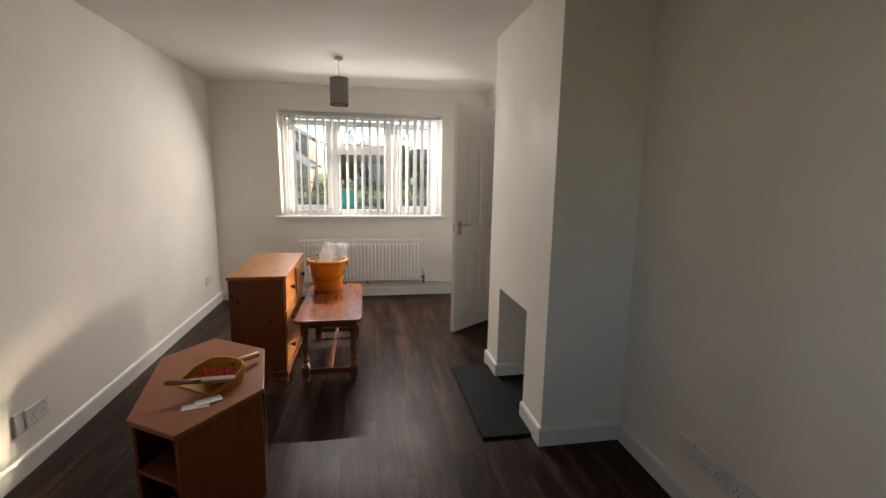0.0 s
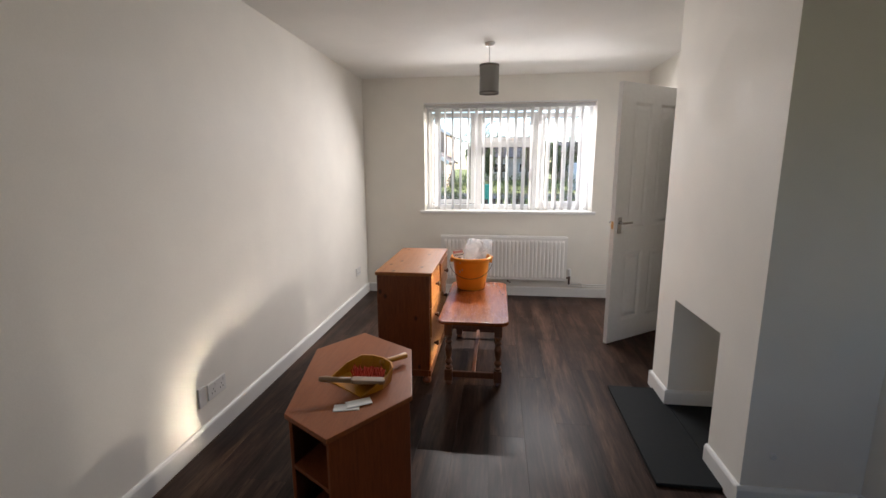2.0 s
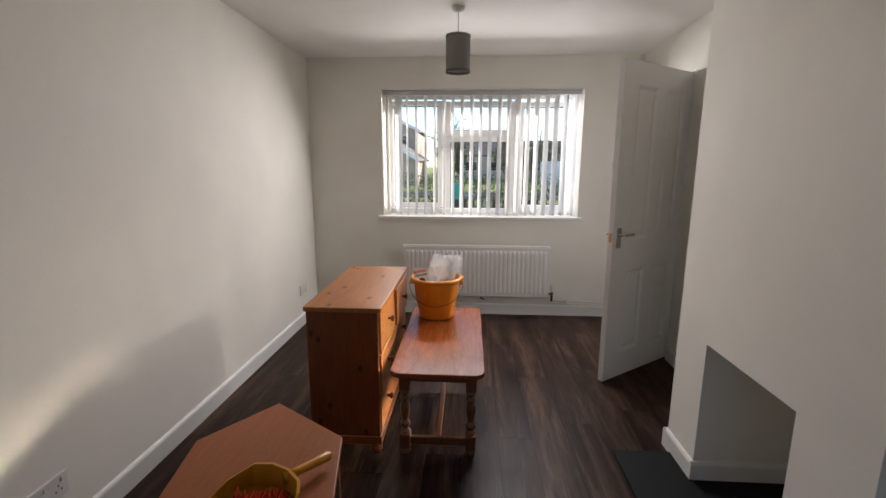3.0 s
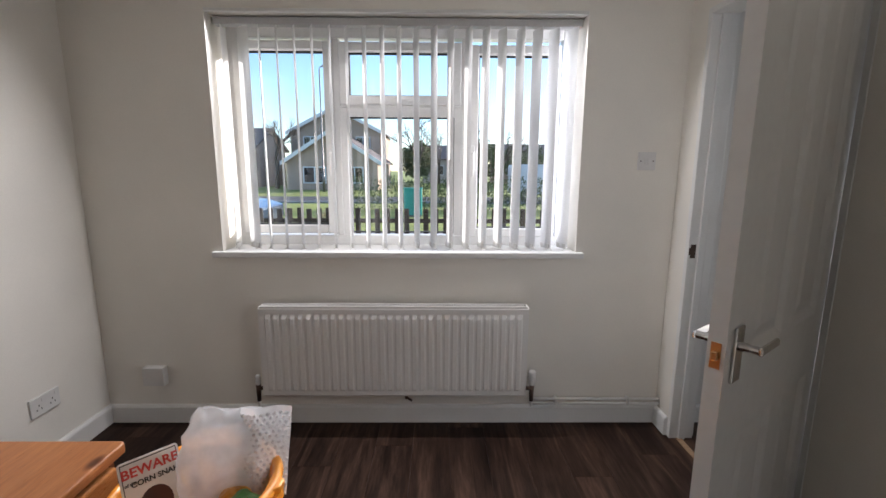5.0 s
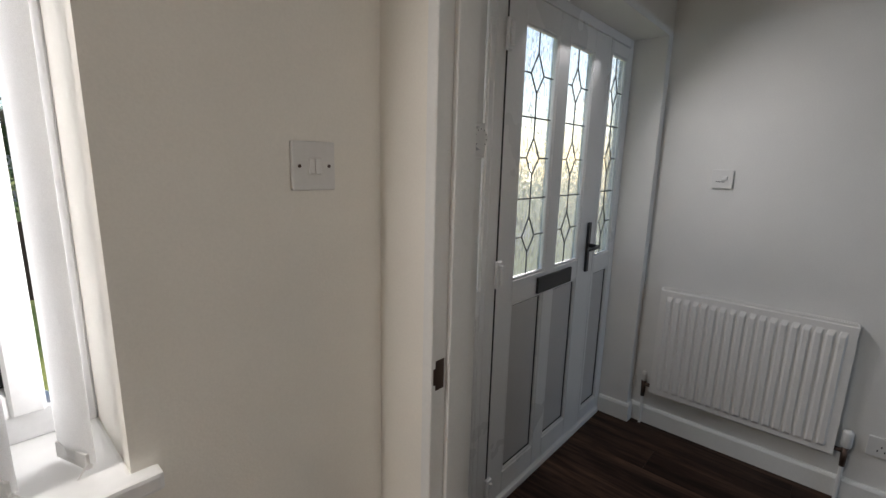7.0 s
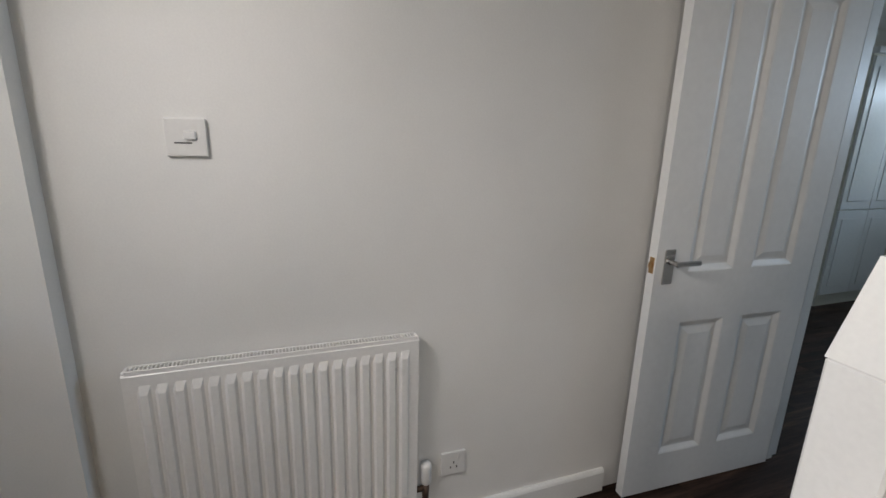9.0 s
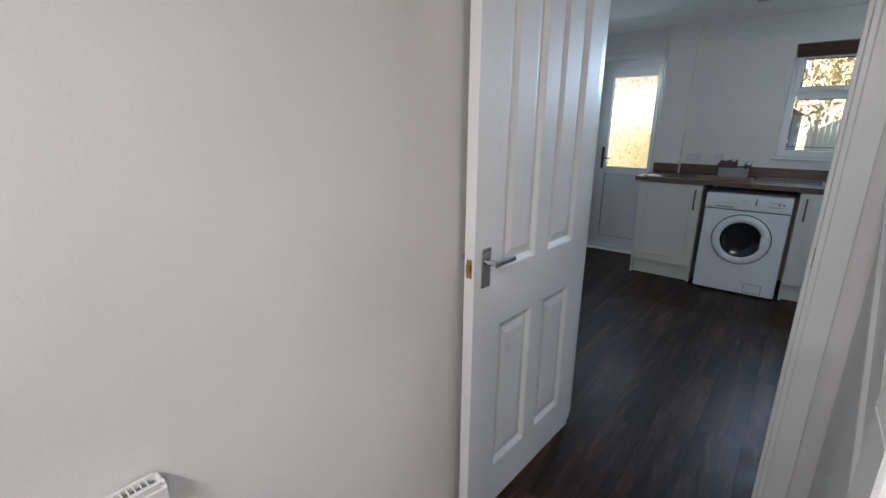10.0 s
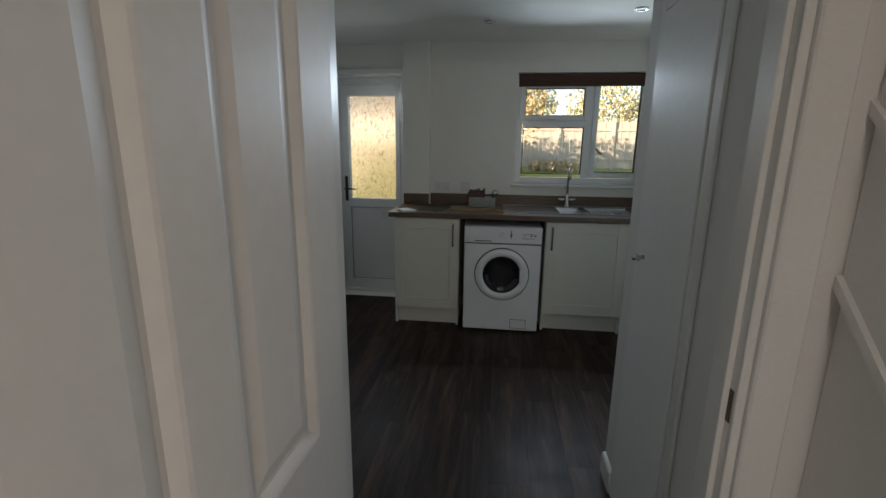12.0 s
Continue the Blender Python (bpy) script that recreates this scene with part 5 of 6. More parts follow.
# corner television stand: six-sided, open shelves at the chamfered corner
stand = thing("corner_stand", "six-sided mahogany-effect corner stand with open shelves", "corner stand", pose(0, 0, 0))
OUT = [(-0.675, 1.800), (-0.462, 1.667), (-0.235, 1.982), (-0.325, 2.428), (-0.622, 2.622), (-0.792, 2.378)]
SZ = 0.50
part("top", prism(bmesh.new(), OUT, SZ - 0.020, SZ, 0.003), MAHOG_TOP_LIT, stand, "flat mahogany-effect top with a thin dark edge")
cen = Vector((sum(p[0] for p in OUT) / 6, sum(p[1] for p in OUT) / 6))
INN = [tuple(cen + (Vector(p) - cen) * 0.955) for p in OUT]


def upright(a, b, z0, z1, t, m, name, label="", s0=0.0, s1=1.0):
    """A board standing between two corners of the outline."""
    a, b = Vector(a), Vector(b)
    a, b = a.lerp(b, s0), a.lerp(b, s1)
    d = (b - a).normalized()
    nrm = Vector((-d.y, d.x))
    part(name, prism(bmesh.new(), [tuple(a), tuple(b), tuple(b + nrm * t), tuple(a + nrm * t)], z0, z1, 0.0015, 1), m, stand, label)


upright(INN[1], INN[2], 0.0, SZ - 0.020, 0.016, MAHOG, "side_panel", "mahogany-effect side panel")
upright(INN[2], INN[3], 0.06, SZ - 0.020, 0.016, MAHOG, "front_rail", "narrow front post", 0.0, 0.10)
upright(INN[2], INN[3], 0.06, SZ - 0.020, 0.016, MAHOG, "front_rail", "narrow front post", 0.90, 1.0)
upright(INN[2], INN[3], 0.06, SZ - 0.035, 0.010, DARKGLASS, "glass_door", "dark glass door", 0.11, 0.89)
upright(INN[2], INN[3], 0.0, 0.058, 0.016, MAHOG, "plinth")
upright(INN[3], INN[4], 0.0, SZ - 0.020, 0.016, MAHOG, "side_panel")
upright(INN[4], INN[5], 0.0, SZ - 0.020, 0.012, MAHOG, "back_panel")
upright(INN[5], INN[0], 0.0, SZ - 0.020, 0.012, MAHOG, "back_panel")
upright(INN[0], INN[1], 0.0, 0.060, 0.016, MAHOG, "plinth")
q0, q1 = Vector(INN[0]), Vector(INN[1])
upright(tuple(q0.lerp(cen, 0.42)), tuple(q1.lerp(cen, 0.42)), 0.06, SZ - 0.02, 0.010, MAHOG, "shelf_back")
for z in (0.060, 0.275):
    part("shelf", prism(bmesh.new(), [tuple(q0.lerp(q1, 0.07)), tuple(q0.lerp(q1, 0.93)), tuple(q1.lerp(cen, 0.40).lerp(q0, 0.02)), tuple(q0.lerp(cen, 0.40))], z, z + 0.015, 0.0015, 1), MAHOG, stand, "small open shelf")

# dustpan and brush lying on the stand, and folded papers
pan = thing("dustpan", "yellow plastic dustpan lying on the corner stand", "dustpan", pose(-0.515, 2.000, SZ, 0, 0, -33))
outl = [(-0.105, 0.0), (0.105, 0.0), (0.115, 0.10), (0.095, 0.165), (0.055, 0.195), (0.0, 0.205), (-0.055, 0.195), (-0.095, 0.165), (-0.115, 0.10)]
part("base", prism(bmesh.new(), outl, 0.0, 0.004), YELLOW, pan)
bm = bmesh.new()
rim = outl[1:] + outl[:1]
cols = []
for x, y in rim:
    hh = 0.012 + 0.052 * min(1, y / 0.16)
    cols.append([bm.verts.new((x * k, y * k, z)) for k, z in ((1.0, 0.002), (1.06, hh), (1.02, hh), (0.96, 0.004))])
for a, b in zip(cols, cols[1:]):
    for k in range(4):
        bm.faces.new((a[k], b[k], b[(k + 1) % 4], a[(k + 1) % 4]))
bm.faces.new(cols[0])
bm.faces.new(cols[-1][::-1])
bmesh.ops.recalc_face_normals(bm, faces=bm.faces)
part("wall", bm, YELLOW, pan, "curved yellow side wall")
bm = bmesh.new()
tube(bm, [(0, 0.20, 0.045), (0, 0.24, 0.042), (0, 0.30, 0.034), (0, 0.345, 0.030), (0, 0.355, 0.030)], [0.016, 0.012, 0.013, 0.015, 0.008], 12)
part("handle", bm, YELLOW, pan, "yellow handle with a hanging hole", smooth=True)
brush = thing("hand_brush", "wooden hand brush with red bristles lying in the dustpan", "hand brush", pose(-0.475, 1.990, SZ + 0.040, 0, 6, 16))
part("stock", prism(bmesh.new(), round_rect(-0.01, 0.125, -0.020, 0.020, 0.014), 0.0, 0.016, 0.004), PALEWOOD, brush, "pale wooden stock")
bm = bmesh.new()
tube(bm, [(-0.01, 0, 0.008), (-0.06, 0, 0.008), (-0.11, 0, 0.010), (-0.135, 0, 0.010)], [0.012, 0.010, 0.013, 0.009], 12)
part("handle", bm, PALEWOOD, brush, smooth=True)
bm = bmesh.new()
rr = random.Random(2)
for i in range(40):
    for j in range(8):
        x, y = 0.002 + i * 0.0030, (j - 3) * 0.0055
        tx, ty = x + rr.uniform(-0.018, 0.018), y + 0.100 + rr.uniform(-0.016, 0.012)
        tube(bm, [(x, y * 0.4 + 0.012, 0.008), (tx, ty, rr.uniform(-0.024, 0.020))], [0.0026, 0.0022], 4, False)
tagged(part("bristles", bm, BRISTLE, brush, "red bristles"), kind="stuff")
for k, (x, y, a) in enumerate(((-0.462, 1.868, 14), (-0.425, 1.900, 30))):
    t = thing("folded_paper", "folded white paper napkin on the corner stand", "paper", pose(x, y, SZ + 0.0035 * k, 0, 0, a), "papers on the stand")
    part("sheet", box(-0.048, 0.048, -0.024, 0.024, 0.0002, 0.0012), PAPER, t)
    part("fold", box(-0.047, 0.046, -0.023, 0.022, 0.0018, 0.0028), PAPER, t)

# ---- kitchen ----
WT = 0.935
wt = thing("worktop", "walnut-effect laminate worktop along the kitchen wall", "worktop")
WY0, WY1 = YB + 0.002, 0.125
for r in ((XW + 0.002, 1.845, WY0, WY1), (2.455, 3.560, WY0, WY1), (1.845, 2.455, WY0, -0.43), (1.845, 2.455, -0.045, WY1), (3.560, 3.805, YB + 0.088, WY1)):
    part("board", box(r[0], r[1], r[2], r[3], WT - 0.038, WT, 0.0), WALNUT, wt)
part("front_edge", box(XW + 0.002, 3.805, WY1, WY1 + 0.006, WT - 0.038, WT, 0.002), WALNUT, wt, "rounded front edge")
sp = thing("upstand", "walnut-effect upstand behind the worktop", "upstand")
part("strip", box(XW + 0.002, 3.563, YB + 0.001, YB + 0.018, WT, WT + 0.095, 0.003), WALNUT, sp)
part("strip", box(3.567, 3.798, YB + 0.087, YB + 0.103, WT, WT + 0.095, 0.003), WALNUT, sp)


def cabinet(x0, x1, hinge_right, label):
    """A base cabinet with a shaker door; front at y = 0.10."""
    c = thing("base_cabinet", label, "kitchen cabinet")
    for a, b in ((x0, x0 + 0.018), (x1 - 0.018, x1)):
        part("side", box(a, b, YB + 0.02, 0.085, 0.0, WT - 0.039), CREAM, c)
    part("carcass", box(x0 + 0.018, x1 - 0.018, YB + 0.02, 0.070, 0.12, WT - 0.045), CREAM, c)
    part("plinth", box(x0 + 0.018, x1 - 0.018, 0.030, 0.046, 0.0, 0.135), CREAM, c, "cream plinth")
    d = new("cabinet_door")
    d.parent = c
    a, b, z0, z1 = x0 + 0.003, x1 - 0.003, 0.145, WT - 0.045
    for r in ((a, a + 0.075, z0, z1), (b - 0.075, b, z0, z1), (a + 0.075, b - 0.075, z0, z0 + 0.085), (a + 0.075, b - 0.075, z1 - 0.085, z1)):
        part("door_rail", box(r[0], r[1], 0.086, 0.106, r[2], r[3], 0.002), CREAM, d)
    part("door_panel", box(a + 0.073, b - 0.073, 0.088, 0.098, z0 + 0.083, z1 - 0.083), CREAM, d)
    hx = b - 0.045 if hinge_right else a + 0.045
    bm = bmesh.new()
    tube(bm, [(hx, 0.106, z1 - 0.045), (hx, 0.134, z1 - 0.045), (hx, 0.136, z1 - 0.215), (hx, 0.106, z1 - 0.215)], 0.0065, 8)
    part("handle", bm, GREYSTEEL, d, "dull grey steel bar handle", smooth=True)


cabinet(3.240, 3.765, False, "cream shaker base cabinet at the end of the run")
cabinet(1.955, 2.570, True, "cream shaker base cabinet under the sink")
filler = thing("filler_panel", "narrow cream filler panel beside the sink cabinet", "filler panel")
part("panel", box(XW + 0.002, 1.951, 0.070, 0.098, 0.145, WT - 0.045, 0.002), CREAM, filler)
part("plinth", box(XW + 0.002, 1.951, 0.030, 0.046, 0.0, 0.14), CREAM, filler)

wm = thing("washing_machine", "white front-loading washing machine under the worktop", "washing machine", pose(2.6, 0.165, 0.0))
part("body", box(0.0, 0.595, -0.56, -0.012, 0.012, 0.848, 0.008, 2), WASHER, wm)
part("front_panel", box(0.003, 0.592, -0.012, 0.006, 0.014, 0.715, 0.010, 2), WASHER, wm, "white front panel")
cp = part("control_panel", box(0.003, 0.592, -0.012, 0.014, 0.722, 0.846, 0.008, 2), WASHER, wm, "white control panel")
part("soap_drawer", box(0.375, 0.575, 0.014, 0.020, 0.735, 0.778, 0.003), WASHER, cp, "soap drawer with a grip slot")
part("drawer_slot", box(0.385, 0.510, 0.0195, 0.0205, 0.738, 0.744), BLACK, cp, "dark grip slot")
for x, r in ((0.305, 0.021), (0.235, 0.010), (0.130, 0.014), (0.085, 0.008), (0.055, 0.008)):
    bm = bmesh.new()
    tube(bm, [(x, 0.014, 0.79), (x, 0.028, 0.79), (x, 0.030, 0.79)], [r, r * 0.9, r * 0.7], 18)
    part("knob", bm, PLASTIC if r > 0.012 else STEEL, cp, "round control knob", smooth=False)
part("pointer", box(0.232, 0.238, 0.014, 0.0205, 0.765, 0.825), BLACK, cp, "thin dark indicator mark")
for z in (0.765, 0.80):
    part("print_bar", box(0.06, 0.15, 0.0142, 0.0146, z, z + 0.003), INK_BLACK, cp, "small printed marks")


def ring_y(bm, prof, cx, cz, seg=40):
    """Turns (radius, y) pairs round an axis along y."""
    rows = []
    for r, y in prof:
        rows.append([bm.verts.new((cx + r * math.cos(2 * math.pi * k / seg), y, cz + r * math.sin(2 * math.pi * k / seg))) for k in range(seg)])
    for a, b in zip(rows, rows[1:]):
        for k in range(seg):
            bm.faces.new((a[k], a[(k + 1) % seg], b[(k + 1) % seg], b[k]))
    bmesh.ops.recalc_face_normals(bm, faces=bm.faces)
    return bm


pd = part("porthole_door", ring_y(bmesh.new(), [(0.205, 0.006), (0.206, 0.020), (0.196, 0.032), (0.172, 0.036), (0.150, 0.028), (0.146, 0.014)], 0.297, 0.475), WASHER, wm, "white round porthole door", smooth=True)
part("shadow_gap", ring_y(bmesh.new(), [(0.213, 0.0058), (0.213, 0.0075), (0.203, 0.0075)], 0.297, 0.475), SEAL, pd, "dark gap round the door")
part("porthole_glass", ring_y(bmesh.new(), [(0.149, 0.020), (0.140, 0.023), (0.122, 0.013), (0.085, 0.0095), (0.05, 0.0085), (0.0005, 0.008)], 0.297, 0.475), PORTHOLE, pd, "dark bowl-shaped glass", smooth=True)
part("door_catch", box(0.128, 0.160, 0.030, 0.040, 0.425, 0.525, 0.006, 2), WASHER, pd, "recessed door catch")
part("flap_gap", box(0.092, 0.218, 0.004, 0.0072, 0.032, 0.108), SEAL, wm, "dark gap round the flap")
part("filter_flap", box(0.095, 0.215, 0.006, 0.010, 0.035, 0.105, 0.002), WASHER, wm, "small filter flap")
part("panel_gap", box(0.004, 0.591, 0.000, 0.0062, 0.715, 0.722), SEAL, wm, "dark joint under the control panel")
for x in (0.06, 0.535):
    for y in (-0.50, -0.06):
        bm = lathe(bmesh.new(), [(0.0, 0), (0.018, 0), (0.018, 0.012), (0, 0.012)], 10, x, y)
        part("foot", bm, BLACK, wm, "black rubber foot")

sink = thing("sink", "stainless steel sink with one and a half bowls and drainer", "sink")
bm = bmesh.new()
xs = (1.800, 1.850, 2.205, 2.245, 2.450, 2.480, 2.905)
ys = (-0.490, -0.425, -0.050, -0.010)
g = [[bm.verts.new((x, y, WT + 0.006)) for x in xs] for y in ys]
bowls = []
for i in range(3):
    for j in range(6):
        f = bm.faces.new((g[i][j], g[i][j + 1], g[i + 1][j + 1], g[i + 1][j]))
        if i == 1 and j in (1, 3):
            bowls.append((f, -0.15 if j == 1 else -0.10))
bm.normal_update()
for f, d in bowls:
    bmesh.ops.inset_individual(bm, faces=[f], thickness=0.012, depth=-0.008)
    bmesh.ops.inset_individual(bm, faces=[f], thickness=0.022, depth=d)
part("basin", bm, STEEL, sink, "brushed steel basin")
for r in ((1.797, 2.908, -0.493, -0.488), (1.797, 2.908, -0.012, -0.007), (1.797, 1.802, -0.488, -0.012), (2.903, 2.908, -0.488, -0.012)):
    part("rim", box(r[0], r[1], r[2], r[3], WT + 0.0005, WT + 0.009, 0.002), STEEL, sink)
for k in range(9):
    part("drainer_rib", box(2.52 + k * 0.042, 2.53 + k * 0.042, -0.40, -0.06, WT + 0.006, WT + 0.010, 0.0015), STEEL, sink)
tap = thing("kitchen_tap", "tall chrome mixer tap with a swan neck spout", "tap", pose(2.345, -0.452, WT + 0.006))
bm = lathe(bmesh.new(), [(0.0, 0.0), (0.027, 0.0), (0.025, 0.012), (0.017, 0.020), (0.015, 0.10), (0.012, 0.12), (0, 0.12)], 18)
part("base", bm, CHROME, tap, smooth=True)
bm = bmesh.new()
tube(bm, [(0, 0, 0.11), (0, 0, 0.28)] + [(0, 0.055 - 0.055 * math.cos(radians(a)), 0.28 + 0.055 * math.sin(radians(a))) for a in range(20, 181, 20)] + [(0, 0.11, 0.24)], 0.0095, 12)
part("spout", bm, CHROME, tap, "swan neck spout", smooth=True)
for s in (-1, 1):
    bm = bmesh.new()
    tube(bm, [(s * 0.010, 0, 0.065), (s * 0.045, 0, 0.065), (s * 0.075, 0, 0.067)], [0.010, 0.012, 0.009], 12)
    part("lever", bm, CHROME, tap, "chrome tap lever", smooth=True)

blindk = thing("roman_blind", "brown cloth blind folded up at the kitchen window head", "blind")
for k in range(3):
    part("fold", box(KWX0 + 0.012, KWX1 - 0.012, -0.600 + 0.010 * k, -0.588 + 0.010 * k, 1.965 + 0.018 * k, 2.062, 0.004), BLIND, blindk)
board = thing("chopping_board", "pale wooden chopping board lying on the worktop", "chopping board", pose(3.13, -0.19, WT, 0, 0, 4))
part("board", prism(bmesh.new(), round_rect(-0.21, 0.21, -0.13, 0.13, 0.02), 0.0, 0.014, 0.003), PALEWOOD, board)
mat2 = thing("place_mat", "dark folded mat lying on the worktop", "mat", pose(3.47, -0.16, WT, 0, 0, -12))
part("mat", prism(bmesh.new(), round_rect(-0.10, 0.10, -0.14, 0.14, 0.01), 0.0, 0.006, 0.002), BLACK, mat2)
bk = thing("cutlery_caddy", "grey woven caddy with kitchen things on the worktop", "caddy", pose(3.08, -0.27, WT + 0.014))
for r in ((-0.110, 0.110, -0.070, -0.062), (-0.110, 0.110, 0.062, 0.070), (-0.110, -0.102, -0.062, 0.062), (0.102, 0.110, -0.062, 0.062)):
    for k in range(5):
        part("weave_band", box(r[0] - 0.001 * (k % 2), r[1] + 0.001 * (k % 2), r[2] - 0.001 * (k % 2), r[3] + 0.001 * (k % 2), 0.001 + k * 0.0165, 0.016 + k * 0.0165, 0.003), WICKER, bk)
part("bottom", box(-0.10, 0.10, -0.06, 0.06, 0.0, 0.004), WICKER, bk)
for nm, x, y, lab, m in (("packet", 0.02, 0.0, "brown paper packet standing in the caddy", BROWN), ("packet", 0.065, 0.02, "brown paper packet standing in the caddy", BROWN)):
    t = thing(nm, lab, "packet", pose(3.08 + x, -0.27 + y, WT + 0.019, 8, 6, 15))
    part("bag", prism(bmesh.new(), [(-0.045, 0), (0.045, 0), (0.056, 0.10), (0.020, 0.145), (-0.035, 0.125), (-0.060, 0.15)], -0.018, 0.018, 0.006, m=Matrix.Rotation(radians(90), 4, "X")), m, t)
kt = thing("utensil", "black and chrome kitchen utensil leaning in the caddy", "utensil", pose(3.02, -0.26, WT + 0.02, 0, -22, 0))
bm = bmesh.new()
tube(bm, [(0, 0, 0), (0, 0, 0.09)], 0.007, 10)
part("grip", bm, BLACK, kt, smooth=True)
part("head", lathe(bmesh.new(), [(0.0, 0.09), (0.020, 0.095), (0.028, 0.12), (0.018, 0.145), (0, 0.15)], 16), CHROME, kt, "chrome round head", smooth=True)
lf = thing("leaflet", "small stack of leaflets at the worktop's end", "leaflet", pose(3.68, 0.0, WT, 0, 0, 25))
for k in range(3):
    part("sheet", box(-0.055, 0.055, -0.075, 0.075, 0.0005 + 0.003 * k, 0.003 + 0.003 * k), PAPER, lf).matrix_local = pose(0.004 * k, 0, 0, 0, 0, 9 * k)
wall_plate("socket", pose(3.455, YB, 1.090, 0, 0, 180), 0.146, 0.087, "white plastic double socket above the worktop", "socket", "socket2")
wall_plate("socket", pose(3.245, YB, 1.095, 0, 0, 180), 0.087, 0.087, "white plastic plate above the worktop", "socket", "blank")
for x, y in ((3.05, 0.09), (2.085, 0.31), (3.05, 1.5), (2.085, 1.5)):
    dl = thing("downlight", "small round recessed ceiling light, unlit", "ceiling light", pose(x, y, H), "kitchen downlights")
    part("bezel", lathe(bmesh.new(), [(0.030, -0.001), (0.030, -0.006), (0.042, -0.006), (0.045, -0.001), (0.045, 0.0)], 24), CHROME, dl, "chrome bezel", smooth=True)
    part("lens", lathe(bmesh.new(), [(0.0005, -0.0015), (0.030, -0.0015)], 24), plain("downlight_lens", (0.5, 0.5, 0.5), 0.3), dl)

# under-stair cupboard door in the kitchen
cd = tagged(new("door_5"), "flush white gloss cupboard door under the stair, closed", "cupboard door", "", "structure")
part("leaf", box(2.4255, 2.442, 1.892, 2.298, 0.03, 1.865, 0.003), GLOSS, cd)
for r in ((1.842, 1.889, 0.0, 1.92), (2.301, 2.350, 0.0, 1.92), (1.889, 2.301, 1.868, 1.92)):
    part("architrave", box(2.4255, 2.437, r[0], r[1], r[2], r[3], 0.003), SATIN, cd)
bm = bmesh.new()
tube(bm, [(2.442, 1.955, 1.065), (2.458, 1.955, 1.065), (2.470, 1.955, 1.065), (2.480, 1.955, 1.065)], [0.008, 0.006, 0.013, 0.010], 14)
tube(bm, [(2.468, 1.955, 1.065), (2.468, 1.985, 1.062)], 0.004, 8)
part("knob", bm, CHROME, cd, "small chrome knob", smooth=True)

# tall panelled white cupboard beside the back door
tall = thing("tall_cupboard", "tall white panelled cupboard beside the back door", "cupboard", pose(0, 0, 0))
part("carcass", box(4.545, XE - 0.002, -0.50, 0.30, 0.0, 2.10), CREAM, tall)
for y0, y1 in ((-0.495, -0.10), (-0.095, 0.295)):
    d = new("cupboard_door")
    d.parent = tall
    for z0, z1 in ((0.11, 0.86), (0.87, 2.08)):
        part("door_leaf", box(4.525, 4.544, y0, y1, z0, z1, 0.002), GLOSS, d)
        part("door_field", box(4.519, 4.525, y0 + 0.06, y1 - 0.06, z0 + 0.07, z1 - 0.07, 0.003), GLOSS, d)
part("cornice", box(4.505, XE - 0.002, -0.51, 0.31, 2.10, 2.145, 0.010, 2), GLOSS, tall, "white cornice")

# ---- outside ----


def ground_z(y):
    if y > -1.0:
        return -0.2
    return -0.2 + min(1.0, (-1.0 - y) / 12.0) * 0.95


bm = bmesh.new()
gx = [-900, -250, -80, -40, -20, -10, -5, 0, 5, 10, 20, 40, 80, 250, 900]
gy = [-900, -200, -60, -30, -18, -13, -10, -7, -4, -2, -1, 0, 2, 4, 6, 8, 10, 13, 17, 22, 30, 45, 80, 200, 900]
g = [[bm.verts.new((x, y, ground_z(y))) for x in gx] for y in gy]
for a, b in zip(g, g[1:]):
    for k in range(len(gx) - 1):
        bm.faces.new((a[k], a[k + 1], b[k + 1], b[k]))
structure("ground", bm, LAWN, "sunlit lawn and verge round the house", "ground")
structure("road", box(-60, 60, 24.0, 29.0, -0.25, -0.185), ASPHALT, "grey asphalt road beyond the verge", "road")
structure("pavement", box(-60, 60, 12.3, 13.9, -0.25, -0.188), plain("path_concrete", (0.30, 0.28, 0.26), 0.9, vary=0.15), "pale concrete footpath", "pavement")
structure("kerb", box(-60, 60, 23.8, 24.0, -0.25, -0.11, 0.02), plain("kerb_concrete", (0.33, 0.32, 0.30), 0.9, vary=0.1), "concrete kerb", "kerb")

# front garden fence of dark pales on two rails
fence = thing("garden_fence", "low dark-stained picket fence round the front lawn", "fence", pose(0, 10.75, -0.2))
pale_me = mesh_of("pale", prism(bmesh.new(), [(-0.045, 0.0), (0.045, 0.0), (0.045, 0.835), (0.038, 0.845), (-0.038, 0.845), (-0.045, 0.835)], -0.009, 0.009, 0.002, 1, Matrix.Rotation(radians(90), 4, "X")), FENCEWOOD)
for k in range(84):
    p = new("pale", pale_me)
    p.parent = fence
    p.matrix_local = pose(-7.5 + k * 0.17, -0.03, 0.02 + 0.01 * (k % 3), 0, 0.8 * ((k * 7) % 5 - 2) * 0.3, 0)
for z in (0.22, 0.62):
    part("rail", box(-7.6, 6.9, -0.018, 0.022, z, z + 0.075, 0.004), FENCEWOOD, fence)
for k in range(8):
    part("post", box(-7.5 + k * 2.02, -7.41 + k * 2.02, 0.022, 0.112, 0, 0.88, 0.006), FENCEWOOD, fence)

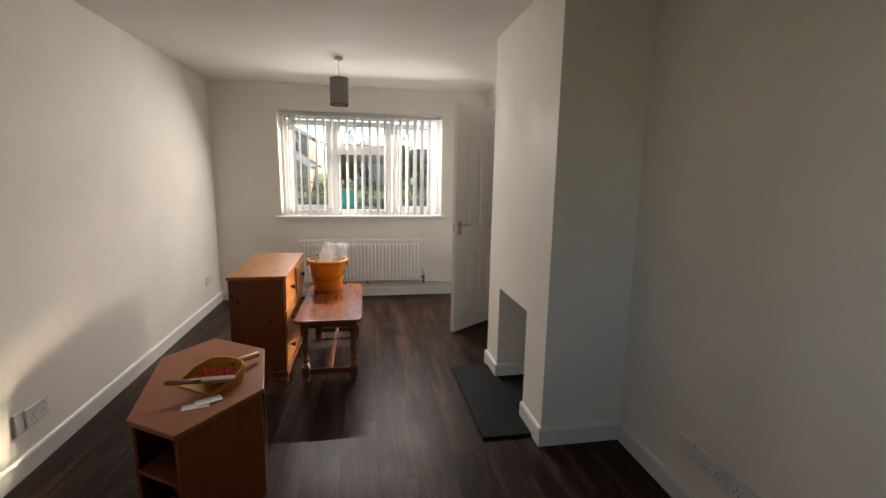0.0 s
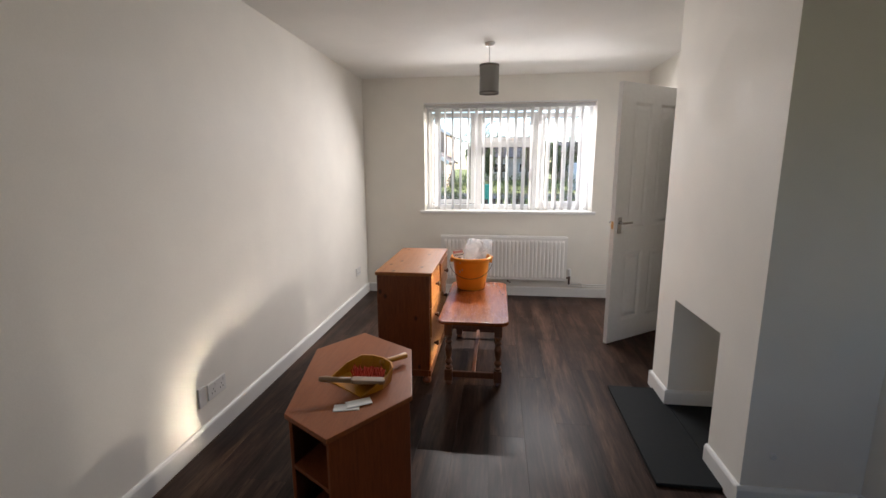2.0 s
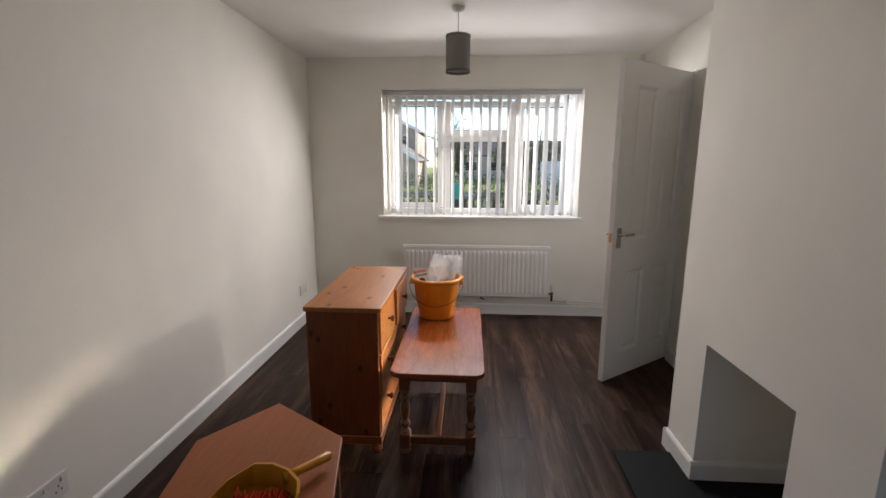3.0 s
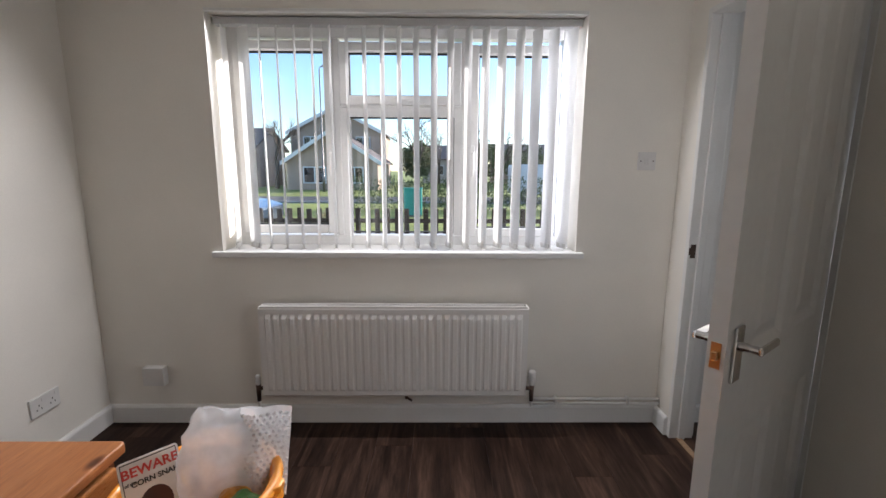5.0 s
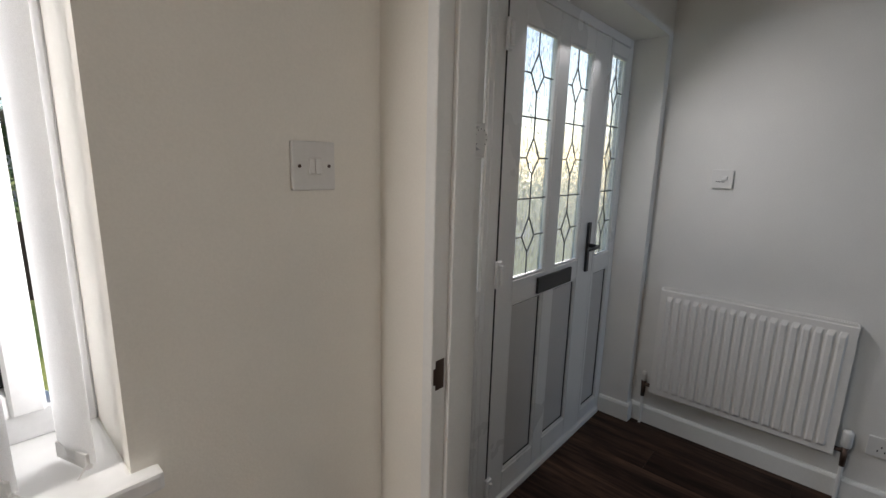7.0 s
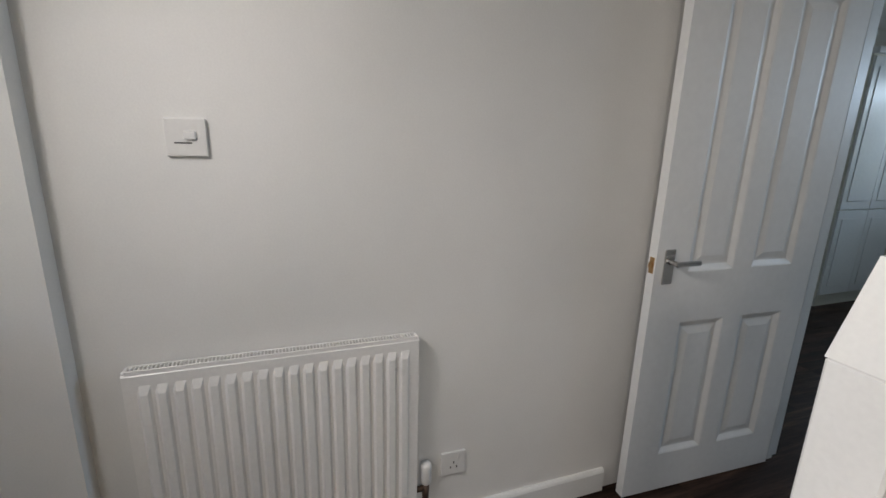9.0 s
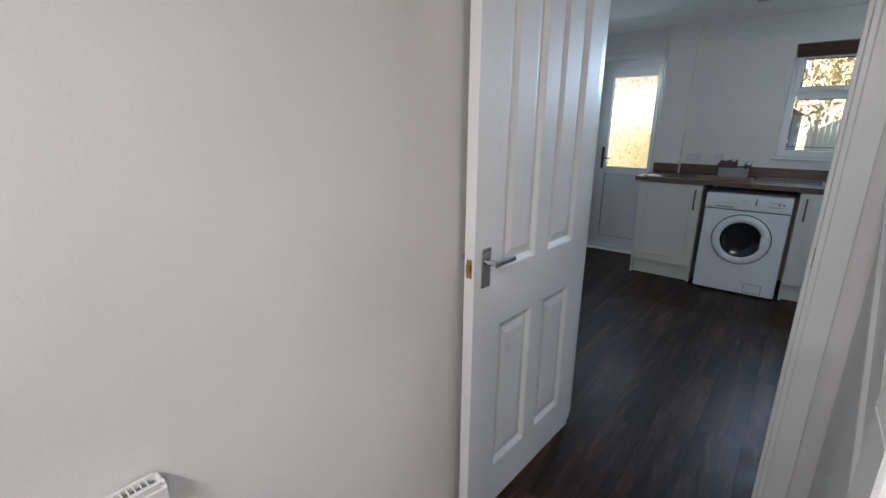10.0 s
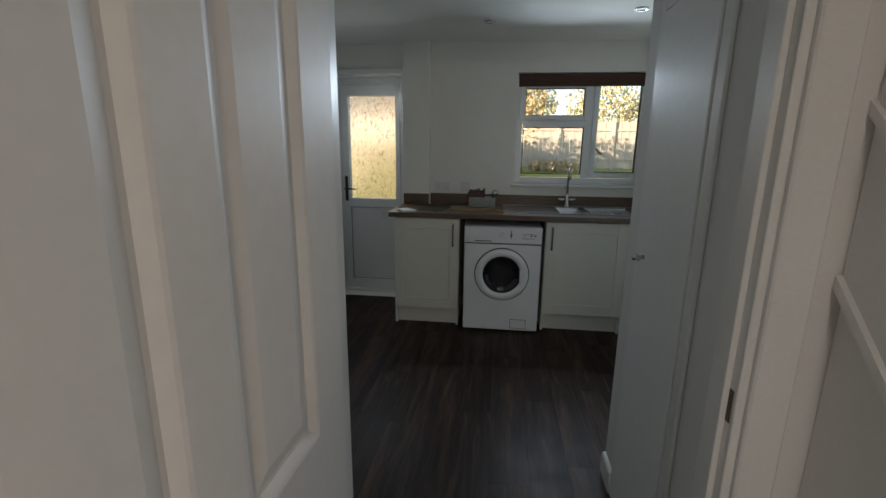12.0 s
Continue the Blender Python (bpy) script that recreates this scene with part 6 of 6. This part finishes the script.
gb = thing("utility_cabinet", "green metal street cabinet on the verge", "utility cabinet", pose(-0.50, 18.0, -0.2))
part("body", box(-0.30, 0.30, -0.17, 0.17, 0.05, 0.91, 0.015, 2), GREENBOX, gb)
part("lid", box(-0.32, 0.32, -0.19, 0.19, 0.91, 0.96, 0.012, 2), GREENBOX, gb)
part("door_gap", box(-0.003, 0.003, -0.1715, -0.165, 0.08, 0.89), SEAL, gb, "dark gap between two doors")
part("plinth", box(-0.28, 0.28, -0.15, 0.15, 0, 0.05), plain("cabinet_plinth", (0.2, 0.2, 0.2), 0.9), gb)


# street lamp behind the green cabinet
LX, LY, LZ = -7.85, 35.0, 8.36
lamp_post = thing("street_lamp", "tall thin grey street lamp across the road", "street lamp", pose(LX, LY, -0.2))
bm = bmesh.new()
tube(bm, [(0, 0, 0), (0, 0, 1.2), (0, 0, 1.25), (0, 0, LZ), (0.06, 0, LZ + 0.12), (0.22, 0, LZ + 0.18)], [0.09, 0.085, 0.055, 0.045, 0.04, 0.035], 10)
part("pole", bm, GREYSTEEL, lamp_post, smooth=True)
part("lantern", prism(bmesh.new(), round_rect(0.18, 0.72, -0.13, 0.13, 0.09), LZ + 0.10, LZ + 0.24, 0.03), GREYSTEEL, lamp_post, "grey lantern head")


def clumps(name, label, category, m, boxes, seed, n, size, trunk=None):
    """Leafy mass of many small crossing leaves spread through ellipsoids."""
    r = random.Random(seed)
    verts, faces = [], []
    for (cx, cy, cz, ax, ay, az), share in boxes:
        for _ in range(int(n * share)):
            while True:
                u = Vector((r.uniform(-1, 1), r.uniform(-1, 1), r.uniform(-1, 1)))
                if 0.25 < u.length < 1 + 0.25 * noise.noise(u * 3 + Vector((seed, 0, 0))):
                    break
            c = Vector((cx + u.x * ax, cy + u.y * ay, cz + u.z * az))
            q = Euler((r.uniform(0, 6.3), r.uniform(0, 6.3), r.uniform(0, 6.3))).to_matrix()
            s = size * r.uniform(0.6, 1.4)
            i = len(verts)
            verts += [c + q @ Vector(p) * s for p in ((-0.5, 0, 0), (0, -0.28, 0.08), (0.6, 0, 0), (0, 0.28, 0.08))]
            faces.append((i, i + 1, i + 2, i + 3))
    t = thing(name, label, category)
    me = bpy.data.meshes.new("crown")
    me.from_pydata(verts, [], faces)
    me.materials.append(m)
    c = new("crown", me)
    c.parent = t
    tagged(c, kind="stuff")
    if trunk:
        bm = bmesh.new()
        tube(bm, [(trunk[0], trunk[1], trunk[2]), (trunk[0], trunk[1], trunk[3])], [trunk[4], trunk[4] * 0.6], 8)
        part("trunk", bm, BARK, t)
    return t


clumps("hedge", "dense dark clipped hedge along the road", "hedge", LEAF, [((1.0 + 1.2 * k, 20.6, 0.42, 1.0, 0.55, 0.72), 0.1) for k in range(-3, 8)], 3, 9000, 0.085, (1.0, 20.6, -0.2, 0.3, 0.05))
clumps("hedge", "yellow-green garden bush behind the fence", "bush", LEAF_WARM, [((-1.75, 11.6, 0.15, 0.45, 0.4, 0.45), 1.0)], 8, 1400, 0.07, (-1.75, 11.6, -0.2, 0.1, 0.04))


def bare_tree(name, x, y, h, seed, label):
    """A leafless winter tree: tapered trunk, limbs and twigs."""
    r = random.Random(seed)
    t = thing(name, label, "tree", pose(x, y, ground_z(y)))
    tr, tw = bmesh.new(), bmesh.new()

    def grow(bm_, p, d, length, rad, level):
        q = p + d * length
        m_ = (p + q) / 2 + Vector((r.uniform(-1, 1), r.uniform(-1, 1), 0)) * length * 0.06
        tube(bm_, [p, m_, q], [rad, rad * 0.82, rad * 0.62], 6 if level < 2 else 4, False)
        if level >= 5:
            return
        for _ in range(3 if level < 4 else 2):
            a = r.uniform(0, 6.28)
            tilt = r.uniform(0.25, 0.75)
            side = d.cross(Vector((math.cos(a), math.sin(a), 0.3))).normalized()
            nd = (d * math.cos(tilt) + side * math.sin(tilt) + Vector((0, 0, 0.12))).normalized()
            grow(tw if level >= 1 else tr, p.lerp(q, r.uniform(0.6, 1.0)), nd, length * r.uniform(0.6, 0.8), rad * 0.55, level + 1)

    grow(tr, Vector((0, 0, 0)), Vector((0.02, 0, 1)).normalized(), h * 0.30, h * 0.022, 0)
    part("trunk", tr, BARK, t)
    tagged(part("branches", tw, BARK, t, "bare winter branches"), kind="stuff")


for k, (x, y, h) in enumerate(((-1.5, 44, 8.5), (2.6, 42, 7.5), (6.5, 48, 8.0), (12.5, 46, 7.0), (-13.0, 40, 8.5), (0.4, 52, 8.0))):
    bare_tree("bare_tree", x, y, h, 11 + k, "leafless winter tree beyond the road")
for k, (x, y, rx, h) in enumerate(((4.8, 50, 2.4, 4.6), (9.5, 52, 3.0, 4.2), (-1.8, 47, 1.6, 4.2), (15.5, 50, 2.6, 4.6))):
    clumps("evergreen_tree", "dark rounded evergreen tree among the far houses", "tree", LEAF, [((x, y, ground_z(y) + h * 0.6, rx, rx, h * 0.42), 1.0)], 30 + k, 2200, 0.30, (x, y, -0.2, h * 0.5, 0.15))


def house(name, x0, x1, y0, y1, eaves, ridge, label, wall_m, gable_front, wins, barge=False):
    """A house with gabled roof, windows with frame and pane; ridge along y when the gable faces the front."""
    g = -0.2
    t = thing(name, label, "house")
    bm = bmesh.new()
    if gable_front:
        cx = (x0 + x1) / 2
        pts = [(x0, g), (x1, g), (x1, eaves), (cx, ridge), (x0, eaves)]
        a = [bm.verts.new((x, y0, z)) for x, z in pts]
        b = [bm.verts.new((x, y1, z)) for x, z in pts]
    else:
        cy = (y0 + y1) / 2
        pts = [(y0, g), (y1, g), (y1, eaves), (cy, ridge), (y0, eaves)]
        a = [bm.verts.new((x0, y, z)) for y, z in pts]
        b = [bm.verts.new((x1, y, z)) for y, z in pts]
    for i in range(5):
        bm.faces.new((a[i], a[(i + 1) % 5], b[(i + 1) % 5], b[i]))
    bm.faces.new(a[::-1])
    bm.faces.new(b)
    bmesh.ops.recalc_face_normals(bm, faces=bm.faces)
    part("wall", bm, wall_m, t)
    o = 0.35
    for s in (-1, 1):
        bm = bmesh.new()
        if gable_front:
            ex = x0 if s < 0 else x1
            sl = (ridge - eaves) / abs(cx - ex)
            q = [(ex + s * o, eaves - sl * o + 0.05), (cx, ridge + 0.05), (cx, ridge + 0.20), (ex + s * o, eaves - sl * o + 0.20)]
            a = [bm.verts.new((x, y0 - o, z)) for x, z in q]
            b = [bm.verts.new((x, y1 + o, z)) for x, z in q]
        else:
            ey = y0 if s < 0 else y1
            sl = (ridge - eaves) / abs(cy - ey)
            q = [(ey + s * o, eaves - sl * o + 0.05), (cy, ridge + 0.05), (cy, ridge + 0.20), (ey + s * o, eaves - sl * o + 0.20)]
            a = [bm.verts.new((x0 - o, y, z)) for y, z in q]
            b = [bm.verts.new((x1 + o, y, z)) for y, z in q]
        for i in range(4):
            bm.faces.new((a[i], a[(i + 1) % 4], b[(i + 1) % 4], b[i]))
        bm.faces.new(a[::-1])
        bm.faces.new(b)
        bmesh.ops.recalc_face_normals(bm, faces=bm.faces)
        roof = part("roof", bm, ROOF, t, "brown tiled roof slope")
        if gable_front and barge:
            bm = bmesh.new()
            q = [(ex + s * o, eaves - sl * o - 0.12), (cx, ridge - 0.12), (cx, ridge + 0.21), (ex + s * o, eaves - sl * o + 0.21)]
            a = [bm.verts.new((x, y0 - o - 0.05, z)) for x, z in q]
            b = [bm.verts.new((x, y0 - o - 0.005, z)) for x, z in q]
            for i in range(4):
                bm.faces.new((a[i], a[(i + 1) % 4], b[(i + 1) % 4], b[i]))
            bm.faces.new(a[::-1])
            bm.faces.new(b)
            bmesh.ops.recalc_face_normals(bm, faces=bm.faces)
            part("bargeboard", bm, UPVC, roof, "white bargeboard")
    for wx, wz, ww, wh in wins:
        w = new("window")
        w.parent = t
        for r in ((wx, wx + 0.08, wz, wz + wh), (wx + ww - 0.08, wx + ww, wz, wz + wh), (wx + 0.08, wx + ww - 0.08, wz, wz + 0.08), (wx + 0.08, wx + ww - 0.08, wz + wh - 0.08, wz + wh), (wx + ww / 2 - 0.04, wx + ww / 2 + 0.04, wz + 0.08, wz + wh - 0.08)):
            part("frame", box(r[0], r[1], y0 - 0.05, y0 - 0.003, r[2], r[3]), UPVC, w)
        part("pane", box(wx + 0.08, wx + ww - 0.08, y0 - 0.02, y0 - 0.004, wz + 0.08, wz + wh - 0.08), DARKGLASS, w)


house("house", -11.5, -4.4, 38, 46, 2.0, 4.25, "brick house with a white-edged gable facing the road", BRICK_A, True, ((-10.2, 0.3, 1.8, 1.3), (-6.9, 0.3, 1.4, 1.3), (-8.1, 2.9, 0.45, 0.5)), True)
house("house", -13.8, -5.2, 46.5, 55, 4.9, 7.1, "taller brick house with a gable behind", BRICK_A, True, ((-12.6, 3.3, 1.4, 1.2), (-7.6, 3.3, 1.4, 1.2)), True)
house("house", -24.5, -15.6, 42, 50, 3.2, 5.0, "brick house with a long tiled roof", BRICK_A, False, ((-22.6, 0.6, 1.5, 1.2), (-18.6, 0.6, 1.5, 1.2)))
house("house", -1.6, 6.0, 58, 66, 2.7, 4.4, "far pale house with a tiled roof", RENDER, False, ((-0.6, 0.8, 1.6, 1.2), (2.6, 0.8, 1.6, 1.2)))
house("house", 7.5, 15.5, 58, 66, 3.0, 4.6, "far brick house with a tiled roof", BRICK_A, False, ((8.6, 0.8, 1.6, 1.2), (11.8, 0.8, 1.6, 1.2)))
house("house", 17.5, 26, 56, 64, 3.0, 4.8, "far brick house with a tiled roof and wide windows", BRICK_A, False, ((18.6, 0.8, 1.6, 1.2), (22.4, 0.8, 1.6, 1.2)))


def vehicle(name, at, length, height, body_m, label, van):
    """A parked vehicle, nose towards +x."""
    v = thing(name, label, "car", at)
    L, W = length / 2, 0.86
    if van:
        side = [(-L, 0.35), (L - 0.05, 0.35), (L, 0.75), (L - 0.55, 0.98), (L - 1.05, height - 0.05), (L - 1.3, height), (-L + 0.05, height), (-L, height - 0.15)]
    else:
        side = [(-L, 0.40), (L, 0.38), (L, 0.70), (L - 0.35, 0.82), (L - 1.25, 0.93), (L - 1.85, height - 0.03), (L - 2.4, height), (-L + 0.75, height - 0.03), (-L + 0.15, 0.98), (-L, 0.85)]
    part("body", prism(bmesh.new(), side, -W, W, 0.05, 2, Matrix.Rotation(radians(90), 4, "X")), body_m, v)
    z0, z1 = (1.05, height - 0.15) if van else (0.97, height - 0.10)
    for s in (-1, 1):
        part("side_window", prism(bmesh.new(), [(L - 1.55 if van else L - 1.45, z0), (L - 1.75, z1), (L - 2.35, z1), (L - 2.35, z0)], s * W - 0.012, s * W + 0.012, m=Matrix.Rotation(radians(90), 4, "X")), DARKGLASS, v, "dark side window")
    for x in (-L + 0.75, L - 0.8):
        for s in (-1, 1):
            wl = new("wheel")
            wl.parent = v
            bm = bmesh.new()
            tube(bm, [(x, s * (W - 0.16), 0.31), (x, s * (W + 0.02), 0.31)], 0.31, 20)
            part("tyre", bm, TYRE, wl)
            bm = bmesh.new()
            tube(bm, [(x, s * (W + 0.02), 0.31), (x, s * (W + 0.03), 0.31)], [0.20, 0.17], 16)
            part("rim", bm, STEEL, wl, "silver rim")
    return v


vehicle("parked_car", pose(-5.5, 13.1, -0.19), 4.1, 1.42, CARBLUE, "dark navy hatchback parked beyond the garden fence", False)
vehicle("parked_van", pose(-13.0, 28.2, -0.185), 4.4, 1.95, CARWHITE, "white van parked across the road", True)
vehicle("parked_van", pose(6.3, 26.4, -0.185), 4.4, 1.85, CARWHITE, "pale van parked on the road", True)

# rear garden: pale fence, shrubs, shed
rf = thing("rear_fence", "pale weathered close-boarded fence closing the garden", "fence", pose(0, -14.0, ground_z(-14)))
board_me = mesh_of("board", box(-0.068, 0.068, -0.008, 0.008, 0.03, 1.72, 0.002), PALEFENCE)
for k in range(110):
    b = new("board", board_me)
    b.parent = rf
    b.matrix_local = pose(-9.0 + k * 0.142, 0.012 * (k % 2), 0.012 * ((k * 5) % 3))
for k in range(9):
    part("post", box(-9.1 + k * 1.95, -9.0 + k * 1.95, 0.02, 0.12, 0, 1.85, 0.006), PALEFENCE, rf)
for z in (0.35, 1.4):
    part("rail", box(-9.1, 6.6, 0.022, 0.062, z, z + 0.07), PALEFENCE, rf)
part("brace", prism(bmesh.new(), [(-0.9, 0.55), (-0.82, 0.55), (-0.20, 1.10), (-0.28, 1.10)], -0.13, -0.10, m=Matrix.Rotation(radians(90), 4, "X")), FENCEWOOD, rf, "dark diagonal brace")
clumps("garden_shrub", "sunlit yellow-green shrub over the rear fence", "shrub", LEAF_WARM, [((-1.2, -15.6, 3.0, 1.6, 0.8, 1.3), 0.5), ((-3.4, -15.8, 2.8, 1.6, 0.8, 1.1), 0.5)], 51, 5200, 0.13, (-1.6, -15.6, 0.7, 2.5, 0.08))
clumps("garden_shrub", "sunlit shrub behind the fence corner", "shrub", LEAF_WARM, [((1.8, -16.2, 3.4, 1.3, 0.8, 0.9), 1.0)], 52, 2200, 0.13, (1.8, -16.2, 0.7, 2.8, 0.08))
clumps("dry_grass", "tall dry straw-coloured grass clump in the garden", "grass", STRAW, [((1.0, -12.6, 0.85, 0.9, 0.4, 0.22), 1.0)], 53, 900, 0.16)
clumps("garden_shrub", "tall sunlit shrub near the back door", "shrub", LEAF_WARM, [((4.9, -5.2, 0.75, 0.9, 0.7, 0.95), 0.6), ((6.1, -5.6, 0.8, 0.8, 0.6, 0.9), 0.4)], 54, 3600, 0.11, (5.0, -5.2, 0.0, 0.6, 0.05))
bank = thing("garden_wall", "sunlit pale garden wall behind the back door", "wall", pose(0, 0, 0))
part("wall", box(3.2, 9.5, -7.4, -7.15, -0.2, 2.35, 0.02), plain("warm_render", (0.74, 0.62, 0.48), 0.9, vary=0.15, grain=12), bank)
shed = thing("garden_shed", "small grey garden shed by the fence", "shed", pose(3.6, -12.2, ground_z(-12.2)))
part("wall", box(-0.7, 0.6, -0.6, 0.6, 0, 1.15, 0.01), plain("shed_boards", (0.25, 0.25, 0.26), 0.8, vary=0.15, grain=20), shed)
part("roof", prism(bmesh.new(), [(-0.78, 1.12), (0.68, 1.12), (-0.05, 1.55)], -0.66, 0.66, m=Matrix.Rotation(radians(90), 4, "X")), ROOF, shed)
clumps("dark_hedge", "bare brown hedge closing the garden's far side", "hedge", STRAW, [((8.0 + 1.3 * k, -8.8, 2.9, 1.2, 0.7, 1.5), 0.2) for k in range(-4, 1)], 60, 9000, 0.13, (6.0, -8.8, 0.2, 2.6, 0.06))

# ---- floor of dark planks, laid along the rooms ----
fl = structure("floor", box(XL, XE, YB, YF + 0.15, -0.05, -0.0042), UNDER, "dark wood-effect plank floor with fine joints", "floor")
PW, PL = 0.180, 1.22
plank_meshes = {}


def plank(x, y0, y1):
    """One board; boards of one length share a mesh."""
    key = round(y1 - y0, 3)
    if key not in plank_meshes:
        plank_meshes[key] = mesh_of("plank", box(-PW / 2 + 0.0002, PW / 2 - 0.0002, -key / 2 + 0.0002, key / 2 - 0.0002, -0.004, 0.0, 0.0003), VINYL)
    p = new("plank", plank_meshes[key])
    p.parent = fl
    p.location = (x, (y0 + y1) / 2, 0)


col = 0
x = XL + PW / 2
while x + PW / 2 < XE + PW:
    far = YF + 0.15 if x < XH + 0.05 else YK2
    y = YB - (col * 0.437 % 1.0) * PL
    while y < far:
        y0, y1 = max(y, YB), min(y + PL, far)
        if y1 - y0 > 0.02 and x + PW / 2 < XE + 0.1:
            plank(x, y0, y1)
        y += PL
    x += PW
    col += 1
